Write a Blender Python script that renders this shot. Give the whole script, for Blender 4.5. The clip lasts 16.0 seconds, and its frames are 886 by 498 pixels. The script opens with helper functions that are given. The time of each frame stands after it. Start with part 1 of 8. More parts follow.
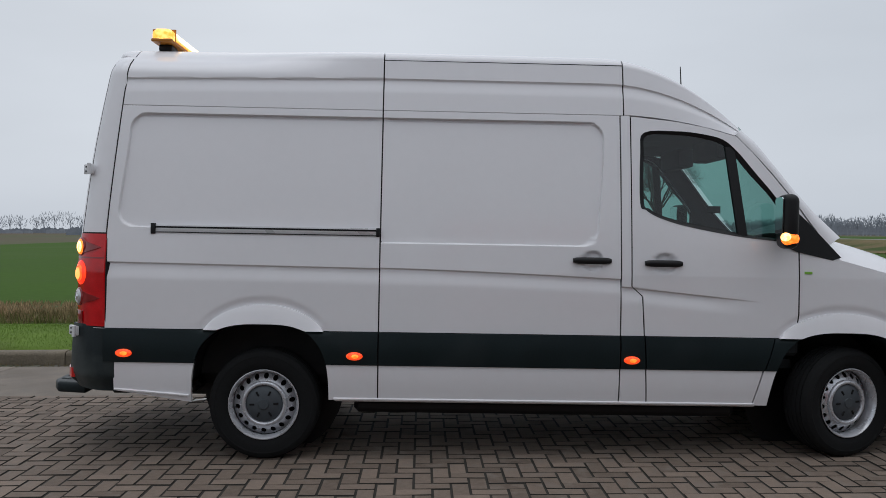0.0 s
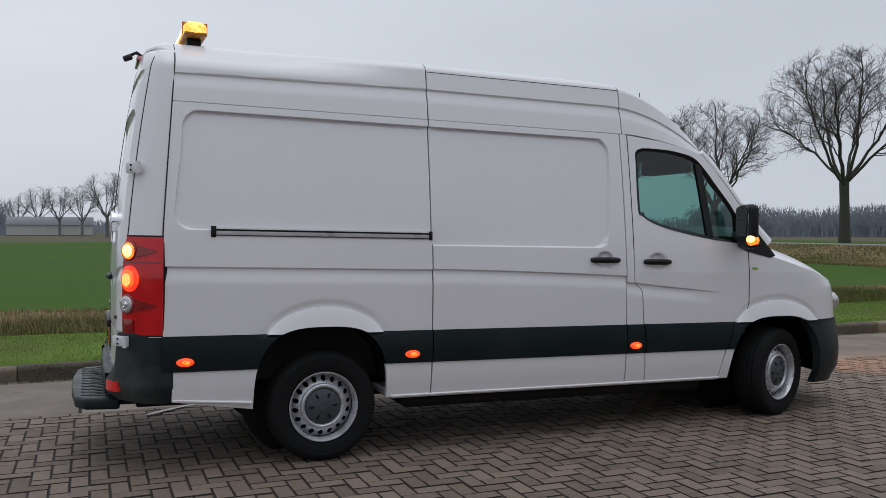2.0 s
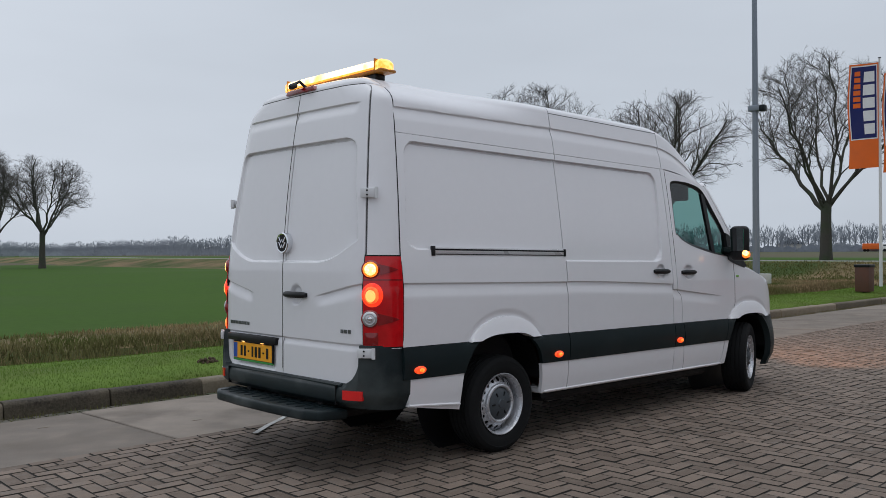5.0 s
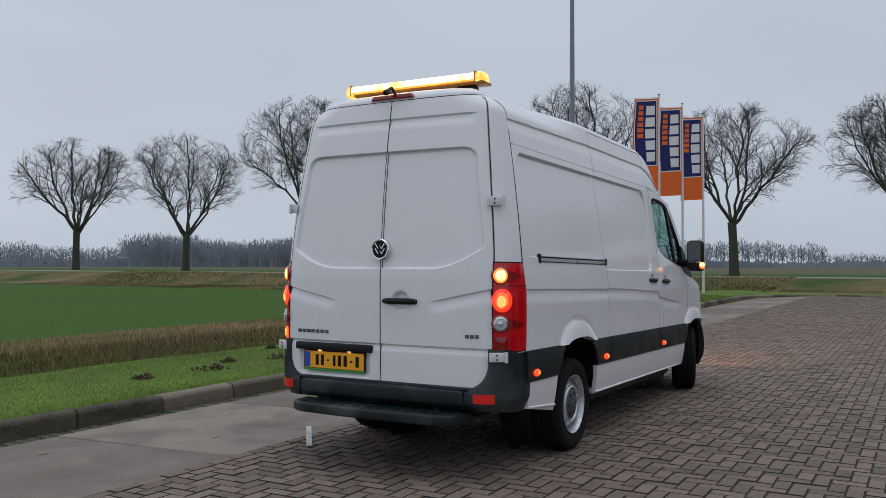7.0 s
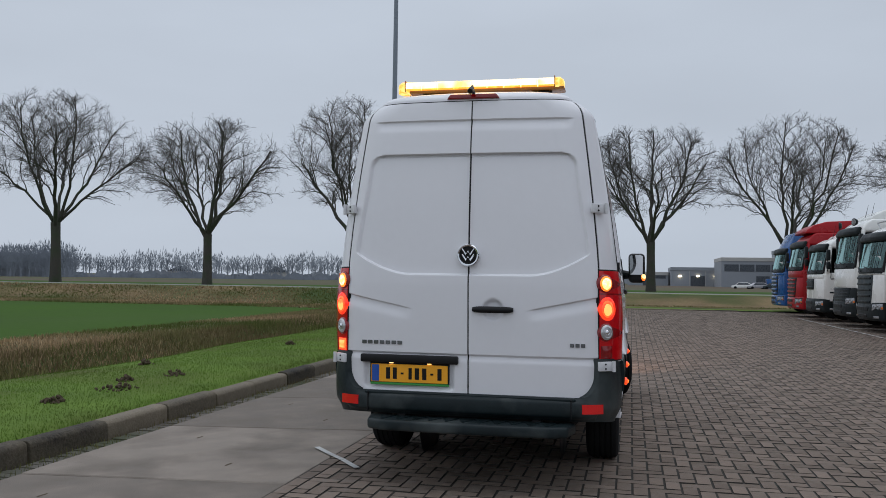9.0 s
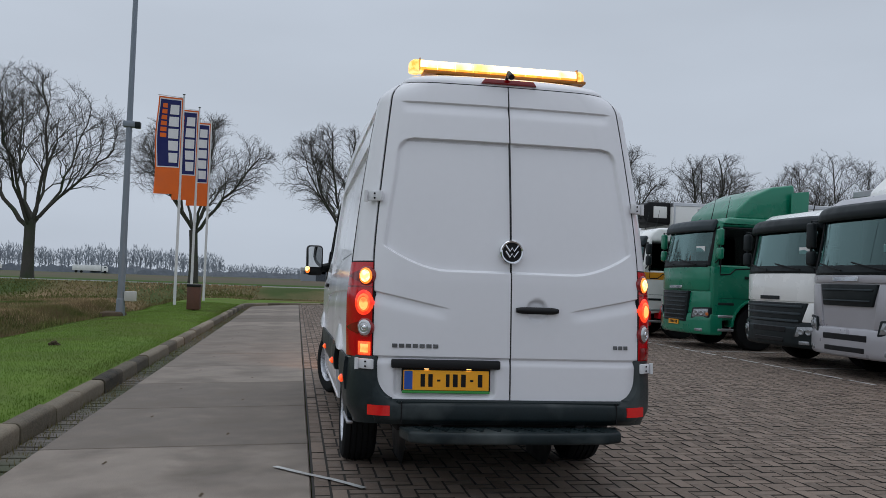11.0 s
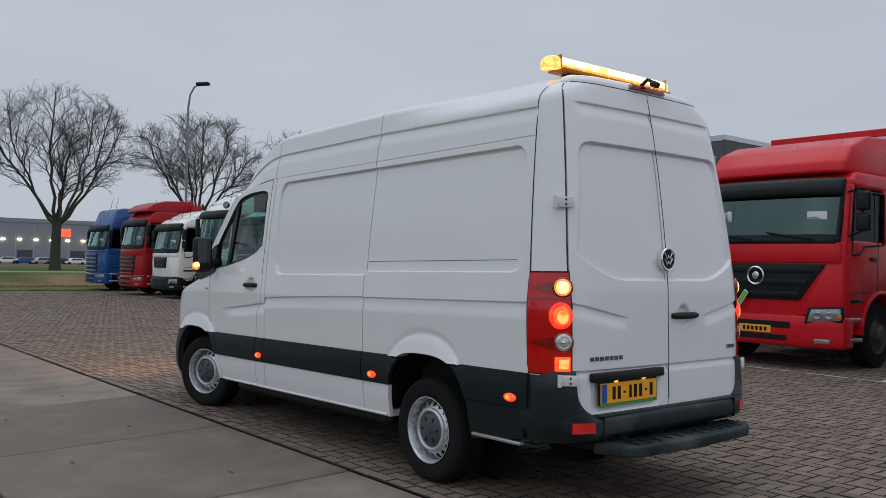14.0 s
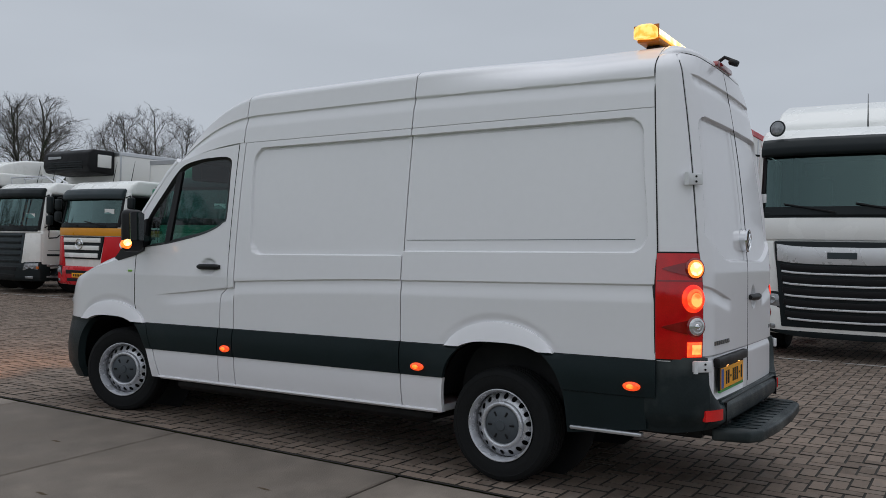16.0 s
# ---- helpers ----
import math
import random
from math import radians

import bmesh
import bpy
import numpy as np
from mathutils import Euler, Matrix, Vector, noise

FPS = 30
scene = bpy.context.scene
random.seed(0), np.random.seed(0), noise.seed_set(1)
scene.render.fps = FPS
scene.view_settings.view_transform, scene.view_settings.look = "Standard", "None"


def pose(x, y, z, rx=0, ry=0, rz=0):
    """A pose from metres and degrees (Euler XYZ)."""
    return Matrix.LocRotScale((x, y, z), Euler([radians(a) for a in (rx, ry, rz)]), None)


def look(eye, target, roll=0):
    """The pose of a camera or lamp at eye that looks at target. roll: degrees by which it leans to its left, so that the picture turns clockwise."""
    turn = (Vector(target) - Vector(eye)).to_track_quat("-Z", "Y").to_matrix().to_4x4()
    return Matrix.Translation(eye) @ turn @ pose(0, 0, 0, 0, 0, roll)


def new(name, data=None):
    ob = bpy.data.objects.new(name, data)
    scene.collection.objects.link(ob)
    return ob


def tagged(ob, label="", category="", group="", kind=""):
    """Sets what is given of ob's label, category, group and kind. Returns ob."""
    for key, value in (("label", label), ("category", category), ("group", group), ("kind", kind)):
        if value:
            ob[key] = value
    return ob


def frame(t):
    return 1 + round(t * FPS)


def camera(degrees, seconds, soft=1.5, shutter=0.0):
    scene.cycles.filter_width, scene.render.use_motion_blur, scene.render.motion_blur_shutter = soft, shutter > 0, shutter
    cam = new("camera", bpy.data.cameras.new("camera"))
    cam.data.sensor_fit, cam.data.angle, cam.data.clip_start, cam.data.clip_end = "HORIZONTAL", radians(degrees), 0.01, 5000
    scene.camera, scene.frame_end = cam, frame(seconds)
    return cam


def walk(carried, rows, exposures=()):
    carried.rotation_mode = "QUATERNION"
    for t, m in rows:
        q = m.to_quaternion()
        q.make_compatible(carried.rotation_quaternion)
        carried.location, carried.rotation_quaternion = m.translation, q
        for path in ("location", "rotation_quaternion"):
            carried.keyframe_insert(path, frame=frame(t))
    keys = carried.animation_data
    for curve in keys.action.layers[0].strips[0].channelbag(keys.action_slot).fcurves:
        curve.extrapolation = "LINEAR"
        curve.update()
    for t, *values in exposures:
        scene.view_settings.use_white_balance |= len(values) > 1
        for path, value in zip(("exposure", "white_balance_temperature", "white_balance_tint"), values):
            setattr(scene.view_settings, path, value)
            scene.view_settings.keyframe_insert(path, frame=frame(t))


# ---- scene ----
cam = camera(54.9, 16.0, soft=0.7)
PATH = [
    (0, (0.996, -6.309, 1.444), (1.045, -4.311, 1.4), 0.1),
    (0.5, (0.414, -6.29, 1.425), (0.614, -4.301, 1.39), 0.0),
    (1, (-0.166, -6.281, 1.424), (0.253, -4.325, 1.393), 0.1),
    (1.5, (-0.762, -6.235, 1.449), (-0.163, -4.328, 1.405), 0.1),
    (2, (-1.366, -6.194, 1.462), (-0.6, -4.347, 1.419), 0.2),
    (2.5, (-1.928, -6.104, 1.476), (-1.022, -4.321, 1.436), 0.3),
    (3, (-2.504, -6.013, 1.49), (-1.471, -4.3, 1.454), 0.4),
    (3.5, (-3.048, -5.866, 1.468), (-1.927, -4.21, 1.437), 0.4),
    (4, (-3.621, -5.663, 1.462), (-2.405, -4.076, 1.436), 0.5),
    (4.2, (-3.814, -5.563, 1.462), (-2.561, -4.004, 1.445), 0.2),
    (6.3, (-5.699, -4.047, 1.434), (-4.081, -2.871, 1.458), -0.0),
    (6.5, (-5.867, -3.836, 1.414), (-4.205, -2.724, 1.446), -0.0),
    (7, (-6.167, -3.305, 1.422), (-4.43, -2.315, 1.454), 0.1),
    (7.5, (-6.447, -2.797, 1.397), (-4.647, -1.926, 1.447), -0.0),
    (8, (-6.65, -2.202, 1.379), (-4.782, -1.491, 1.438), 0.2),
    (8.5, (-6.76, -1.632, 1.383), (-4.846, -1.057, 1.444), 0.5),
    (9, (-6.765, -1.038, 1.363), (-4.814, -0.607, 1.43), 0.8),
    (9.5, (-6.707, -0.448, 1.36), (-4.73, -0.151, 1.427), 0.7),
    (10, (-6.644, 0.175, 1.328), (-4.648, 0.269, 1.395), 0.9),
    (10.2, (-6.589, 0.4, 1.321), (-4.59, 0.403, 1.391), 1.4),
    (12.3, (-5.714, 2.817, 1.321), (-3.876, 2.029, 1.375), 1.0),
    (12.5, (-5.575, 3.035, 1.352), (-3.764, 2.186, 1.404), 1.0),
    (13, (-5.259, 3.577, 1.439), (-3.528, 2.575, 1.493), 0.9),
    (13.5, (-4.86, 4.085, 1.447), (-3.207, 2.96, 1.494), 1.0),
    (14, (-4.471, 4.522, 1.458), (-2.927, 3.251, 1.493), 1.1),
    (14.5, (-4.03, 4.87, 1.423), (-2.603, 3.469, 1.444), 1.2),
    (15, (-3.555, 5.154, 1.413), (-2.235, 3.652, 1.419), 1.2),
    (15.5, (-2.991, 5.404, 1.396), (-1.798, 3.798, 1.392), 1.3),
    (16, (-2.467, 5.541, 1.403), (-1.398, 3.851, 1.407), 1.4),
]
walk(cam, [(t, look(eye, target, roll)) for t, eye, target, roll in PATH], [(0, .11, 6500, 10), (4, .17, 6450, 10), (7, .05, 6260, 10), (10, .10, 6240, 10), (12.5, .03, 6240, 10), (13.5, .06, 6320, 10), (14.5, .03, 6380, 10), (16, .0, 6450, 10)])

# ---------------------------------------------------------------- light
world = bpy.data.worlds.new("overcast_sky")
scene.world = world
world.use_nodes = True
wn = world.node_tree
wn.nodes.clear()
sky = wn.nodes.new("ShaderNodeTexSky")
sky.sky_type, sky.sun_disc = "NISHITA", False
sky.sun_elevation, sky.sun_rotation = radians(38), radians(-10)
sky.air_density, sky.dust_density = 1.0, 4.0
grey = wn.nodes.new("ShaderNodeHueSaturation")
grey.inputs["Saturation"].default_value = 0.25
cloud = wn.nodes.new("ShaderNodeMixRGB")
cloud.inputs[0].default_value = 0.94
cloud.inputs[2].default_value = (5.05, 5.5, 6.12, 1)
ngeo = wn.nodes.new("ShaderNodeTexCoord")
cn = wn.nodes.new("ShaderNodeTexNoise")
cn.inputs["Scale"].default_value, cn.inputs["Detail"].default_value = 2.2, 4
cmap = wn.nodes.new("ShaderNodeMapping")
cmap.inputs["Scale"].default_value = (1, 1, 3.5)
wn.links.new(ngeo.outputs["Generated"], cmap.inputs["Vector"])
wn.links.new(cmap.outputs["Vector"], cn.inputs["Vector"])
crange = wn.nodes.new("ShaderNodeMapRange")
crange.inputs[1].default_value, crange.inputs[2].default_value = 0.3, 0.7
crange.inputs[3].default_value, crange.inputs[4].default_value = 0.95, 1.05
wn.links.new(cn.outputs["Fac"], crange.inputs[0])
cmul = wn.nodes.new("ShaderNodeVectorMath")
cmul.operation = "SCALE"
bg = wn.nodes.new("ShaderNodeBackground")
bg.inputs["Strength"].default_value = 0.1
wo = wn.nodes.new("ShaderNodeOutputWorld")
wn.links.new(sky.outputs[0], grey.inputs["Color"])
wn.links.new(grey.outputs[0], cloud.inputs[1])
wn.links.new(cloud.outputs[0], cmul.inputs[0])
# an overcast sky is brighter overhead, and a little brighter towards +y where the sun stands behind the cloud
cdir = wn.nodes.new("ShaderNodeSeparateXYZ")
wn.links.new(ngeo.outputs["Generated"], cdir.inputs[0])
zen = wn.nodes.new("ShaderNodeMapRange")
zen.inputs[1].default_value, zen.inputs[2].default_value = 0.30, 1.0
zen.inputs[3].default_value, zen.inputs[4].default_value = 1.0, 1.5
wn.links.new(cdir.outputs["Z"], zen.inputs[0])
side_y_sky = wn.nodes.new("ShaderNodeMapRange")
side_y_sky.inputs[1].default_value, side_y_sky.inputs[2].default_value = -1.0, 1.0
side_y_sky.inputs[3].default_value, side_y_sky.inputs[4].default_value = 0.92, 1.04
wn.links.new(cdir.outputs["Y"], side_y_sky.inputs[0])
lum = wn.nodes.new("ShaderNodeMath")
lum.operation = "MULTIPLY"
wn.links.new(zen.outputs[0], lum.inputs[0])
wn.links.new(side_y_sky.outputs[0], lum.inputs[1])
lum2 = wn.nodes.new("ShaderNodeMath")
lum2.operation = "MULTIPLY"
wn.links.new(lum.outputs[0], lum2.inputs[0])
wn.links.new(crange.outputs[0], lum2.inputs[1])
wn.links.new(lum2.outputs[0], cmul.inputs["Scale"])
wn.links.new(cmul.outputs[0], bg.inputs["Color"])
wn.links.new(bg.outputs[0], wo.inputs["Surface"])

sun_data = bpy.data.lights.new("sun", "SUN")
sun_data.energy, sun_data.angle, sun_data.color = 0.5, radians(60), (1.0, 0.97, 0.94)
sun = new("sun", sun_data)
sun.matrix_world = look((0, 0, 0), (-0.10, 0.12, -1.0))

# low beams of the van, warm on the bricks ahead of it
for hy in (-0.62, 0.62):
    beam = bpy.data.lights.new("low_beam", "SPOT")
    beam.energy, beam.color = 300.0, (1.0, 0.50, 0.26)
    beam.spot_size, beam.spot_blend, beam.shadow_soft_size = radians(75), 1.0, 0.07
    new("low_beam", beam).matrix_world = look((4.81, hy, 0.86), (14.0, hy * 1.3, 0.1))

# ---------------------------------------------------------------- materials


def mat(name, colour, rough=0.6, metal=0.0, vary=0.12, scale=6.0, fine=90.0, bump=0.0, bscale=120.0, coat=0.0,
        tint=None, tint_at=0.62, island=0.0, piece=0.0, spec=0.5, rvary=0.1):
    """Painted or natural surface: two scales of colour change, optional stains, fine relief."""
    m = bpy.data.materials.new(name)
    m.use_nodes = True
    nt = m.node_tree
    b = nt.nodes["Principled BSDF"]
    tc = nt.nodes.new("ShaderNodeTexCoord")
    n1 = nt.nodes.new("ShaderNodeTexNoise")
    n1.inputs["Scale"].default_value, n1.inputs["Detail"].default_value = scale, 5
    n2 = nt.nodes.new("ShaderNodeTexNoise")
    n2.inputs["Scale"].default_value, n2.inputs["Detail"].default_value = fine, 3
    for n in (n1, n2):
        nt.links.new(tc.outputs["Object"], n.inputs["Vector"])
    add = nt.nodes.new("ShaderNodeMath")
    add.operation = "MULTIPLY_ADD"
    add.inputs[1].default_value = 0.6
    nt.links.new(n1.outputs["Fac"], add.inputs[0])
    half = nt.nodes.new("ShaderNodeMath")
    half.operation = "MULTIPLY"
    half.inputs[1].default_value = 0.4
    nt.links.new(n2.outputs["Fac"], half.inputs[0])
    nt.links.new(half.outputs[0], add.inputs[2])
    last = add.outputs[0]
    extra = []
    if island:
        g = nt.nodes.new("ShaderNodeNewGeometry")
        extra.append((g.outputs["Random Per Island"], island))
    if piece:
        oi = nt.nodes.new("ShaderNodeObjectInfo")
        extra.append((oi.outputs["Random"], piece))
    for sock, amount in extra:
        ma = nt.nodes.new("ShaderNodeMath")
        ma.operation = "MULTIPLY_ADD"
        ma.inputs[1].default_value = amount
        nt.links.new(sock, ma.inputs[0])
        sub = nt.nodes.new("ShaderNodeMath")
        sub.operation = "SUBTRACT"
        sub.inputs[1].default_value = amount / 2
        nt.links.new(last, sub.inputs[0])
        nt.links.new(sub.outputs[0], ma.inputs[2])
        last = ma.outputs[0]
    rng = nt.nodes.new("ShaderNodeMapRange")
    rng.inputs[1].default_value, rng.inputs[2].default_value = 0.25, 0.75
    rng.inputs[3].default_value, rng.inputs[4].default_value = 1 - vary, 1 + vary
    rng.clamp = False
    nt.links.new(last, rng.inputs[0])
    sc = nt.nodes.new("ShaderNodeVectorMath")
    sc.operation = "SCALE"
    sc.inputs[0].default_value = colour[:3]
    nt.links.new(rng.outputs[0], sc.inputs["Scale"])
    out = sc.outputs[0]
    if tint:
        n3 = nt.nodes.new("ShaderNodeTexNoise")
        n3.inputs["Scale"].default_value, n3.inputs["Detail"].default_value = scale * 0.37, 6
        nt.links.new(tc.outputs["Object"], n3.inputs["Vector"])
        r3 = nt.nodes.new("ShaderNodeMapRange")
        r3.inputs[1].default_value, r3.inputs[2].default_value = tint_at - 0.1, tint_at + 0.12
        nt.links.new(n3.outputs["Fac"], r3.inputs[0])
        mx = nt.nodes.new("ShaderNodeMixRGB")
        mx.inputs[2].default_value = (*tint, 1)
        nt.links.new(r3.outputs[0], mx.inputs[0])
        nt.links.new(out, mx.inputs[1])
        out = mx.outputs[0]
    nt.links.new(out, b.inputs["Base Color"])
    rr = nt.nodes.new("ShaderNodeMapRange")
    rr.inputs[1].default_value, rr.inputs[2].default_value = 0.3, 0.7
    rr.inputs[3].default_value, rr.inputs[4].default_value = max(0.02, rough - rvary), min(1, rough + rvary)
    nt.links.new(n1.outputs["Fac"], rr.inputs[0])
    nt.links.new(rr.outputs[0], b.inputs["Roughness"])
    b.inputs["Metallic"].default_value = metal
    b.inputs["Specular IOR Level"].default_value = spec
    if coat:
        b.inputs["Coat Weight"].default_value = coat
        b.inputs["Coat Roughness"].default_value = 0.04
    if bump:
        n4 = nt.nodes.new("ShaderNodeTexNoise")
        n4.inputs["Scale"].default_value, n4.inputs["Detail"].default_value = bscale, 4
        nt.links.new(tc.outputs["Object"], n4.inputs["Vector"])
        bp = nt.nodes.new("ShaderNodeBump")
        bp.inputs["Strength"].default_value = bump
        bp.inputs["Distance"].default_value = 0.01
        nt.links.new(n4.outputs["Fac"], bp.inputs["Height"])
        nt.links.new(bp.outputs[0], b.inputs["Normal"])
    return m


def glow(name, colour, strength, base=(0.5, 0.2, 0.05), hot=None, scale=30.0, at=0.5):
    m = bpy.data.materials.new(name)
    m.use_nodes = True
    b = m.node_tree.nodes["Principled BSDF"]
    b.inputs["Base Color"].default_value = (*base, 1)
    b.inputs["Roughness"].default_value = 0.15
    b.inputs["Emission Color"].default_value = (*colour, 1)
    b.inputs["Emission Strength"].default_value = strength
    if hot:
        # facets of the lens: hotter cells round the bulb
        nt = m.node_tree
        tc = nt.nodes.new("ShaderNodeTexCoord")
        no = nt.nodes.new("ShaderNodeTexNoise")
        no.inputs["Scale"].default_value, no.inputs["Detail"].default_value = scale, 2
        nt.links.new(tc.outputs["Object"], no.inputs["Vector"])
        mr = nt.nodes.new("ShaderNodeMapRange")
        mr.inputs[1].default_value, mr.inputs[2].default_value = at - 0.08, at + 0.08
        nt.links.new(no.outputs["Fac"], mr.inputs[0])
        mx = nt.nodes.new("ShaderNodeMixRGB")
        mx.inputs[1].default_value, mx.inputs[2].default_value = (*colour, 1), (*hot, 1)
        nt.links.new(mr.outputs[0], mx.inputs[0])
        nt.links.new(mx.outputs[0], b.inputs["Emission Color"])
    return m


def glass(name, tint=(0.75, 0.85, 0.82), rough=0.0, floor=0.045, power=4.0, sheen=(0.9, 0.9, 0.9)):
    """Thin tinted pane: clear straight through, mirror at grazing angles."""
    m = bpy.data.materials.new(name)
    m.use_nodes = True
    nt = m.node_tree
    nt.nodes.clear()
    o = nt.nodes.new("ShaderNodeOutputMaterial")
    mix = nt.nodes.new("ShaderNodeMixShader")
    tr = nt.nodes.new("ShaderNodeBsdfTransparent")
    tr.inputs[0].default_value = (*tint, 1)
    gl = nt.nodes.new("ShaderNodeBsdfGlossy")
    gl.inputs["Roughness"].default_value = rough
    gl.inputs["Color"].default_value = (*sheen, 1)
    lw = nt.nodes.new("ShaderNodeLayerWeight")
    lw.inputs[0].default_value = 0.5
    pw = nt.nodes.new("ShaderNodeMath")
    pw.operation = "POWER"
    pw.inputs[1].default_value = power
    nt.links.new(lw.outputs["Facing"], pw.inputs[0])
    ml = nt.nodes.new("ShaderNodeMath")
    ml.operation = "MULTIPLY_ADD"
    ml.inputs[1].default_value, ml.inputs[2].default_value = 0.90, floor
    nt.links.new(pw.outputs[0], ml.inputs[0])
    nt.links.new(ml.outputs[0], mix.inputs[0])
    nt.links.new(tr.outputs[0], mix.inputs[1])
    nt.links.new(gl.outputs[0], mix.inputs[2])
    nt.links.new(mix.outputs[0], o.inputs[0])
    return m


M = {}
M["van_white"] = mat("white_van_paint", (0.80, 0.79, 0.81), 0.13, vary=0.02, scale=1.2, fine=18, spec=0.5, rvary=0.03)
M["dark_gap"] = mat("black_shell", (0.012, 0.012, 0.013), 0.8)
M["trim"] = mat("grey_plastic_trim", (0.009, 0.0165, 0.0185), 0.40, spec=0.20, vary=0.25, scale=3, bump=0.12, bscale=500, tint=(0.024, 0.031, 0.033), tint_at=0.68)
M["bumper"] = mat("scuffed_bumper_plastic", (0.011, 0.018, 0.020), 0.42, spec=0.25, vary=0.35, scale=7, bump=0.15, bscale=300, tint=(0.065, 0.075, 0.074), tint_at=0.57)
M["rail"] = mat("satin_rail", (0.62, 0.62, 0.63), 0.35, metal=0.3, vary=0.1)
# orange glow of the lit lens is put into this plastic's colour
M["beacon_foot"] = mat("glow_tinted_plastic", (0.42, 0.16, 0.02), 0.35, vary=0.2)
M["black"] = mat("black_plastic", (0.008, 0.008, 0.009), 0.45, spec=0.3, vary=0.2, bump=0.05, bscale=300)
M["tyre"] = mat("tyre_rubber", (0.0105, 0.011, 0.0115), 0.85, spec=0.18, vary=0.3, scale=9, bump=0.2, bscale=200)
M["rim"] = mat("silver_painted_steel", (0.56, 0.57, 0.60), 0.28, metal=0.5, vary=0.15, scale=12, tint=(0.22, 0.20, 0.18), tint_at=0.74)
M["cap"] = mat("grey_hub_cap", (0.055, 0.065, 0.075), 0.5, vary=0.2)
M["chrome"] = mat("chrome", (0.75, 0.76, 0.78), 0.12, metal=1.0, vary=0.05)
M["alu"] = mat("brushed_aluminium", (0.55, 0.56, 0.58), 0.35, metal=0.9, vary=0.1)
M["zinc"] = mat("hinge_painted_white", (0.7, 0.7, 0.71), 0.35, vary=0.08)
M["red_lens"] = mat("red_lamp_lens", (0.58, 0.004, 0.008), 0.10, vary=0.25, scale=14, fine=160, coat=0.25)
M["red_dark"] = mat("dark_red_lamp_lens", (0.24, 0.003, 0.005), 0.1, vary=0.3, scale=20, coat=0.6)
M["clear_lens"] = mat("clear_lamp_lens", (0.55, 0.55, 0.56), 0.08, metal=0.5, vary=0.3, scale=60, coat=0.6)
M["brake_lit"] = glow("lit_brake_lamp", (1.0, 0.022, 0.008), 1.0, (0.6, 0.015, 0.015), hot=(1.0, 0.06, 0.012), scale=18)
M["brake_mid"] = glow("lit_brake_ring", (1.0, 0.06, 0.014), 1.5, (0.6, 0.03, 0.02), hot=(1.0, 0.12, 0.02), scale=30)
M["brake_core"] = glow("lit_brake_core", (1.0, 0.14, 0.02), 1.7, (0.6, 0.05, 0.02), hot=(1.0, 0.36, 0.09), scale=14, at=0.42)
M["amber_lit"] = glow("lit_amber_lamp", (1.0, 0.13, 0.012), 1.5, (0.7, 0.2, 0.02), hot=(1.0, 0.24, 0.03), scale=50)
M["marker_lit"] = glow("lit_side_marker", (1.0, 0.05, 0.01), 0.8, (0.55, 0.06, 0.02), hot=(1.0, 0.12, 0.015), scale=60)
M["beacon_lit"] = glow("lit_amber_beacon", (1.0, 0.50, 0.09), 2.8, (0.7, 0.4, 0.05), hot=(1.0, 0.72, 0.34), scale=7, at=0.44)
M["beacon_low"] = glow("amber_beacon_skirt", (1.0, 0.30, 0.015), 1.1, (0.6, 0.3, 0.05), hot=(1.0, 0.5, 0.04), scale=20)
M["beacon_hot"] = glow("lit_beacon_core", (1.0, 0.36, 0.02), 1.2, (0.7, 0.4, 0.1), hot=(1.0, 0.62, 0.16), scale=25)
M["reflector"] = mat("red_reflector", (0.80, 0.018, 0.018), 0.15, vary=0.2, fine=300, coat=0.5)
M["plate"] = mat("yellow_number_plate", (0.95, 0.41, 0.012), 0.4, vary=0.06)
M["plate_blue"] = mat("blue_plate_strip", (0.02, 0.09, 0.42), 0.4)
M["plate_green"] = mat("green_plate_holder", (0.05, 0.32, 0.06), 0.4)
M["bulb_hot"] = glow("hot_indicator_bulb", (1.0, 0.50, 0.12), 2.6, (0.8, 0.4, 0.1), hot=(1.0, 0.68, 0.3), scale=40)
M["ink"] = mat("black_print", (0.009, 0.009, 0.010), 0.5, spec=0.2)
M["glass"] = glass("window_glass", (0.40, 0.61, 0.57), power=5.0, floor=0.06)
M["truck_glass"] = glass("truck_window_glass", (0.26, 0.42, 0.41), floor=0.11, power=2.6, sheen=(0.60, 0.88, 0.85))
M["truck_side_glass"] = glass("truck_door_glass", (0.10, 0.14, 0.14), floor=0.02, power=5.0, sheen=(0.5, 0.55, 0.55))
M["lettering"] = mat("grey_raised_lettering", (0.16, 0.165, 0.17), 0.25, metal=0.6, vary=0.1)
M["cab_dark"] = mat("dark_cab_lining", (0.020, 0.024, 0.026), 0.75, spec=0.2, vary=0.2)
M["seat"] = mat("dark_seat_cloth", (0.03, 0.035, 0.04), 0.9, vary=0.25, bump=0.2)
M["paper"] = mat("white_paper", (0.75, 0.75, 0.73), 0.7)
M["mirror"] = mat("mirror_face", (0.8, 0.82, 0.83), 0.02, metal=1.0, vary=0.01, rvary=0.01)
M["bulb_green"] = mat("green_badge", (0.22, 0.5, 0.06), 0.4)
M["wood_grey"] = mat("galvanised_pole", (0.22, 0.25, 0.29), 0.5, metal=0.3, vary=0.15, scale=2)
M["pole_white"] = mat("white_flagpole", (0.68, 0.68, 0.68), 0.4, vary=0.06)
M["flag_orange"] = mat("orange_flag_cloth", (0.80, 0.15, 0.02), 0.8, vary=0.12, scale=2)
M["flag_blue"] = mat("blue_flag_cloth", (0.012, 0.018, 0.12), 0.8, vary=0.12, scale=2)
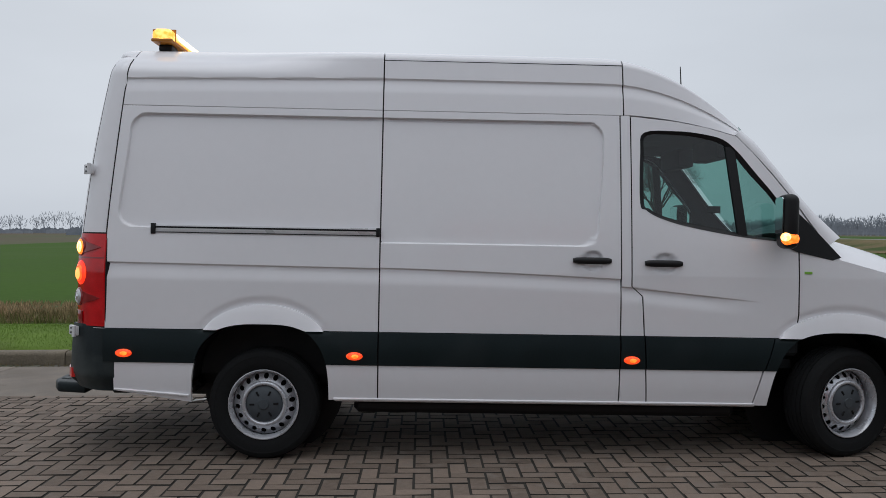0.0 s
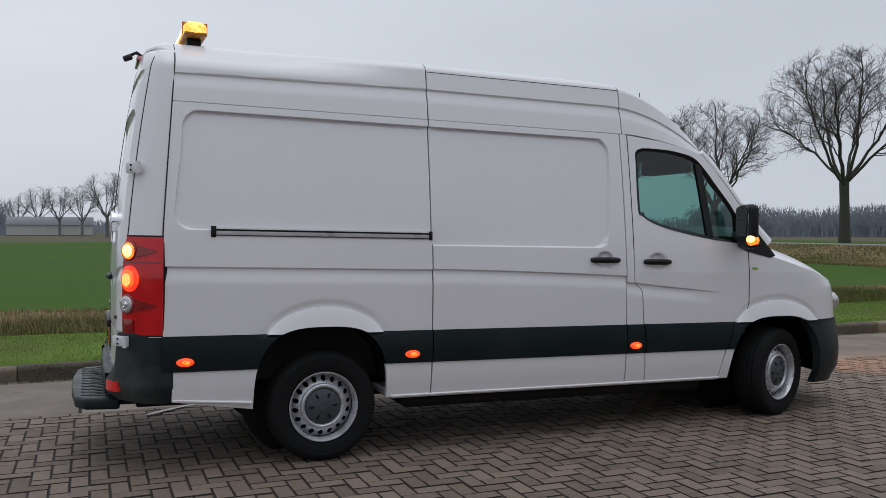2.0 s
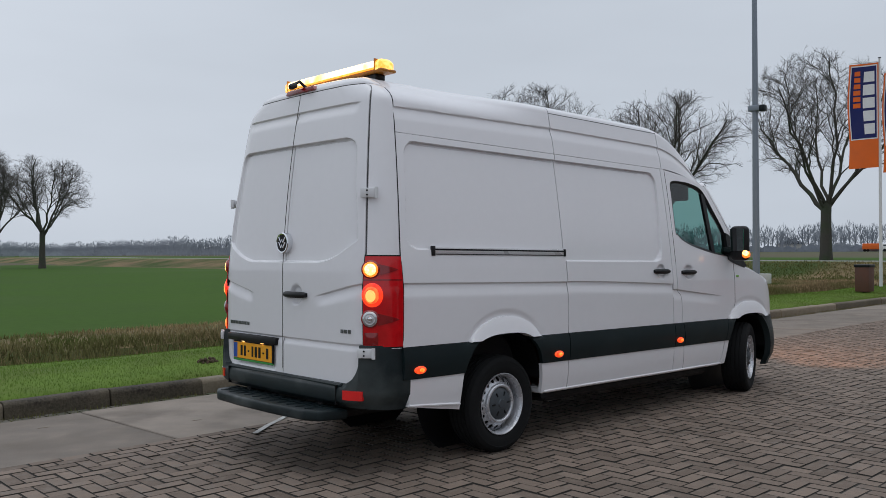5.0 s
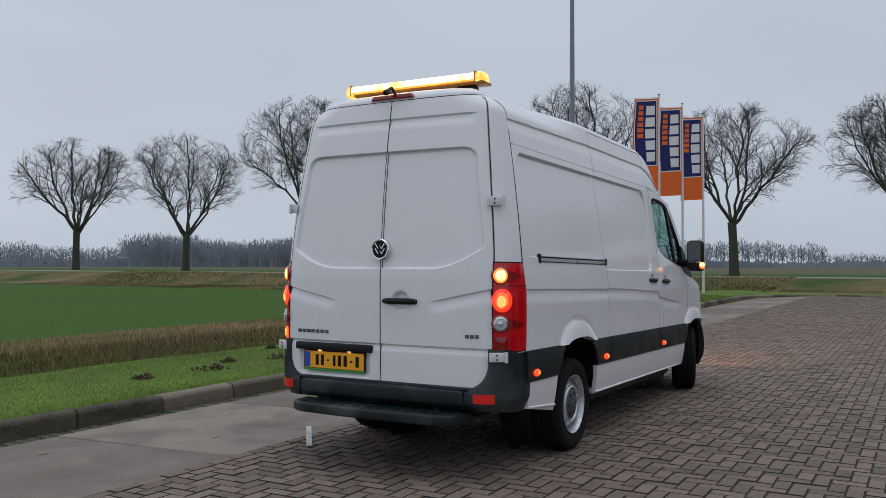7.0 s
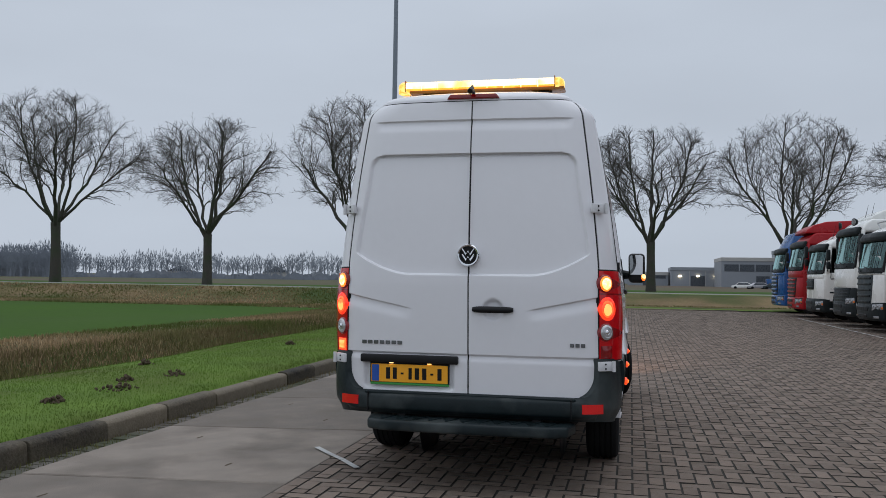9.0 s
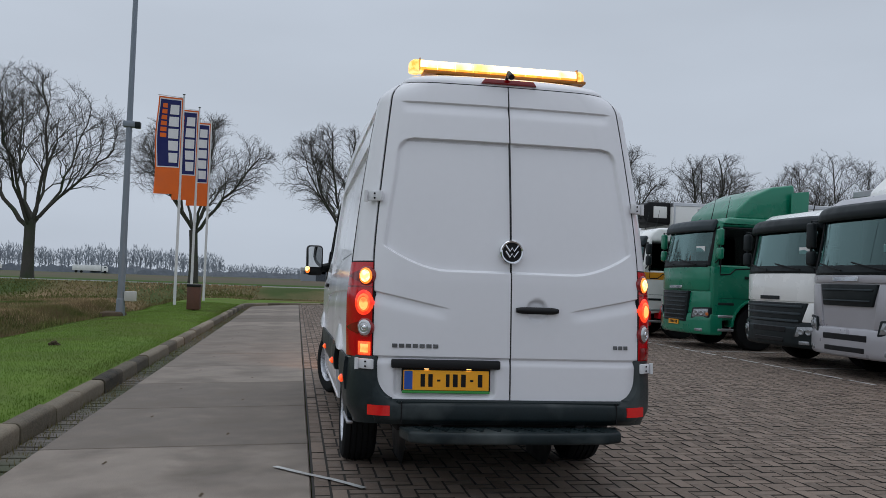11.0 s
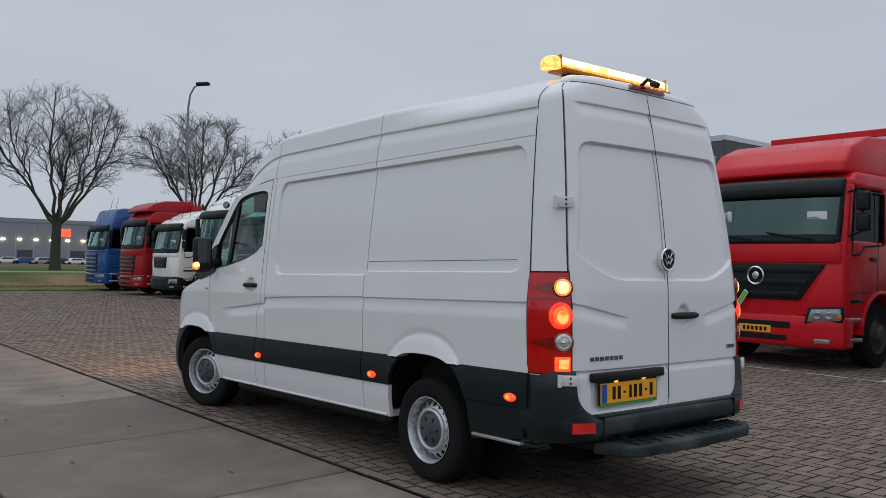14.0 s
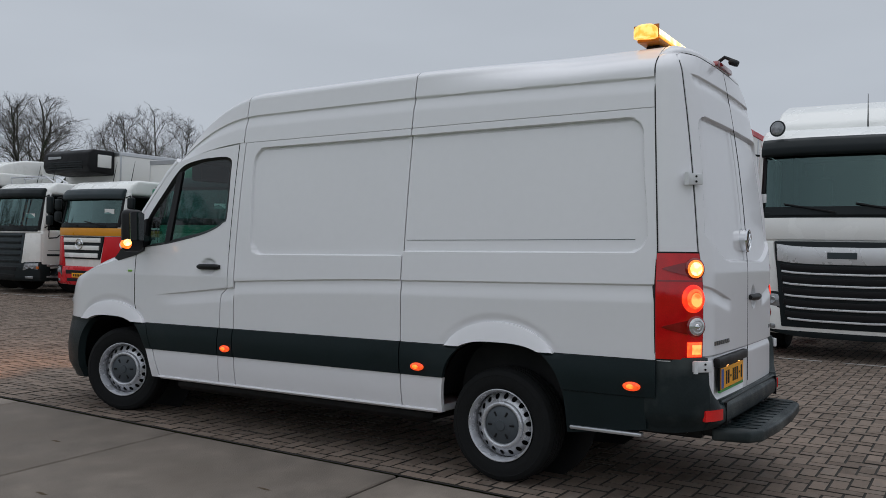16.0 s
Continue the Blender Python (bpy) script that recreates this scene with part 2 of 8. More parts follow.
M["flag_white"] = mat("white_flag_print", (0.75, 0.75, 0.76), 0.8)
BRICK = dict(rough=0.75, vary=0.30, scale=24, fine=150, bump=0.45, bscale=170, tint=(0.21, 0.175, 0.148), tint_at=0.60, spec=0.14)
M["brick"] = mat("grey_brown_clinker", (0.196, 0.152, 0.122), island=0.4, **BRICK)
M["brick_piece"] = mat("grey_brown_clinker_piece", (0.196, 0.152, 0.122), piece=0.4, **BRICK)
M["brick_far"] = mat("brick_paving_far", (0.116, 0.094, 0.078), 0.75, vary=0.3, scale=0.5, fine=14, bump=0.3, bscale=12, tint=(0.14, 0.105, 0.085), tint_at=0.55, spec=0.14)
M["joint"] = mat("sandy_dirt_joint", (0.030, 0.026, 0.021), 0.95, vary=0.4, scale=2, fine=60)
M["slab"] = mat("worn_concrete_slab", (0.214, 0.182, 0.153), 0.8, vary=0.36, scale=3.4, fine=110, bump=0.5, bscale=130, piece=0.35,
                tint=(0.150, 0.126, 0.104), tint_at=0.56, spec=0.25)
M["kerb"] = mat("weathered_concrete_kerb", (0.150, 0.126, 0.094), 0.85, vary=0.50, scale=2.6, fine=40, bump=0.8, bscale=50, piece=0.8,
                tint=(0.085, 0.075, 0.045), tint_at=0.52, spec=0.25)
M["white_line"] = mat("worn_white_marking", (0.52, 0.52, 0.50), 0.7, vary=0.3, scale=7, fine=40, tint=(0.14, 0.12, 0.11), tint_at=0.6)
M["lawn"] = mat("verge_grass_ground", (0.112, 0.175, 0.034), 0.95, vary=0.35, scale=1.4, fine=40, bump=0.5, bscale=40, tint=(0.10, 0.115, 0.034), tint_at=0.56, spec=0.08)
M["blade"] = mat("grass_blades", (0.132, 0.212, 0.038), 0.8, vary=0.3, scale=1.1, fine=5, island=0.16, tint=(0.12, 0.145, 0.04), tint_at=0.58, spec=0.08)
M["bank"] = mat("rough_green_bank_grass", (0.135, 0.145, 0.048), 0.9, vary=0.4, scale=0.6, fine=4, island=0.5, tint=(0.18, 0.135, 0.07), tint_at=0.50, spec=0.08)
M["field"] = mat("winter_wheat_field", (0.049, 0.099, 0.0145), 0.95, vary=0.24, scale=0.12, fine=3, bump=0.4, bscale=8, tint=(0.058, 0.105, 0.022), tint_at=0.6, spec=0.08)
M["rough"] = mat("dry_rough_grass_ground", (0.19, 0.140, 0.078), 0.95, vary=0.4, scale=0.5, fine=9, bump=0.8, bscale=14, tint=(0.06, 0.085, 0.028), tint_at=0.5, spec=0.08)
M["bank_ground"] = mat("rough_green_ditch_ground", (0.060, 0.075, 0.024), 0.95, vary=0.4, scale=0.7, fine=9, bump=0.8, bscale=14, tint=(0.12, 0.095, 0.05), tint_at=0.58, spec=0.08)
M["straw"] = mat("dry_grass_blades", (0.35, 0.25, 0.145), 0.9, vary=0.4, scale=0.35, fine=4, island=0.5, tint=(0.10, 0.125, 0.035), tint_at=0.50, spec=0.08)
M["plough"] = mat("ploughed_earth", (0.115, 0.085, 0.062), 0.95, vary=0.3, scale=0.1, fine=2, tint=(0.08, 0.09, 0.04), tint_at=0.6, spec=0.08)
M["soil"] = mat("dark_soil", (0.095, 0.072, 0.050), 0.95, vary=0.4, bump=0.6, spec=0.08)
M["asphalt"] = mat("pale_country_road", (0.24, 0.23, 0.215), 0.85, vary=0.15, scale=1)
M["far_land"] = mat("distant_farmland", (0.10, 0.105, 0.06), 0.95, vary=0.3, scale=0.02, fine=0.4, tint=(0.12, 0.095, 0.07), tint_at=0.5, spec=0.08)
M["bark"] = mat("grey_brown_bark", (0.06, 0.055, 0.045), 0.9, vary=0.35, scale=3, fine=30, bump=0.6, bscale=25, tint=(0.045, 0.06, 0.03), tint_at=0.55)
M["twig"] = mat("bare_twigs", (0.115, 0.106, 0.102), 0.9, vary=0.25, spec=0.08)
# paler copies of twig and bark, with haze put into the colour
M["far_twig"] = mat("haze_tinted_twigs", (0.25, 0.255, 0.27), 0.9, vary=0.2, spec=0.08)
M["far_bark"] = mat("haze_tinted_bark", (0.16, 0.162, 0.165), 0.9, vary=0.25, spec=0.08)
# the haze of distance is mixed into both pale bluish wood colours
M["far_wood"] = mat("haze_tinted_distant_wood", (0.30, 0.325, 0.365), 0.95, vary=0.3, scale=0.05, fine=0.6, spec=0.08)
M["far_wood_dark"] = mat("haze_tinted_dark_wood", (0.24, 0.265, 0.305), 0.95, vary=0.3, scale=0.08, fine=0.8, spec=0.08)


# ---------------------------------------------------------------- mesh helpers
def link(name, verts, faces, material, parent=None, label="", smooth=True, sharp=40):
    me = bpy.data.meshes.new(name)
    me.from_pydata([tuple(v) for v in verts], [], faces)
    me.materials.append(material)
    if smooth:
        me.shade_smooth()
        me.set_sharp_from_angle(angle=radians(sharp))
    me.update()
    ob = new(name, me)
    if parent is not None:
        ob.parent = parent
    if label:
        ob["label"] = label
    return ob


def part(name, bm, material, parent=None, label="", smooth=True, sharp=35):
    """Links a bmesh as ONE mesh object under a thing or a part."""
    me = bpy.data.meshes.new(name)
    bmesh.ops.recalc_face_normals(bm, faces=bm.faces[:])
    bm.to_mesh(me)
    bm.free()
    me.materials.append(material)
    if smooth:
        me.shade_smooth()
        me.set_sharp_from_angle(angle=radians(sharp))
    ob = new(name, me)
    if parent is not None:
        ob.parent = parent
    if label:
        ob["label"] = label
    return ob


def box_bm(x0, x1, y0, y1, z0, z1, bevel=0.01, seg=2, bm=None):
    """A bevelled block."""
    one = bmesh.new()
    m = Matrix.LocRotScale(((x0 + x1) / 2, (y0 + y1) / 2, (z0 + z1) / 2), None, (abs(x1 - x0), abs(y1 - y0), abs(z1 - z0)))
    bmesh.ops.create_cube(one, size=1, matrix=m)
    if bevel:
        b = min(bevel, 0.45 * min(abs(x1 - x0), abs(y1 - y0), abs(z1 - z0)))
        bmesh.ops.bevel(one, geom=one.edges[:], offset=b, segments=seg, profile=0.5, affect="EDGES")
    if bm is None:
        return one
    tmp = bpy.data.meshes.new("tmp")
    one.to_mesh(tmp)
    one.free()
    bm.from_mesh(tmp)
    bpy.data.meshes.remove(tmp)
    return bm


def prism_bm(outline, a0, a1, axis="y", bevel=0.0, bm=None, seg=2):
    """A closed outline of (u, v) pushed from a0 to a1 along an axis, edges bevelled. axis y: u, v are x, z; axis x: y, z; axis z: x, y."""
    one = bmesh.new()
    put = {"y": lambda u, v, a: (u, a, v), "x": lambda u, v, a: (a, u, v), "z": lambda u, v, a: (u, v, a)}[axis]
    lo = [one.verts.new(put(u, v, a0)) for u, v in outline]
    hi = [one.verts.new(put(u, v, a1)) for u, v in outline]
    n = len(outline)
    one.faces.new(lo)
    one.faces.new(hi[::-1])
    for i in range(n):
        one.faces.new((lo[i], lo[(i + 1) % n], hi[(i + 1) % n], hi[i]))
    bmesh.ops.recalc_face_normals(one, faces=one.faces[:])
    if bevel:
        bmesh.ops.bevel(one, geom=one.edges[:], offset=bevel, segments=seg, profile=0.5, affect="EDGES", clamp_overlap=True)
    if bm is None:
        return one
    tmp = bpy.data.meshes.new("tmp")
    one.to_mesh(tmp)
    one.free()
    bm.from_mesh(tmp)
    bpy.data.meshes.remove(tmp)
    return bm


def tube_bm(points, radii, n=8, bm=None, caps=True):
    """A round tube along points."""
    bm = bm or bmesh.new()
    pts = [Vector(p) for p in points]
    if not hasattr(radii, "__len__"):
        radii = [radii] * len(pts)
    rings = []
    ref = None
    for i, p in enumerate(pts):
        d = (pts[min(i + 1, len(pts) - 1)] - pts[max(i - 1, 0)]).normalized()
        if ref is None:
            ref = d.orthogonal().normalized()
        ref = (ref - d * ref.dot(d)).normalized()
        side = d.cross(ref)
        rings.append([bm.verts.new(p + (ref * math.cos(a) + side * math.sin(a)) * radii[i]) for a in (2 * math.pi * k / n for k in range(n))])
    for a, b in zip(rings, rings[1:]):
        for k in range(n):
            bm.faces.new((a[k], a[(k + 1) % n], b[(k + 1) % n], b[k]))
    if caps:
        bm.faces.new(rings[0][::-1])
        bm.faces.new(rings[-1])
    return bm


def lathe_bm(profile, n=40, bm=None, centre=(0, 0, 0)):
    """Turns (radius, along) pairs round the y axis."""
    bm = bm or bmesh.new()
    c = Vector(centre)
    rings = []
    for r, a in profile:
        if r < 1e-5:
            rings.append([bm.verts.new(c + Vector((0, a, 0)))] * n)
        else:
            rings.append([bm.verts.new(c + Vector((r * math.cos(t), a, r * math.sin(t)))) for t in (2 * math.pi * k / n for k in range(n))])
    for a, b in zip(rings, rings[1:]):
        for k in range(n):
            f = [a[k], a[(k + 1) % n], b[(k + 1) % n], b[k]]
            f = list(dict.fromkeys(f))
            if len(f) > 2:
                bm.faces.new(f)
    return bm


def grid_link(name, fn, us, vs, material, parent=None, label="", flange=None, smooth=True, sharp=40):
    """A sheet fn(u, v) over two lists; flange: a vector function that turns the rim inwards."""
    nu, nv = len(us), len(vs)
    verts = [fn(u, v) for v in vs for u in us]
    faces = [(j * nu + i, j * nu + i + 1, (j + 1) * nu + i + 1, (j + 1) * nu + i) for j in range(nv - 1) for i in range(nu - 1)]
    if flange:
        rim = [i for i in range(nu)] + [j * nu + nu - 1 for j in range(1, nv)] + [(nv - 1) * nu + i for i in range(nu - 2, -1, -1)] + [j * nu for j in range(nv - 2, 0, -1)]
        base = len(verts)
        verts += [flange(verts[i]) for i in rim]
        k = len(rim)
        faces += [(rim[i], base + i, base + (i + 1) % k, rim[(i + 1) % k]) for i in range(k)]
    ob = link(name, verts, faces, material, parent, label, smooth, sharp)
    return ob


def empty(name, at=(0, 0, 0), turn=0.0):
    ob = new(name)
    ob.matrix_world = pose(*at, 0, 0, turn)
    ob.empty_display_size = 0.2
    return ob


def lin(a, b, n):
    return [a + (b - a) * i / (n - 1) for i in range(n)]


def step(a, b, x):
    t = min(1.0, max(0.0, (x - a) / (b - a)))
    return t * t * (3 - 2 * t)

# ---------------------------------------------------------------- ground
LOT_X0, LOT_X1, LOT_Y0 = -60.0, 36.0, -60.0
SLAB_Y0, SLAB_Y1, KERB_Y0, KERB_Y1 = 1.17, 3.20, 3.42, 3.58


def slab_z(y):
    """The concrete lane falls a little towards the gutter."""
    return -0.01 - 0.06 * (y - SLAB_Y0) / (SLAB_Y1 - SLAB_Y0)


def bank_shift(y):
    return 2.0 * math.sin(y * 0.05)


def land_z(x, y):
    """Height of the land: lot, verge, ditch, low field, and the bank that carries the road."""
    inside = x < LOT_X1 + 0.1 and y < KERB_Y1
    if inside:
        return -0.12
    w = 0.12 * math.sin(x * 0.35) + 0.08 * math.sin(x * 1.1 + 2)
    low = 0.0
    if y > KERB_Y1:
        v = y + w
        verge = 0.06 + 0.05 * math.sin(min(1, (v - KERB_Y1) / 2.5) * math.pi)
        ditch = -0.75
        low = verge + (ditch - verge) * step(6.25, 7.5, v) + (-0.20 - ditch) * step(8.5, 10.3, v) - 0.16 * step(12.0, 15.0, v)
    else:
        low = 0.05 - 0.35 * step(LOT_X1 + 1.5, LOT_X1 + 4.5, x) * step(-60, -30, y)
    b = x - bank_shift(y)
    rise = step(40.0, 46.5, b)
    top = 0.55
    z = low + (top - low) * rise
    if b > 58:
        z = top + (-0.1 - top) * step(58, 64, b)
    far = step(150, 400, math.hypot(x, y))
    return z * (1 - far) - 0.2 * far


def spread(a, fine0, fine1, b, n_fine, n_far):
    left = [fine0 - (fine0 - a) * (i / n_far) ** 2.5 for i in range(n_far, 0, -1)]
    right = [fine1 + (b - fine1) * (i / n_far) ** 2.5 for i in range(1, n_far + 1)]
    return left + lin(fine0, fine1, n_fine) + right


gx = spread(-3500, -30, 70, 3500, 150, 16)
gy = spread(-3500, 3.58, 16, 3500, 40, 24)
gy = sorted(set([round(v, 3) for v in gy] + [3.50, 3.58, 6.3, 9.9, 13.4]))
gx = sorted(set([round(v, 3) for v in gx] + [LOT_X1, LOT_X1 + 0.15]))
ny, nx = len(gy), len(gx)
verts = [(x, y, land_z(x, y)) for y in gy for x in gx]
faces = [(j * nx + i, j * nx + i + 1, (j + 1) * nx + i + 1, (j + 1) * nx + i) for j in range(ny - 1) for i in range(nx - 1)]
ground = link("ground", verts, faces, M["lawn"], sharp=80)
tagged(ground, "flat polder land with green verge, winter field and dry ditch bank", "ground", kind="structure")
for m in ("rough", "field", "plough", "asphalt", "far_land", "bank_ground"):
    ground.data.materials.append(M[m])
for p in ground.data.polygons:
    x, y, _ = p.center
    b = x - bank_shift(y)
    k = 0
    if y > 6.3 and b < 41:
        k = 6 if y < 9.9 else (1 if y < 13.4 else 2)
        if y > 110:
            k = 3
        if y > 150:
            k = 5
    if 36.5 < b < 47 and (y < 30 or b > 39.5):
        k = 1
    if 47 <= b < 48.5:
        k = 0
    if 48.5 <= b < 52.5 and -200 < y < 260:
        k = 4
    if b >= 52.5:
        k = 2 if b < 110 else 5
    if b > 64 and b < 90:
        k = 3
    if x < -60 or y < -60:
        k = 5
    p.material_index = k

# bed of sand under the paving of the lot
lot = link("lot", [(LOT_X0, LOT_Y0, -0.0055), (LOT_X1, LOT_Y0, -0.0055), (LOT_X1, SLAB_Y0, -0.0055), (LOT_X0, SLAB_Y0, -0.0055)], [(0, 1, 2, 3)], M["joint"], smooth=False)
tagged(lot, "parking lot paved with grey-brown clinker bricks in herringbone", "paved lot", kind="structure")

# worn concrete lane of square slabs
lane = empty("pavement")
tagged(lane, "lane of worn square concrete slabs with dark joints", "concrete lane", kind="structure")


def slab_mesh(length, name="slab"):
    bm = bmesh.new()
    bmesh.ops.create_cube(bm, size=1, matrix=Matrix.LocRotScale((0, 0, -0.05), None, (length - 0.022, SLAB_Y1 - SLAB_Y0 - 0.012, 0.1)))
    top = [e for e in bm.edges if all(v.co.z > -0.01 for v in e.verts)]
    bmesh.ops.bevel(bm, geom=top, offset=0.008, segments=1, affect="EDGES")
    me = bpy.data.meshes.new(name)
    bm.to_mesh(me)
    bm.free()
    me.materials.append(M["slab"])
    me.materials.append(M["soil"])
    # shallow dark lifting slots
    bm = bmesh.new()
    bm.from_mesh(me)
    for px, py in ((-0.52, -0.35), (0.48, 0.42)):
        ring = [bm.verts.new((px + 0.055 * math.cos(a), py + 0.012 * math.sin(a) + 0.004 * math.cos(3 * a), 0.0012)) for a in (2 * math.pi * k / 10 for k in range(10))]
        bm.faces.new(ring).material_index = 1
    bm.to_mesh(me)
    bm.free()
    return me


SLAB = 2.03
me = slab_mesh(SLAB)
lean = -math.degrees(math.atan2(0.06, SLAB_Y1 - SLAB_Y0))
rs = random.Random(4)
for i in range(-9, 17):
    x = 0.59 + SLAB * (i + 0.5)
    if x + 1 > LOT_X1:
        break
    ob = new("slab", me)
    ob.parent = lane
    ob.matrix_local = pose(x, (SLAB_Y0 + SLAB_Y1) / 2, slab_z((SLAB_Y0 + SLAB_Y1) / 2) + rs.uniform(-0.003, 0.002), lean + rs.uniform(-0.1, 0.1), rs.uniform(-0.08, 0.08), rs.uniform(-0.15, 0.15))
base = link("lane_bed", [(LOT_X0, SLAB_Y0, -0.045), (LOT_X1, SLAB_Y0, -0.045), (LOT_X1, KERB_Y0, -0.105), (LOT_X0, KERB_Y0, -0.105)], [(0, 1, 2, 3)], M["soil"], lane, smooth=False)


# kerb of concrete stones, one metre long each
def kerb_mesh(length):
    bm = bmesh.new()
    w, h, r = KERB_Y1 - KERB_Y0, 0.15, 0.045
    prof = [(0, -0.12), (w, -0.12), (w, h), (r + 0.02, h)]
    prof += [(r + 0.02 - (r + 0.01) * math.sin(a), h - r + r * math.cos(a)) for a in (0.4, 0.8, 1.2, 1.57)]
    prism_bm([(y, z) for y, z in prof], -length / 2 + 0.005, length / 2 - 0.005, "x", 0.004, bm, 1)
    me = bpy.data.meshes.new("kerbstone")
    bm.to_mesh(me)
    bm.free()
    me.materials.append(M["kerb"])
    return me


kerb = empty("kerb")
tagged(kerb, "weathered concrete kerb along the grass verge", "kerb", kind="structure")
kme = kerb_mesh(1.0)
for i in range(-16, 30):
    ob = new("kerbstone", kme)
    ob.parent = kerb
    ob.matrix_local = pose(0.45 + i, KERB_Y0 + rs.uniform(-0.008, 0.008), -0.085 + rs.uniform(-0.008, 0.008), rs.uniform(-1.5, 1.5), rs.uniform(-0.5, 0.5), rs.uniform(-0.7, 0.7))
# rounded end and the low edge across the far end
for k in range(7):
    a = radians(90 * (k + 0.5) / 7)
    ob = new("kerbstone", kme)
    ob.parent = kerb
    ob.matrix_local = pose(30.0 + 4.2 * math.sin(a), KERB_Y0 - 4.2 + 4.2 * math.cos(a), -0.085, 0, 0, -math.degrees(a))
for i in range(5):
    ob = new("kerbstone", kme)
    ob.parent = kerb
    ob.matrix_local = pose(LOT_X1 - 1.8 + 0.02, -1.3 - i, -0.10, 0, 0, -90)
# green corner outside the rounded kerb
corner = [(30.0 + 4.3 * math.sin(a), KERB_Y0 - 4.2 + 4.3 * math.cos(a), 0.03) for a in (radians(90 * k / 12) for k in range(13))]
verts = corner + [(38, -42, 0.03), (38, 3.8, 0.04), (30, 3.8, 0.04), (34.3, -42, 0.03)]
n = len(corner)
faces = [(i, i + 1, n + 1) for i in range(n - 1)] + [(0, n + 1, n + 2), (n - 1, n + 3, n, n + 1)]
c = link("grass_corner", verts, faces, M["lawn"], smooth=False)
tagged(c, "strip of short grass behind the far kerb", "grass strip", kind="structure")


def herringbone(x0, x1, y0, y1, unit):
    """Lower corners and directions of bricks of 2 x 1 units."""
    i0, i1, j0, j1 = math.floor(x0 / unit) - 2, math.ceil(x1 / unit) + 2, math.floor(y0 / unit) - 2, math.ceil(y1 / unit) + 2
    out = []
    for j in range(j0, j1):
        for i in range(i0, i1):
            k = (i - j) % 4
            if k == 0:
                out.append((i * unit, j * unit, 2 * unit, unit))
            elif k == 3:
                out.append((i * unit, j * unit, unit, 2 * unit))
    cut = []
    for x, y, w, h in out:
        xa, xb, ya, yb = max(x, x0), min(x + w, x1), max(y, y0), min(y + h, y1)
        if xb - xa > 0.03 and yb - ya > 0.03:
            cut.append((xa, ya, xb - xa, yb - ya))
    return cut


UNIT = 0.1055
GAP, CH = 0.0056, 0.0022


def brick_geometry(bricks, rng):
    """Tops with chamfered rims, one island a brick."""
    a = np.array(bricks)
    n = len(a)
    dz = rng.uniform(-0.003, 0.002, n)
    lo = np.stack([a[:, 0] + GAP, a[:, 1] + GAP], 1)
    hi = np.stack([a[:, 0] + a[:, 2] - GAP, a[:, 1] + a[:, 3] - GAP], 1)
    tilt = rng.uniform(-0.0015, 0.0015, (n, 4))
    v = np.zeros((n, 8, 3))
    for k, (sx, sy) in enumerate(((0, 0), (1, 0), (1, 1), (0, 1))):
        x = np.where(sx, hi[:, 0], lo[:, 0])
        y = np.where(sy, hi[:, 1], lo[:, 1])
        v[:, k] = np.stack([x, y, np.full(n, -0.02)], 1)
        v[:, 4 + k] = np.stack([x + (CH if not sx else -CH), y + (CH if not sy else -CH), dz + tilt[:, k]], 1)
        v[:, k, 2] = dz + tilt[:, k] - 0.009
    f = np.array([(4, 5, 6, 7), (0, 1, 5, 4), (1, 2, 6, 5), (2, 3, 7, 6), (3, 0, 4, 7)])
    return v.reshape(-1, 3), (np.arange(n)[:, None, None] * 8 + f[None]).reshape(-1, 4)


def quick_mesh(name, v, f, material, sides=None):
    me = bpy.data.meshes.new(name)
    me.vertices.add(len(v))
    me.vertices.foreach_set("co", np.asarray(v, dtype=np.float32).ravel())
    k = f.shape[1]
    me.loops.add(f.size)
    me.loops.foreach_set("vertex_index", f.astype(np.int32).ravel())
    me.polygons.add(len(f))
    me.polygons.foreach_set("loop_start", np.arange(0, f.size, k, dtype=np.int32))
    me.polygons.foreach_set("use_smooth", np.zeros(len(f), dtype=bool))
    me.update(calc_edges=True)
    me.materials.append(material)
    if sides:
        # one top and four dirty sides a brick
        me.materials.append(sides)
        me.polygons.foreach_set("material_index", np.tile(np.array([0, 1, 1, 1, 1], dtype=np.int32), len(f) // 5))
    return me


rng = np.random.default_rng(7)
bricks = herringbone(-7.0, 34.2, -12.0, SLAB_Y0 - 0.115, UNIT)
bricks += [(-7.0 + 2 * UNIT * i, SLAB_Y0 - 0.114, 2 * UNIT, 0.105) for i in range(int(41.2 / (2 * UNIT)))]
# a stretch beside the van where each brick is a piece of its own
NEAR = (-2.2, 1.2, -3.1, -1.18)
near = [b for b in bricks if NEAR[0] < b[0] < NEAR[1] and NEAR[2] < b[1] < NEAR[3] and abs(max(b[2], b[3]) - 2 * UNIT) < 1e-6][:300]
taken = set(near)
bricks = [b for b in bricks if b not in taken]
piece_meshes = {}
for k in range(6):
    w, h = (2 * UNIT, UNIT) if k % 2 else (UNIT, 2 * UNIT)
    pv, pf = brick_geometry([(0.0, 0.0, w, h)], rng)
    piece_meshes[k] = quick_mesh("brick", pv, pf, M["brick_piece"], M["joint"])
for i, (bx, by, w, h) in enumerate(near):
    ob = new("brick", piece_meshes[2 * (i * 7 % 3) + (1 if w > h else 0)])
    ob.parent = lot
    ob.matrix_local = pose(bx, by, (i * 13 % 7 - 3) * 0.0005)
v, f = brick_geometry(bricks, rng)
paving = new("brick_paving", quick_mesh("brick_paving", v, f, M["brick"], M["joint"]))
paving.parent = lot
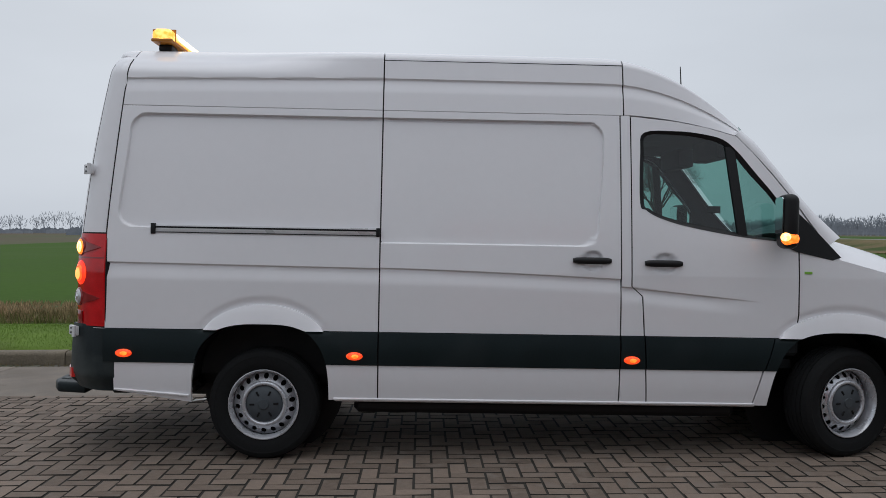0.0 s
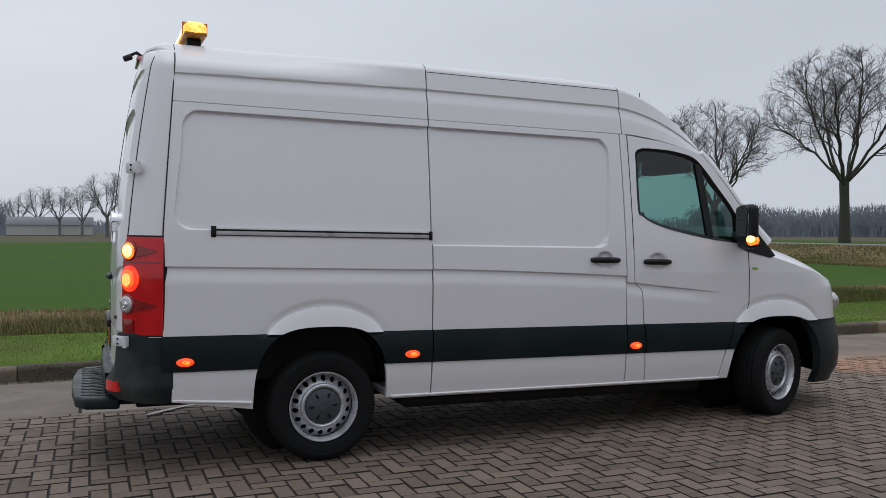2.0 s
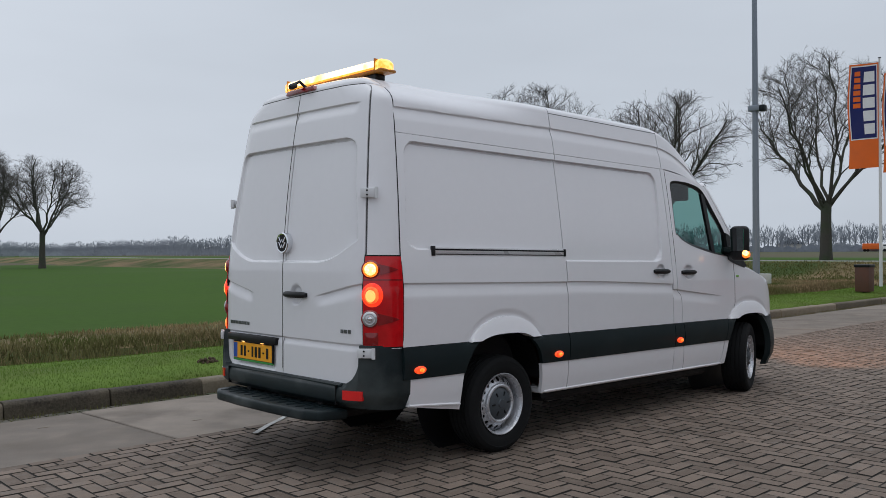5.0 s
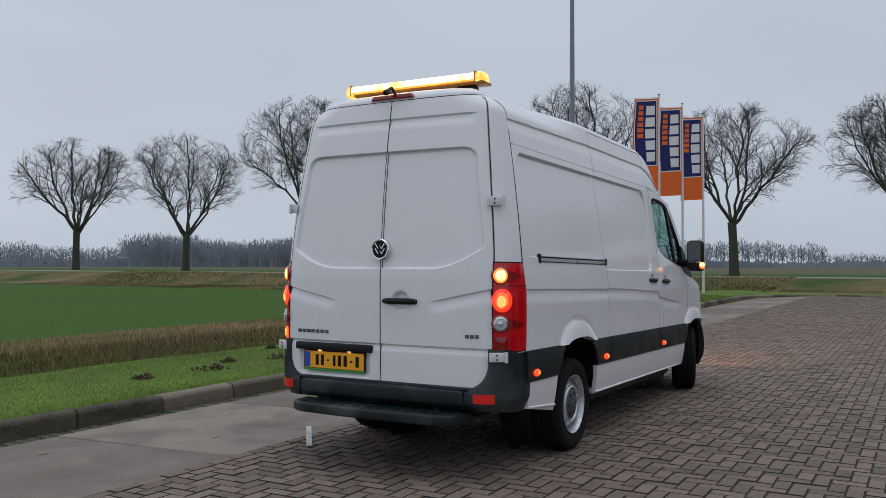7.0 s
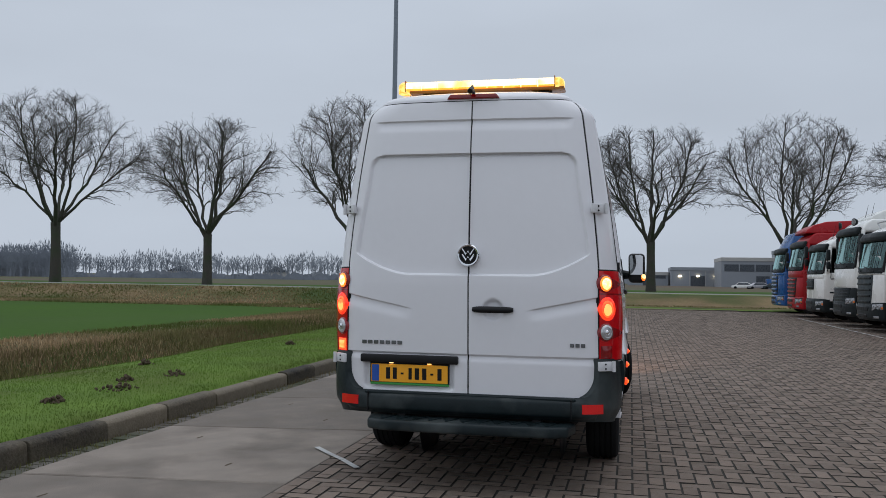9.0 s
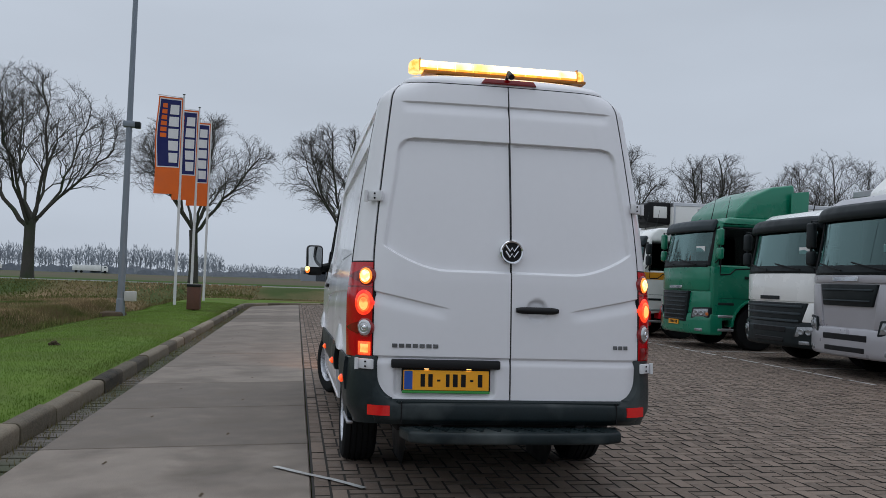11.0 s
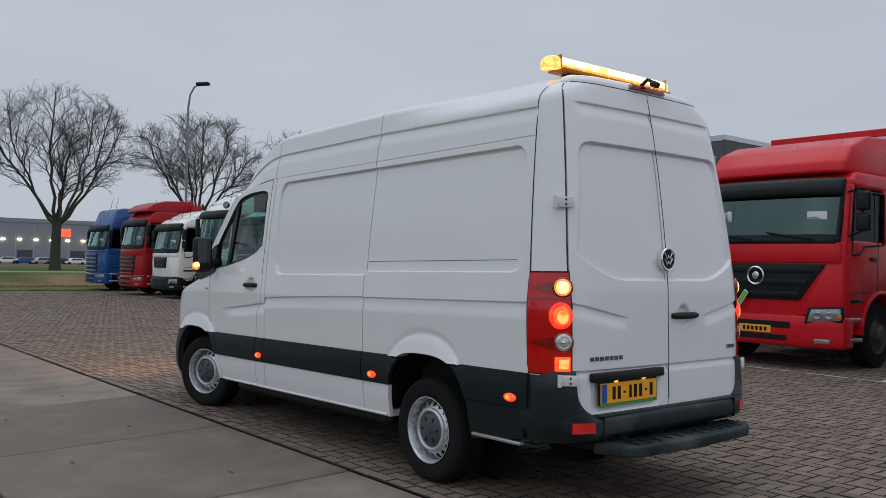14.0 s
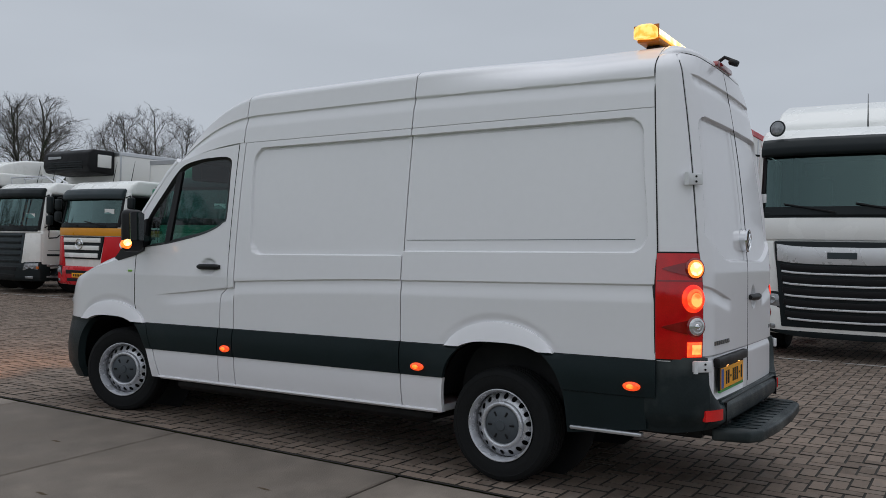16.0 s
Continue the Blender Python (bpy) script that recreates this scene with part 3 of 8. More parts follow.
tagged(paving, "grey-brown clinker bricks laid in herringbone", kind="stuff")
far_pave = link("brick_paving_far", [(LOT_X0, LOT_Y0, -0.004), (LOT_X1 - 1.8, LOT_Y0, -0.004), (LOT_X1 - 1.8, -12.0, -0.004), (LOT_X0, -12.0, -0.004),
                                     (-7.0, -12.0, -0.004), (-7.0, SLAB_Y0, -0.004), (LOT_X0, SLAB_Y0, -0.004)], [(0, 1, 2, 3), (3, 4, 5, 6)], M["brick_far"], lot, smooth=False)
far_pave["kind"] = "stuff"


# mossy gutter course beside the kerb
gut = []
gr = np.random.default_rng(9)
for i in range(int(44 / 0.105)):
    gut.append((-14 + 0.105 * i, SLAB_Y1 + 0.006, 0.105, 0.205))
v, f = brick_geometry(gut, gr)
v[:, 2] += -0.088 + gr.uniform(-0.006, 0.004, len(v) // 8).repeat(8)
M["gutter"] = mat("mossy_gutter_brick", (0.115, 0.10, 0.085), 0.85, vary=0.3, scale=1.5, island=0.4, bump=0.4, tint=(0.05, 0.06, 0.025), tint_at=0.5)
gutter = new("gutter_bricks", quick_mesh("gutter_bricks", v, f, M["gutter"]))
gutter.parent = kerb
tagged(gutter, "mossy brick gutter beside the kerb", kind="stuff")

# ---------------------------------------------------------------- van
# van frame: x forward from the rear axle, y to its left, z up; the body stands a little nose-down on its springs
van = empty("van")
tagged(van, "white high-roof panel van with dark grey trim and amber roof beacon", "van")
NOSE = Matrix.Translation((0, 0, 0.35)) @ Matrix.Rotation(radians(0.95), 4, "Y") @ Matrix.Translation((0, 0, -0.35))
# and leans a little towards the gutter
NOSE = Matrix(((1, 0, 0, 0), (0, 1, 0.015, -0.0075), (0, 0, 1, 0), (0, 0, 0, 1))) @ NOSE


def B(x, y, z):
    return NOSE @ Vector((x, y, z))


def settle(ob):
    """Turns a part built in the level body frame nose-down with the body."""
    ob.data.transform(NOSE)
    return ob


def W(z):
    """Half width of the body side."""
    d = max(0.0, z - 1.2)
    w = 0.985 - 0.085 * d - 0.040 * d * d
    if z < 0.62:
        w -= 0.5 * (0.62 - z) ** 2
    return w


def XR(z):
    """Rear face at the middle."""
    if z < 1.3:
        return -1.245
    d = z - 1.3
    return -1.245 + 0.045 * d + 0.062 * d * d


NOSE_Z = (0.70, 0.80, 0.98, 1.08, 1.16, 1.225, 1.30, 1.40)
NOSE_X = (4.745, 4.735, 4.717, 4.682, 4.62, 4.52, 4.32, 4.01)


def nose_x(z):
    """Foremost point of the front end at a height."""
    return float(np.interp(z, NOSE_Z, NOSE_X))


def top_round(x, z):
    """How far the upper rear corner is drawn in towards the roof."""
    return 0.085 * step(0.7, -0.5, x) * (max(0.0, z - 2.43) / 0.115) ** 2


def WR(z):
    """Half width at the rear end."""
    return W(z) - top_round(-1.0, z)


def plan_y(x, z):
    """Half width with the front corner and the upper rear corner drawn in."""
    w = W(z) - top_round(x, z)
    if x > 3.75:
        t = min(1.0, (x - 3.75) / max(0.2, nose_x(z) - 3.75))
        w *= (1 - t ** 2.8) ** (1 / 2.4)
    return w


def rbox(u, v, u0, u1, v0, v1, r, soft):
    """1 inside a rounded rectangle, 0 outside, smooth over soft."""
    du = abs(u - (u0 + u1) / 2) - (u1 - u0) / 2 + r
    dv = abs(v - (v0 + v1) / 2) - (v1 - v0) / 2 + r
    d = math.hypot(max(du, 0), max(dv, 0)) + min(max(du, dv), 0) - r
    return 1 - step(-soft, soft, d)


def crease(z, zc, depth, back):
    """A pressed line: overhang just under zc, then back out."""
    if z >= zc or z < zc - back:
        return 0.0
    return depth * step(zc, zc - 0.009, z) * (1 - step(zc - 0.009, zc - back, z)) if z < zc else 0.0


def shoulder_z(x):
    if x < 0.72:
        return 1.232 - 0.008 * (x + 0.97)
    if x < 2.24:
        return 1.222 - 0.045 * ((x - 0.72) / 1.52) ** 1.4
    return 1.125 - 0.08 * (x - 2.3) / 0.85


SIDE = [0]
REAR_PANEL = (1.452, 1.405)


def side_y(x, z):
    """Half width of the outer skin with its pressed panels and lines."""
    y = plan_y(x, z)
    if z > 0.86:
        if x <= 0.716:
            y -= 0.021 * rbox(x, z, -0.925 + 0.05 * step(1.4, 2.1, z), 0.99, REAR_PANEL[SIDE[0]], 2.172, 0.11, 0.004)
        y -= 0.021 * rbox(x, z, 0.45, 2.13 - 0.04 * step(2.05, 1.35, z), 1.378, 2.172, 0.11, 0.004) if x > 0.716 else 0.0
        # a narrow groove under the upper edge of the pressed panels
        if 2.145 < z < 2.18 and x < 2.06 and abs(x - 0.716) > 0.03:
            y -= 0.010 * step(2.152, 2.157, z) * (1 - step(2.168, 2.176, z)) * step(-0.80, -0.77, x) * (1 - step(2.02, 2.05, x))
        fade = 1.0 if x < 2.26 else (1 - step(2.75, 3.15, x))
        if x < 3.2:
            y -= crease(z, shoulder_z(x), 0.014 * fade, 0.11)
        # flat dishes behind the handles
        for hx, hz in ((2.06, 1.285), (2.515, 1.278))[SIDE[0]:]:
            d = math.hypot(x - hx, z - hz)
            if d < 0.085:
                y -= 0.022 * (1 - step(0.052, 0.068, d))
        # flare over the wheels
        for wx in (0.0, 3.665):
            d = math.hypot(x - wx, (z - 0.36) * 1.0)
            y += 0.012 * (1 - step(0.565, 0.60, d)) * step(0.80, 0.86, z)
    # drawn-in band over the wheel arch lips
    for wx, half, rise in ((0.0, 0.372, 0.165), (3.665, 0.415, 0.165)):
        e = abs(x - wx) / (half + 0.055)
        if z > 0.80 and e < 1:
            zo = 0.815 + (rise + 0.0) * max(0.0, 1 - (abs(x - wx) / half) ** 2.1) ** 0.74 if abs(x - wx) < half else 0.815
            d = z - zo
            if d < 0.06:
                y -= 0.014 * (1 - step(0.0, 0.06, max(0, d))) * (1 - e ** 6)
    if z > 2.28:
        y -= crease(z, 2.432 - 0.018 * max(0.0, 0.7 - x), 0.012, 0.10)
    return y


def arch_z(x, wx):
    """Upper edge of the wheel opening, a squarish arch."""
    d = abs(x - wx) / (0.42 if wx < 1 and x > wx else 0.46)
    return 0.36 + 0.50 * (1 - d ** 3) ** (1 / 3) if d < 1 else -1.0


def arch_x(z):
    """Half width of the wheel opening at a height."""
    d = min(1.0, max(0.0, (z - 0.36) / 0.50))
    return 0.46 * (1 - d ** 3) ** (1 / 3)


def skin(name, side, x0, x1, z0, z1, label="", step_x=0.014, step_z=0.014, material="van_white", off=0.0, parent=None, extra=None):
    """One outer panel between edge functions, with its rim turned in."""
    fx0 = x0 if callable(x0) else (lambda z: x0)
    fx1 = x1 if callable(x1) else (lambda z: x1)
    fz0 = z0 if callable(z0) else (lambda x: z0)
    fz1 = z1 if callable(z1) else (lambda x: z1)
    nx = max(3, int(abs(fx1(1.2) - fx0(1.2)) / step_x))
    h = max(fz1(fx0(1.2)) - fz0(fx0(1.2)), fz1(fx1(1.2)) - fz0(fx1(1.2)))
    nz = max(3, int(h / step_z))

    SIDE[0] = 0 if side < 0 else 1
    xa, xb, za, zb = fx0(1.2), fx1(1.2), fz0(fx0(1.2)), fz1(fx0(1.2))
    split = 1.05 if za < 0.9 and zb > 1.3 else None
    us, vs = lin(0, 1, nx), lin(0, 1, nz)
    if zb - za > 1.0:
        for zc in (2.172, REAR_PANEL[SIDE[0]] if xa < 0.7 else 1.378):
            for o in (-0.022, -0.019, -0.016, -0.013, -0.009, -0.006, -0.004, -0.002, 0.0, 0.002, 0.004, 0.006, 0.010):
                vs.append((zc + o - za) / (zb - za))
        for xc in lin(*((-0.932, -0.868) if xa < 0.7 else (2.083, 2.137)), 22):
            us.append((xc - xa) / (xb - xa))
        us = sorted(u for u in set(us) if 0 <= u <= 1)
        vs = sorted(v for v in set(vs) if 0 <= v <= 1)

    zref = shoulder_z((xa + xb) / 2) if zb - za > 0.4 and xa < 3.2 else None
    if zref:
        # rows that run along the pressed shoulder line
        vs = sorted(v for v in set(vs + [(zref + o - za) / (zb - za) for o in (-0.016, -0.0125, -0.009, -0.0065, -0.004, -0.002, 0.0, 0.002)]) if 0 <= v <= 1)

    def fn(u, v):
        xg = fx0(1.2) + u * (fx1(1.2) - fx0(1.2))
        z = fz0(xg) + v * (fz1(xg) - fz0(xg))
        if split:
            z = za + v * (zb - za)
            if z < split:
                z = fz0(xg) + (z - za) / (split - za) * (split - fz0(xg))
        if zref:
            z += (shoulder_z(fx0(z) + u * (fx1(z) - fx0(z))) - zref) * (1 - step(0.02, 0.13, abs(z - zref)))
        x = fx0(z) + u * (fx1(z) - fx0(z))
        y = side_y(x, z) + off + (extra(x, z) if extra else 0.0)
        return B(x, side * y, z)

    def fl(p):
        return (p[0], p[1] - side * 0.03, p[2])
    ob = grid_link(name, fn, us, vs, M[material], parent or van, label, fl, sharp=55)
    if side > 0:
        ob.data.flip_normals()
    return ob


SEAM_Z = 2.225
TRIM0, TRIM1, SILL = 0.612, 0.815, 0.385
G = 0.0045


def d_gap(z):
    """Rear vertical joint, leaning forward towards the roof."""
    return -0.985 if z < 1.42 else -0.985 + 0.075 * ((z - 1.42) / 1.15) ** 1.1


def low_edge(wx0, top):
    """Lower edge of a panel that has the wheel arch cut out."""
    return lambda x: max(top, arch_z(x, wx0))


def door_back(z):
    if z > 1.13:
        return 2.305
    if z > 1.07:
        return 2.305 + 0.07 * (1.13 - z) / 0.06
    return 2.375 + 0.04 * (1.07 - z) / 0.68


def door_front(z):
    if z > 0.9:
        return 3.37
    d = arch_z(3.3, 3.665)
    return 3.37 - 0.24 * min(1.0, (0.9 - z) / 0.33) ** 0.8


for side in (-1, 1):
    skin("rear_quarter", side, lambda z: d_gap(z) + G, 0.716 - G, low_edge(0.0, TRIM1 + G), SEAM_Z - 1.1 * G, step_x=0.02, step_z=0.008)
    skin("sliding_door" if side < 0 else "side_panel", side, 0.716 + G, 2.238 - G, TRIM1 + G, SEAM_Z - 1.1 * G, step_x=0.022, step_z=0.008)
    skin("pillar", side, 2.238 + G, lambda z: door_back(z) - G, TRIM1 + G, SEAM_Z - G, step_x=0.02)
    # lower white skirts
    skin("skirt", side, -0.925, lambda z: -arch_x(z) + 0.012, lambda x: 0.430 - 0.075 * (x + 0.925), TRIM0 - G, step_x=0.03, material="van_white" if side < 0 else "trim")
    skin("skirt", side, lambda z: 0.915 * arch_x(z) - 0.012, 0.716 - G, SILL, TRIM0 - G, step_x=0.03)
    skin("skirt", side, 0.716 + G, 2.238 - G, SILL, TRIM0 - G, step_x=0.05)
    skin("skirt", side, 2.238 + G, lambda z: door_back(z) - G, SILL, TRIM0 - G, step_x=0.03)
    skin("skirt", side, lambda z: door_back(z) + G, lambda z: 3.085 + 0.06 * (z - SILL) / 0.22, SILL + 0.006, TRIM0 - G, step_x=0.03)
    skin("skirt", side, lambda z: 3.095 + 0.06 * (z - SILL) / 0.22, lambda z: 3.665 - arch_x(z) + 0.012 - 0.03 * (TRIM0 - z) / 0.22, SILL, TRIM0 - G, step_x=0.02)
    # dark trim band, a little proud
    bulge = lambda x, z: 0.010 + 0.010 * math.sin(math.pi * min(1, max(0, (z - TRIM0) / 0.203)))
    skin("trim_strip", side, -0.985, lambda z: -arch_x(z) + 0.012, TRIM0, TRIM1, material="trim", extra=bulge, step_x=0.03)
    skin("trim_strip", side, lambda z: 0.915 * arch_x(z) - 0.012, 0.716 - G, TRIM0, TRIM1, material="trim", extra=bulge, step_x=0.03)
    skin("trim_strip", side, 0.716 + G, 2.238 - G, TRIM0, TRIM1, material="trim", extra=bulge, step_x=0.05)
    skin("trim_strip", side, 2.238 + G, lambda z: door_back(z) - G, TRIM0, TRIM1, material="trim", extra=bulge, step_x=0.03)
    skin("trim_strip", side, lambda z: door_back(z) + G, lambda z: 3.155 + 0.06 * (z - TRIM0) / 0.2, TRIM0, TRIM1, material="trim", extra=bulge, step_x=0.05)
    skin("trim_strip", side, lambda z: 3.163 + 0.06 * (z - TRIM0) / 0.2, lambda z: 3.665 - arch_x(z) + 0.012, TRIM0, TRIM1, material="trim", extra=bulge, step_x=0.02)

    # wheel arch lips: a white crescent above the trim, standing proud
    for wx, half, rise in ((0.0, 0.372, 0.165), (3.665, 0.415, 0.165)):
        def lip(u, v, wx=wx, half=half, rise=rise, side=side):
            d = (2 * u - 1) * half
            zo = TRIM1 + rise * (1 - abs(d / half) ** 2.1) ** 0.74
            zi = max(TRIM1 + 0.003, arch_z(wx + d, wx))
            zi = min(zi, zo - 0.001)
            z = zi + (zo - zi) * v
            y = plan_y(wx + d, z) + 0.006 + 0.030 * (1 - v) ** 0.8 * (1 - 0.35 * abs(d / half) ** 4)
            return B(wx + d, side * y, z)
        n = 61
        us = [0.5 - 0.5 * math.cos(math.pi * i / (n - 1)) for i in range(n)]
        ob = grid_link("arch_lip", lip, us, lin(0, 1, 7), M["van_white"], van,
                       flange=lambda p, side=side: (p[0], p[1] - side * 0.05, p[2]), sharp=40)
        if side > 0:
            ob.data.flip_normals()
        # dark liner inside the arch
        def liner(u, v, wx=wx, side=side):
            a = radians(9 + 162 * u)
            c, q = math.cos(a), math.sin(a)
            x = wx + (0.418 if wx < 1 and c > 0 else 0.456) * math.copysign(abs(c) ** 0.7, c)
            z = 0.36 + 0.490 * math.copysign(abs(q) ** 0.7, q)
            return B(x, side * (0.95 - 0.43 * v), z)
        grid_link("wheel_housing", liner, lin(0, 1, 24), [0, 1], M["black"], van)
        wall = bmesh.new()
        bmesh.ops.create_circle(wall, cap_ends=True, radius=0.47, segments=32, matrix=Matrix.Translation(B(wx, side * 0.53, 0.40)) @ Matrix.Rotation(radians(90), 4, "X"))
        part("wheel_housing", wall, M["black"], van, smooth=False)


# rear corner pillars: plan curve from door edge to side
def corner(z, phi):
    """phi 0: rear face; 90: side face at x = -0.95."""
    a = 0.285
    w = WR(z)
    xr = XR(z) + 0.012
    ax = -0.95 - xr
    s, c = math.sin(radians(phi)), math.cos(radians(phi))
    return xr + ax * (1 - c), (w - a) + a * s


def rear_x(y, z):
    """Rear face, curved to the corners."""
    w = WR(z)
    a = 0.285
    y = abs(y)
    xr = XR(z)
    if y < w - a:
        return xr + 0.012 * (y / (w - a)) ** 2
    s = min(0.9999, (y - (w - a)) / a)
    return xr + 0.012 + (-0.95 - xr - 0.012) * (1 - math.sqrt(1 - s * s))


def rear_door_y(z):
    """Half width of the rear doors."""
    y = 0.841 if z < 1.42 else 0.841 - 0.115 * ((z - 1.42) / 1.12) ** 1.25
    if z > 2.44:
        t = (z - 2.44) / 0.12
        y -= 0.09 * (1 - math.sqrt(max(0, 1 - t * t)))
    if z < 0.74:
        t = (0.74 - z) / 0.165
        y -= 0.11 * (1 - math.sqrt(max(0, 1 - t * t)))
    return y


def smile(a):
    """Lower edge of the pressed upper panel, rising to the sides."""
    return 1.362 + 0.15 * (max(0.0, a - 0.40) / 0.40) ** 1.8


def wing_crease(a):
    """Pressed line that rises from beside the handle to the lamp."""
    return 1.138 + 0.085 * max(0.0, a - 0.39) / 0.41


def rear_relief(y, z):
    """Pressings of the rear doors, inwards positive."""
    a = abs(y)
    sm = smile(a)
    d = 0.0
    inside = step(sm - 0.004, sm + 0.010, z) * (1 - step(2.182, 2.188, z))
    edge = 0.785 - 0.085 * step(1.4, 2.2, z)
    rr = 0.09
    top_in = edge - (rr - math.sqrt(max(0, rr * rr - max(0, z - (2.182 - rr)) ** 2)))
    inside *= 1 - step(top_in - 0.012, top_in + 0.012, a)
    d += 0.024 * inside + 0.012 * inside * step(2.166, 2.170, z) * step(0.015, 0.03, a)
    d += crease(z, 2.428, 0.016, 0.09) * (1 - step(0.62, 0.70, a))
    d += crease(z, wing_crease(a), 0.016 * step(0.37, 0.5, a), 0.09)
    d += crease(z, 0.842, 0.014, 0.05)
    if z < 0.83:
        d += 0.004
    # number plate pocket on the left door
    if y > 0:
        d += 0.018 * rbox(y, z, 0.10, 0.71, 0.60, 0.80, 0.03, 0.012)
    else:
        r = math.hypot(y + 0.165, z - 1.137)
        d += 0.024 * (1 - step(0.052, 0.070, r))
    return d


REAR_ROWS = [2.162, 2.166, 2.168, 2.170, 2.174, 2.178, 2.181, 2.183, 2.185, 2.187, 2.189, 2.193, 2.414, 2.418, 2.422, 2.425, 2.428, 2.430, 0.828, 0.832, 0.836, 0.840, 0.842, 0.844]
REAR_ROWS += [1.362 + o for o in (-0.014, -0.009, -0.005, -0.002, 0.001, 0.004, 0.007, 0.010, 0.014, 0.020)]
REAR_ROWS += [1.138 + o for o in (-0.016, -0.012, -0.009, -0.006, -0.003, 0.0, 0.002)]
for side in (-1, 1):
    def fn(u, v, side=side):
        z = 0.578 + v * (2.556 - 0.578)
        y = 0.0045 + u * (rear_door_y(z) - 0.0045)
        # rows run along the two pressed lines
        lo, up = wing_crease(y) - 1.138, smile(y) - 1.362
        z += float(np.interp(z, (0.95, 1.118, 1.142, 1.345, 1.385, 1.95), (0, lo, lo, up, up, 0)))
        y = 0.0045 + u * (rear_door_y(z) - 0.0045)
        return B(rear_x(y, z) + rear_relief(side * y, z), side * y, z)
    door = grid_link("rear_door", fn, lin(0, 1, 100), sorted(set(lin(0, 1, 170) + [(z - 0.578) / 1.978 for z in REAR_ROWS])), M["van_white"], van, flange=lambda p: (p[0] + 0.035, p[1], p[2]), sharp=55)
    if side < 0:
        door.data.flip_normals()

    def cf(u, v, side=side):
        z = 0.815 + v * (2.56 - 0.815)
        y0 = rear_door_y(z) + 0.012
        s = min(1, max(0, (y0 - (WR(z) - 0.285)) / 0.285))
        p0 = math.degrees(math.asin(s))
        if u < 0.8:
            x, y = corner(z, p0 + (90 - p0) * u / 0.8)
        else:
            x = -0.95 + (d_gap(z) - G + 0.95) * (u - 0.8) / 0.2 if d_gap(z) > -0.95 else corner(z, 90)[0] + 0.0001 * u
            y = WR(z)
        if d_gap(z) - G < -0.95:
            # stop short of the joint on the curve
            c = max(0.0, 1 - (d_gap(z) - G - (XR(z) + 0.012)) / (-0.95 - XR(z) - 0.012))
            pe = math.degrees(math.acos(min(1, c)))
            x, y = corner(z, p0 + (pe - p0) * u)
        return B(x, side * y, z)
    cp = grid_link("corner_pillar", cf, lin(0, 1, 26), lin(0, 1, 90), M["van_white"], van, flange=lambda p, side=side: (p[0] + 0.03, p[1] - side * 0.03, p[2]), sharp=55)
    if side < 0:
        cp.data.flip_normals()

# roof
ROOF_X0 = d_gap(2.545)


def roof_top(x):
    """Height of the roof along the middle."""
    if x < 2.1:
        return 2.652 - 0.004 * ((x - 0.5) / 1.5) ** 2
    return 2.648 - 0.52 * (x - 2.1) ** 2


def seam(x):
    """Lower edge of the roof shell: joint over the sides, then the door top and the pillar."""
    if x < 2.3:
        return SEAM_Z
    d = x - 2.3
    return SEAM_Z - 0.05 * d - 0.165 * d * d


def roof_section(x, v):
    """v 0: joint on the side, 1: middle of the roof."""
    z0, zt = seam(x), roof_top(x)
    k = (zt - z0) / (2.652 - SEAM_Z)
    if v < 0.55:
        zz = SEAM_Z + (2.545 - SEAM_Z) * v / 0.55
        y = side_y(min(x, 2.2), zz)
    else:
        t = (v - 0.55) / 0.45
        k0 = step(0.7, -0.5, x)
        w0 = W(2.545) - top_round(x, 2.545)
        if t < 0.45:
            q = t / 0.45
            y = w0 * (1 - q) ** 2 + (w0 - 0.10 * k0) * 2 * q * (1 - q) + (w0 - 0.16) * q * q
            zz = 2.545 * (1 - q) ** 2 + 2.62 * 2 * q * (1 - q) + 2.63 * q * q
        else:
            s = (t - 0.45) / 0.55
            y, zz = (w0 - 0.16) * (1 - s), 2.63 + 0.022 * (1 - (1 - s) ** 2)
    z = z0 + (zz - SEAM_Z) * k
    pull = 0.0 if x < 2.3 else 0.06 * ((x - 2.3) / 0.7) ** 2
    return y * (1 - pull * (0.4 + 0.6 * v)), z


for nm, x0, x1 in (("roof_panel", ROOF_X0 + 0.005, 0.716 - G), ("roof_panel", 0.716 + G, 2.262 - G), ("roof_front", 2.262 + G, 3.045)):
    for side in (-1, 1):
        def rf(u, v, side=side, x0=x0, x1=x1):
            xs = x0
            if x0 < 0 and v < 0.55:
                xs = d_gap(SEAM_Z + (2.545 - SEAM_Z) * v / 0.55) + G
            x = xs + u * (x1 - xs)
            y, z = roof_section(x, v)
            return B(x, side * y, z)
        n = max(8, int((x1 - x0) / 0.04))
        vs = lin(0, 0.55, 44) + lin(0.57, 0.74, 10) + [0.76, 0.8, 0.85, 0.9, 0.95, 1.0]
        ob = grid_link(nm, rf, lin(0, 1, n), vs, M["van_white"], van, sharp=55,
                       flange=lambda p, side=side: (p[0], p[1] - side * (0.012 if abs(p[1]) > 0.3 else 0), p[2] - 0.008))
        if side > 0:
            ob.data.flip_normals()

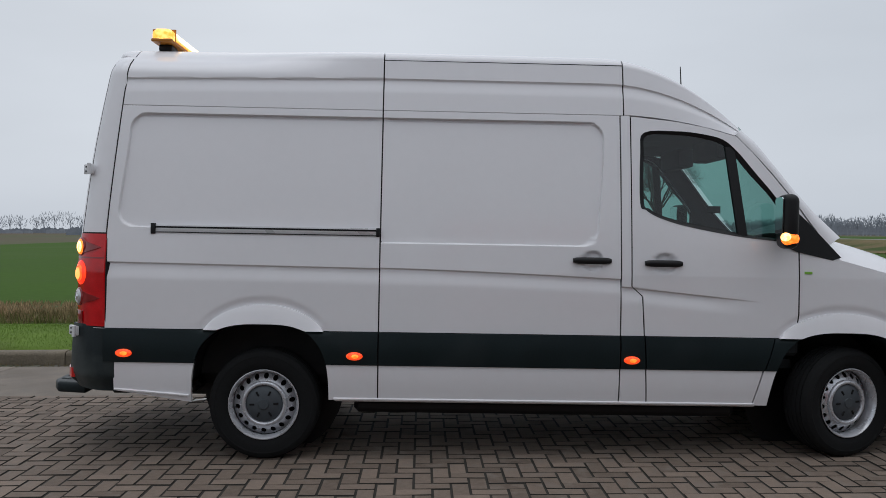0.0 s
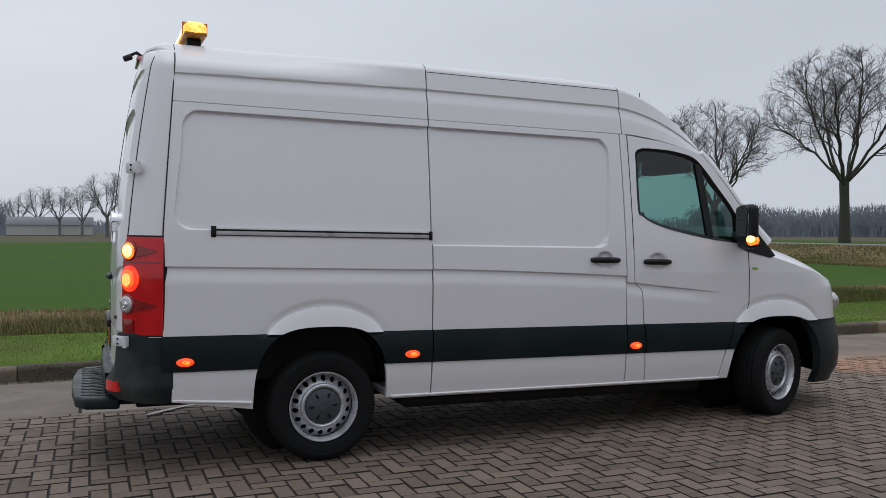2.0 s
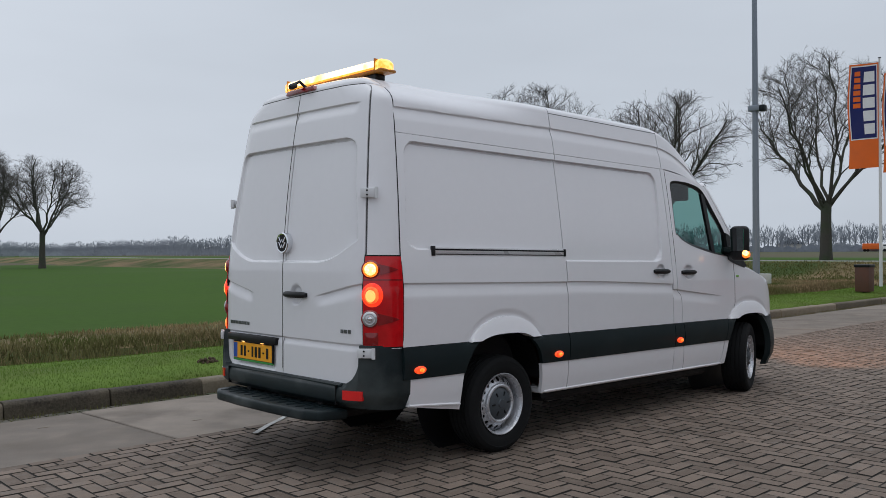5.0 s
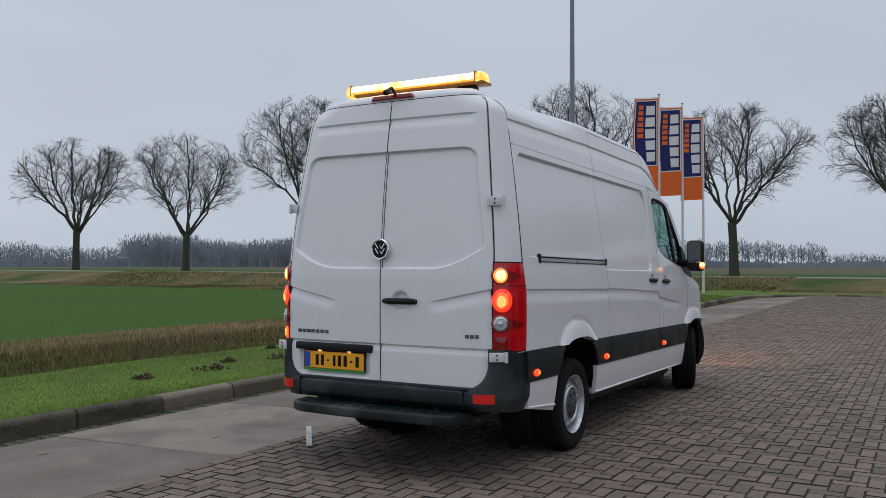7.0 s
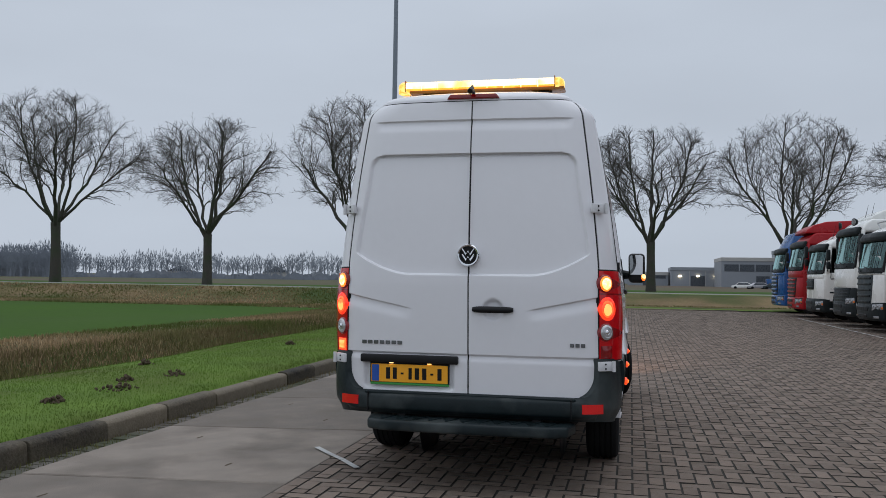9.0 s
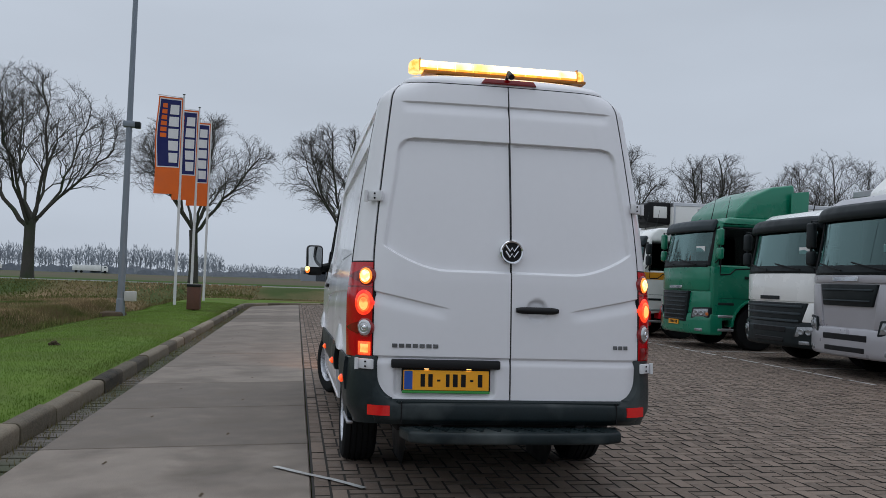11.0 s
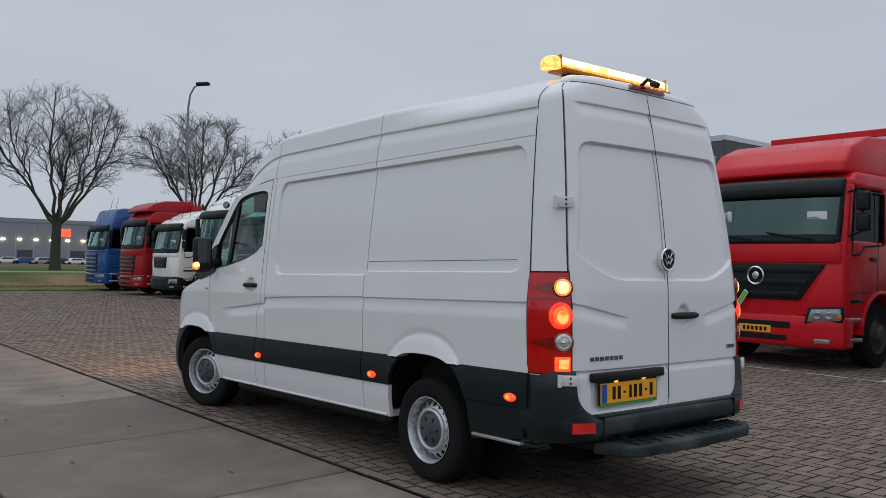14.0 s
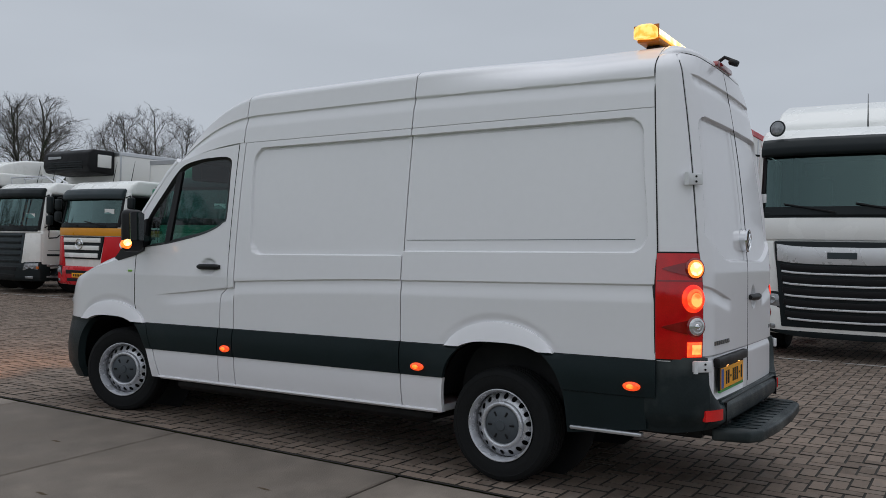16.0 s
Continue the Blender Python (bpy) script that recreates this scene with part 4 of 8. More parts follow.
# rear end cap of the roof between the doors and the roof joint
def cap_fn(u, v):
    phi = 90 * u
    z0 = 2.562
    x0, y0 = corner(z0, phi) if u > 0 else (XR(z0), 0)
    if phi < 1e-6:
        y0 = 0
    yy = y0 if u > 0.3 else (WR(z0) - 0.285 + 0.285 * math.sin(radians(27))) * u / 0.3
    if u <= 0.3:
        y0 = yy
        x0 = rear_x(y0, z0)
    t = v * math.pi / 2
    # target on the roof joint
    best = 0.55 + 0.45 * max(0.0, 1 - u * 1.05)
    ry, rz = roof_section(ROOF_X0, max(0.555, best) if u < 0.96 else 0.56)
    k = 1 - math.cos(t)
    return x0 + (ROOF_X0 - x0) * k, y0 + (ry - y0) * k, z0 + (rz - z0) * math.sin(t)


for side in (-1, 1):
    ob = grid_link("roof_end", lambda u, v, side=side: B(*(lambda p: (p[0], side * p[1], p[2]))(cap_fn(u, v))), lin(0, 1, 40), lin(0, 1, 12), M["van_white"], van, sharp=70)
    if side < 0:
        ob.data.flip_normals()

# black inner shell that closes the joints
inner = bmesh.new()
prism_bm([(-1.15, 0.50), (3.05, 0.50), (3.05, 1.2), (2.25, 1.2), (2.25, 2.5), (-0.98, 2.5), (-1.15, 1.4)], -0.70, 0.70, "y", 0, inner)
settle(part("inner_shell", inner, M["dark_gap"], van, smooth=False))


def joint_line(pts, wide=0.024, deep=0.005):
    """A dark strip just under the skin that shows in the joint between two panels. pts: (x, y, z, normal)."""
    verts, faces = [], []
    n = len(pts)
    for i, (p, nrm) in enumerate(pts):
        p, nrm = Vector(p), Vector(nrm).normalized()
        d = Vector(pts[min(i + 1, n - 1)][0]) - Vector(pts[max(i - 1, 0)][0])
        s = d.cross(nrm).normalized()
        c = p - nrm * deep
        verts += [NOSE @ (c - s * wide / 2), NOSE @ (c + s * wide / 2)]
    faces = [(2 * i, 2 * i + 1, 2 * i + 3, 2 * i + 2) for i in range(n - 1)]
    return link("joint", verts, faces, M["dark_gap"], van, smooth=False)


for side in (-1, 1):
    def on_side(x, z, side=side):
        return ((x, side * side_y(x, z), z), (0, side, 0.12))
    joint_line([on_side(d_gap(z), z) for z in lin(0.82, 2.545, 40)], 0.02, 0.016)
    joint_line([on_side(0.716, z) for z in lin(0.39, 2.55, 60)], 0.02, 0.016)
    joint_line([on_side(2.238, z) for z in lin(0.39, 2.21, 40)], 0.02, 0.016)
    joint_line([on_side(door_back(z), z) for z in lin(0.39, 2.20, 60)], 0.02, 0.016)
    joint_line([on_side(door_front(z), z) for z in lin(0.60, 1.39, 30)])
    joint_line([on_side(x, SEAM_Z) for x in lin(-0.93, 2.30, 60)])
    joint_line([on_side(x, TRIM1) for x in lin(-0.98, -0.36, 12)])
    joint_line([on_side(x, TRIM1) for x in lin(0.36, 3.30, 40)])
    joint_line([on_side(x, TRIM0) for x in lin(-0.95, -0.42, 12)])
    joint_line([on_side(x, TRIM0) for x in lin(0.42, 3.22, 40)])
    joint_line([((rear_x(rear_door_y(z) + 0.006, z), side * (rear_door_y(z) + 0.006), z), (-0.8, side * 0.6, 0)) for z in lin(0.6, 2.55, 60)], 0.026, 0.012)
    # joints across the roof
    for xx in (ROOF_X0, 0.716, 2.262):
        if xx == 0.716 and side < 0:
            continue
        joint_line([((xx, side * roof_section(xx, v)[0], roof_section(xx, v)[1]), (0, side * (1 if v < 0.55 else max(0, (1 - v))), 0.1 + max(0, v - 0.55) * 2.5)) for v in lin(0.03 if xx > 2 else 0.5, 1.0, 40)], 0.014, 0.014)
joint_line([((rear_x(0, z), 0, z), (-1, 0, 0.05)) for z in lin(0.58, 2.56, 50)], 0.03, 0.030)
joint_line([((rear_x(y, 2.559), y, 2.559), (-1, 0, 0.3)) for y in lin(-0.62, 0.62, 30)], 0.012, 0.006)
# door joint under the roof edge on the sliding door side
bm = bmesh.new()
tube_bm([(x, -(side_y(x, 2.553) - 0.001), 2.553) for x in lin(0.72, 2.26, 30)], 0.0032, 4, bm)
settle(part("joint", bm, M["dark_gap"], van))

# open joints beside the rear corner posts and between the rear doors
for side in (-1, 1):
    settle(part("joint", tube_bm([(d_gap(z), side * (side_y(d_gap(z), z) - 0.0005), z) for z in lin(0.86, 2.535, 50)], 0.0036, 5), M["dark_gap"], van))
    settle(part("joint", tube_bm([(rear_x(rear_door_y(z) + 0.006, z) + 0.001, side * (rear_door_y(z) + 0.006), z) for z in lin(0.62, 2.50, 60)], 0.0024, 5), M["dark_gap"], van))
settle(part("joint", tube_bm([(rear_x(0, z) + 0.001, 0, z) for z in lin(0.62, 2.52, 60)], 0.0026, 5), M["dark_gap"], van))
# rolled lower lips of the skirts
for side in (-1, 1):
    lip_pts = [(x, side * (side_y(x, SILL + 0.010) + 0.003), SILL + 0.008) for x in lin(0.44, 3.10, 40)]
    settle(part("skirt_lip", tube_bm(lip_pts, 0.0085, 6), M["van_white"], van))
lip_pts = [(x, -(side_y(x, 0.43) + 0.003), 0.438 - 0.075 * (x + 0.925)) for x in lin(-0.92, -0.46, 12)]
settle(part("skirt_lip", tube_bm(lip_pts, 0.0085, 6), M["van_white"], van))

# floor and sill underneath
bm = bmesh.new()
box_bm(0.44, 3.12, -0.94, 0.94, 0.372, 0.42, 0.008, 1, bm)
settle(part("sill", bm, M["van_white"], van))
# the wide low underfloor box is added to keep the ground beneath dark
for nm, c in (("floor_pan", (-1.15, 4.4, -0.55, 0.55, 0.40, 0.5, 0.02)), ("underfloor_tray", (0.56, 3.02, -0.86, 0.86, 0.285, 0.375, 0.03)), ("rear_crossmember", (-1.08, -0.46, -0.70, 0.70, 0.37, 0.45, 0.03)),
              ("chassis_rail", (-1.1, 4.2, -0.50, -0.40, 0.32, 0.42, 0.01)), ("chassis_rail", (-1.1, 4.2, 0.40, 0.50, 0.32, 0.42, 0.01))):
    settle(part(nm, box_bm(*c, 1), M["black"], van))
part("rear_axle", tube_bm([(0, -0.8, 0.33), (0, 0.8, 0.33)], 0.05, 12), M["black"], van)
part("exhaust_pipe", tube_bm([(2.0, -0.25, 0.32), (0.6, -0.3, 0.32), (0.3, -0.6, 0.36), (-0.25, -0.62, 0.42)], 0.035, 10), M["black"], van)
part("front_axle", tube_bm([(3.665, -0.8, 0.30), (3.665, 0.8, 0.30)], 0.05, 12), M["black"], van)


# sliding rail on the right side
def side_block(name, side, x0, x1, z0, z1, out0, out1, material, bevel=0.004, label="", parent=None, shear=0.0):
    """A block on the side skin that follows its lean."""
    y0, y1 = W((z0 + z1) / 2) + out0, W((z0 + z1) / 2) + out1
    bm = box_bm(x0, x1, min(side * y0, side * y1), max(side * y0, side * y1), z0, z1, bevel, 2)
    if shear:
        for vv in bm.verts:
            vv.co.z += shear * (vv.co.x - (x0 + x1) / 2)
    return settle(part(name, bm, material, parent or van, label))


rail = side_block("sliding_rail", -1, -0.70, 0.712, 1.418, 1.466, -0.02, 0.004, M["rail"], 0.003, "aluminium sliding door rail with black ends")
side_block("rail_slot", -1, -0.69, 0.70, 1.446, 1.457, 0.0, 0.0065, M["ink"], 0.001, parent=rail)
side_block("rail_slot", -1, -0.69, 0.70, 1.4175, 1.4225, 0.0, 0.0065, M["ink"], 0.001, parent=rail)
side_block("rail_end", -1, -0.712, -0.682, 1.408, 1.475, -0.01, 0.012, M["black"], 0.004, parent=rail)
side_block("rail_end", -1, 0.690, 0.714, 1.412, 1.468, -0.01, 0.010, M["black"], 0.004, parent=rail)

# thin pressed line low in the left rear panel, its shade drawn in grey
settle(part("pressed_line", tube_bm([(x, side_y(x, 1.478) + 0.0005, 1.478) for x in lin(-0.85, 0.70, 30)], 0.0022, 4), M["cap"], van))

# side markers
for side in (-1, 1):
    for mx in (-0.855, 0.570, 2.308):
        mz = 0.668
        bm = bmesh.new()
        bmesh.ops.create_uvsphere(bm, u_segments=20, v_segments=10, radius=1, matrix=Matrix.LocRotScale((mx, side * (W(mz) + 0.024), mz), None, (0.052, 0.016, 0.026)))
        mk = settle(part("side_marker", bm, M["reflector"], van, "lit oval orange side marker lamp"))
        bm = bmesh.new()
        bmesh.ops.create_uvsphere(bm, u_segments=16, v_segments=8, radius=1, matrix=Matrix.LocRotScale((mx + 0.004, side * (W(mz) + 0.034), mz), None, (0.024, 0.012, 0.014)))
        settle(part("bulb", bm, M["amber_lit"], mk))
        mk.data.materials[0] = M["marker_lit"]


# handles
def handle_bm(x0, x1, y, z, side):
    n = 14
    bm = bmesh.new()
    rings = []
    for i in range(n + 1):
        t = i / n
        x = x0 + (x1 - x0) * t
        bow = 0.012 * math.sin(math.pi * t)
        h = 0.016 - 0.006 * abs(2 * t - 1) ** 6
        ring = [bm.verts.new((x, side * (y + 0.012 + bow + 0.017 * math.cos(a)), z + 1.4 * h * math.sin(a))) for a in (2 * math.pi * k / 10 for k in range(10))]
        rings.append(ring)
    for a, b in zip(rings, rings[1:]):
        for k in range(10):
            bm.faces.new((a[k], a[(k + 1) % 10], b[(k + 1) % 10], b[k]))
    bm.faces.new(rings[0][::-1])
    bm.faces.new(rings[-1])
    return bm


settle(part("door_handle", handle_bm(1.93, 2.172, W(1.288) - 0.006, 1.288, -1), M["black"], van, "black pull handle of the sliding door"))
for side in (-1, 1):
    settle(part("door_handle", handle_bm(2.385, 2.622, W(1.278) - 0.006, 1.278, side), M["black"], van, "black pull handle of the cab door"))
bm = handle_bm(-0.03, -0.30, 0, 1.137, 1)
for vv in bm.verts:
    x, y = vv.co.x, vv.co.y
    vv.co.x, vv.co.y = XR(1.13) + 0.006 - y, x
settle(part("rear_handle", bm, M["black"], van, "black handle with lock on the rear door"))

# ---------------------------------------------------------------- van: cab, ends, lamps, wheels


# cab doors: lower skin, window frame, panes
WIN = [(2.358, 1.66), (2.364, 1.98), (2.39, 2.112), (2.60, 2.126), (2.76, 2.112), (2.90, 2.078), (2.995, 1.998), (3.105, 1.865), (3.24, 1.70), (3.32, 1.55), (3.335, 1.43), (3.20, 1.435), (3.02, 1.452), (2.80, 1.487), (2.60, 1.528), (2.46, 1.575), (2.395, 1.615)]
OUT = [(2.308, 1.62), (2.308, 1.98), (2.309, 2.216), (2.60, 2.188), (2.78, 2.156), (2.99, 2.10), (3.09, 2.00), (3.21, 1.86), (3.34, 1.70), (3.44, 1.55), (3.50, 1.43), (3.368, 1.37), (3.00, 1.37), (2.80, 1.37), (2.60, 1.37), (2.45, 1.37), (2.308, 1.37)]


def loop_points(pts, per=4):
    """A closed smooth line through points."""
    out = []
    n = len(pts)
    for i in range(n):
        p0, p1, p2, p3 = (np.array(pts[(i + k) % n]) for k in (-1, 0, 1, 2))
        for k in range(per):
            t = k / per
            out.append(tuple(0.5 * (2 * p1 + (p2 - p0) * t + (2 * p0 - 5 * p1 + 4 * p2 - p3) * t * t + (3 * p1 - p0 - 3 * p2 + p3) * t ** 3)))
    return out


def straight_points(pts, per=4):
    out = []
    n = len(pts)
    for i in range(n):
        a, b = np.array(pts[i]), np.array(pts[(i + 1) % n])
        out += [tuple(a + (b - a) * k / per) for k in range(per)]
    return out


def cab_y(x, z):
    """Side of the cab, drawn in towards the windscreen pillar."""
    return side_y(min(x, 3.3), z) - 0.05 * max(0, x - 2.9) ** 1.5 * max(0, z - 1.35)


def wing_line(x):
    """Pressed line where the bonnet meets the wing."""
    return 1.385 - 0.05 * (x - 3.37) / 0.2 if x < 3.57 else 1.335 - 0.262 * (x - 3.57)


win_loop, out_loop = loop_points(WIN), straight_points(OUT)
for side in (-1, 1):
    skin("cab_door", side, lambda z: door_back(z) + G, lambda z: door_front(z) - G, lambda x: TRIM1 + G, 1.371, step_x=0.022, step_z=0.007)
    n = len(win_loop)
    rings = []
    for k, off in ((0.0, 0.0), (0.25, 0.0), (0.5, 0.0), (0.75, 0.0), (1.0, 0.0)):
        rings.append([B(o[0] + (w[0] - o[0]) * k, side * cab_y(o[0] + (w[0] - o[0]) * k, o[1] + (w[1] - o[1]) * k), o[1] + (w[1] - o[1]) * k) for o, w in zip(out_loop, win_loop)])
    rings.append([p + Vector((0, -side * 0.03, 0)) for p in rings[-1]])
    verts = [p for r in rings for p in r]
    faces = [(a * n + i, a * n + (i + 1) % n, (a + 1) * n + (i + 1) % n, (a + 1) * n + i) for a in range(len(rings) - 1) for i in range(n)]
    fr = link("window_frame", verts, faces, M["van_white"], van, sharp=50)
    lv = [p + Vector((0, -side * 0.034, 0)) for r in rings[:5] for p in r]
    link("frame_lining", lv, [f for f in faces if max(f) < 5 * n], M["cab_dark"], van)
    bm = bmesh.new()
    box_bm(2.31, 3.40, side * 0.86, side * 0.93, 0.7, 1.40, 0.02, 1, bm)
    settle(part("door_lining", bm, M["cab_dark"], van))
    # rubber seal round the opening
    cx, cz = 2.85, 1.75
    seal = []
    for w in win_loop:
        dx, dz = cx - w[0], cz - w[1]
        l = math.hypot(dx, dz)
        seal.append((w[0] + dx / l * 0.028, w[1] + dz / l * 0.028))
    v2 = [B(p[0], side * (cab_y(*p) + 0.002), p[1]) for p in win_loop] + [B(p[0], side * (cab_y(*p) - 0.012), p[1]) for p in seal]
    v2 += [p + Vector((0, -side * 0.02, 0)) for p in v2[n:]]
    f2 = [(i, (i + 1) % n, n + (i + 1) % n, n + i) for i in range(n)] + [(n + i, n + (i + 1) % n, 2 * n + (i + 1) % n, 2 * n + i) for i in range(n)]
    link("window_seal", v2, f2, M["black"], van, sharp=60)
    # panes: one sheet a little inside, with its bar
    v3 = [B(p[0], side * (cab_y(*p) - 0.016), p[1]) for p in seal]
    pane = link("cab_window", v3, [tuple(range(n))], M["glass"], van, "tinted cab side window", smooth=False)
    pane.visible_shadow = False
    bm = bmesh.new()
    top, bot = (2.945, 2.03), (3.015, 1.455)
    for w0, w1 in ((-0.03, 0.03),):
        prism_bm([(top[0] + w0, top[1]), (top[0] + w1, top[1]), (bot[0] + w1, bot[1]), (bot[0] + w0, bot[1])], 0, 1, "y", 0, bm)
    for vv in bm.verts:
        vv.co.y = side * (cab_y(vv.co.x, vv.co.z) - 0.03 + 0.026 * vv.co.y)
    settle(part("window_bar", bm, M["black"], van))
    # black triangle ahead of the window and the mirror foot
    tri = [(3.27, 1.66), (3.34, 1.64), (3.44, 1.545), (3.64, 1.335), (3.585, 1.315), (3.36, 1.365), (3.27, 1.40)]
    bm = bmesh.new()
    prism_bm(tri, 0, 1, "y", 0, bm)
    for vv in bm.verts:
        vv.co.y = side * (plan_y(min(vv.co.x, 3.45), vv.co.z) - 0.045 + 0.053 * vv.co.y - 0.03 * max(0, vv.co.x - 3.4))
    settle(part("mirror_foot", bm, M["black"], van))
    # door mirror: housing, glass, lamp
    mirror = part("door_mirror", box_bm(-0.044, 0.056, -0.092, 0.092, -0.168, 0.168, 0.046, 5), M["black"], van, "tall black door mirror with lit indicator", sharp=70)
    mm = NOSE @ pose(3.225, side * 1.115, 1.555, 0, 0, side * 6)
    mirror.data.transform(mm)
    g = part("mirror_glass", prism_bm([(-0.070, -0.075), (0.070, -0.075), (0.075, 0.135), (0.05, 0.148), (-0.05, 0.148), (-0.075, 0.135)], -0.074, -0.068, "x"), M["mirror"], mirror)
    g.data.transform(Matrix.Translation((0.026, 0, 0)))
    g.data.transform(mm)
    a = part("mirror_arm", tube_bm([B(3.32, side * 0.92, 1.49), B(3.25, side * 1.04, 1.47)], [0.055, 0.045], 10), M["black"], mirror)
    for nm, mt, lb, cy, cz, cx, rad in (("indicator_lamp", "amber_lit", "lit amber indicator lens", 0.070, -0.105, 0.0, (0.055, 0.028, 0.046)),
                                        ("indicator_bulb", "bulb_hot", "bright indicator bulb", 0.076, -0.098, -0.022, (0.036, 0.026, 0.030))):
        bm = bmesh.new()
        bmesh.ops.create_uvsphere(bm, u_segments=18, v_segments=12, radius=1, matrix=Matrix.LocRotScale((cx, side * cy, cz), None, rad))
        part(nm, bm, M[mt], mirror, lb).data.transform(mm)

    # front wing
    def wing(u, v, side=side):
        g = u if u < 0.6 else 0.6 + 0.4 * math.sin((u - 0.6) / 0.4 * math.pi / 2)
        x = 3.37 + G + (4.705 - 3.37 - G) * g
        for k in range(4):
            lo = max(TRIM1 + 0.005, arch_z(x, 3.665))
            z = lo + (wing_line(x) - lo) * v
            x = 3.37 + G + (nose_x(z) - 3.37 - G) * g
        return B(x, side * side_y(x, z), z)
    wo = grid_link("front_wing", wing, lin(0, 0.6, 62) + lin(0.61, 1, 40), lin(0, 1, 44), M["van_white"], van, sharp=60)
    if side > 0:
        wo.data.flip_normals()
    # windscreen pillar: a skin from the door edge round to the glass
    D = [(2.985, 2.112), (3.09, 2.005), (3.21, 1.872), (3.34, 1.712), (3.445, 1.562), (3.56, 1.405)]
    S = [(3.035, 2.150), (3.125, 2.072), (3.245, 1.925), (3.37, 1.765), (3.505, 1.612), (3.66, 1.462)]

    def pil(u, v, side=side, D=D, S=S):
        k = min(4, int(u * 5))
        f = u * 5 - k
        d = [D[k][i] + (D[k + 1][i] - D[k][i]) * f for i in (0, 1)]
        q = [S[k][i] + (S[k + 1][i] - S[k][i]) * f for i in (0, 1)]
        y0 = cab_y(d[0], d[1])
        y1 = y0 - 0.055
        x, z = d[0] + (q[0] - d[0]) * v, d[1] + (q[1] - d[1]) * v
        return B(x, side * (y0 + (y1 - y0) * v * v), z + 0.006 * math.sin(math.pi * v))
    po = grid_link("windscreen_pillar", pil, lin(0, 1, 26), lin(0, 1, 8), M["van_white"], van, flange=lambda p, side=side: (p[0] - 0.01, p[1] - side * 0.03, p[2] - 0.01))
    if side > 0:
        po.data.flip_normals()
    grid_link("pillar_lining", lambda u, v, side=side: pil(u, v) + Vector((-0.02, -side * 0.035, -0.02)), lin(0, 1, 14), [0, 0.5, 1], M["cab_dark"], van)

# windscreen
def screen(u, v):
    x = 3.045 + 0.61 * v
    z = 2.185 - 0.73 * v - 0.02 * math.sin(math.pi * v)
    y = (0.745 + 0.12 * v) * (2 * u - 1)
    return B(x + 0.16 * (1 - (2 * u - 1) ** 2), y, z)


ws = grid_link("windscreen", screen, lin(0, 1, 20), lin(0, 1, 10), M["glass"], van, "raked windscreen")
ws.visible_shadow = False
# bonnet, from the windscreen down to the nose
def bonnet(u, v):
    q = 2 * u - 1
    x = 3.60 + (NOSE_END - 3.60) * math.sin(v * math.pi / 2)
    z0 = wing_line(x)
    z1 = float(np.interp(x, (3.60, 3.8, 4.06, 4.32, 4.415, 4.52, 4.58, 4.62, 4.652, 4.682, 4.705), (1.490, 1.446, 1.382, 1.304, 1.268, 1.224, 1.190, 1.160, 1.125, 1.080, 1.032)))
    z1 = max(z0, z1)
    z = z0 + (z1 - z0) * (1 - abs(q) ** 3.2)
    y = plan_y(x, z0) * q
    return B(x + 0.10 * (1 - q * q) * max(0, 1 - 2.5 * v), y, z)


NOSE_END = 4.697
b_ob = grid_link("bonnet", bonnet, lin(0, 1, 60), lin(0, 1, 46), M["van_white"], van, sharp=60)


def bumper_f(u, v):
    z = 0.30 + 0.520 * v
    out = 0.03 * math.sin(math.pi * min(1, v * 1.05)) - 0.03 * step(0.25, 0.0, v)
    lx = 1.0 + out
    # the ends stop at the wheel opening
    xe = 3.665 + arch_x(max(0.36, z)) - 0.012
    e = (1 - (max(0.02, xe - 3.75) / lx) ** 2.8) ** (1 / 2.4)
    am = math.degrees(math.asin(min(1, e)))
    q = math.sin(radians(-am + 2 * am * u))
    x = 3.75 + lx * (1 - abs(q) ** 2.4 + 1e-9) ** (1 / 2.8)
    return B(x, q * (0.985 + out), z)


fb = grid_link("front_bumper", bumper_f, lin(0, 1, 121), lin(0, 1, 26), M["trim"], van, "dark grey plastic front bumper", flange=lambda p: (p[0] - 0.03, p[1] * 0.95, p[2]), sharp=60)

for sy in (-0.62, 0.62):
    bm = bmesh.new()
    bmesh.ops.create_uvsphere(bm, u_segments=20, v_segments=12, radius=1, matrix=Matrix.LocRotScale((4.57, sy, 0.94), None, (0.085, 0.10, 0.09)))
    settle(part("headlamp", bm, M["clear_lens"], van, "clear headlamp, lit"))
# cab interior
bm = bmesh.new()
prism_bm([(3.05, 1.28), (3.25, 1.42), (3.62, 1.38), (3.62, 0.8), (3.1, 0.8)], -0.82, 0.82, "y", 0.03, bm)
settle(part("dashboard", bm, M["cab_dark"], van))
for sy in (-0.5, 0.5):
    bm = bmesh.new()
    box_bm(2.45, 2.95, sy - 0.24, sy + 0.24, 0.85, 1.05, 0.05, 3, bm)
    prism_bm([(2.36, 0.95), (2.52, 0.95), (2.42, 1.62), (2.30, 1.62)], sy - 0.23, sy + 0.23, "y", 0.04, bm)
    box_bm(2.29, 2.39, sy - 0.13, sy + 0.13, 1.63, 1.80, 0.03, 3, bm)
    settle(part("cab_seat", bm, M["seat"], van, "dark cloth cab seat"))
bm = bmesh.new()
ring = [(0.205 * math.cos(a), 0.205 * math.sin(a)) for a in (2 * math.pi * k / 28 for k in range(29))]
tube_bm([(3.02 - 0.45 * b * 0.5 + 0.0, 0.48 + a, 1.40 + b * 0.86) for a, b in ring], 0.016, 8, bm, caps=False)
tube_bm([(3.02, 0.28, 1.40), (3.02, 0.68, 1.40)], 0.02, 6, bm)
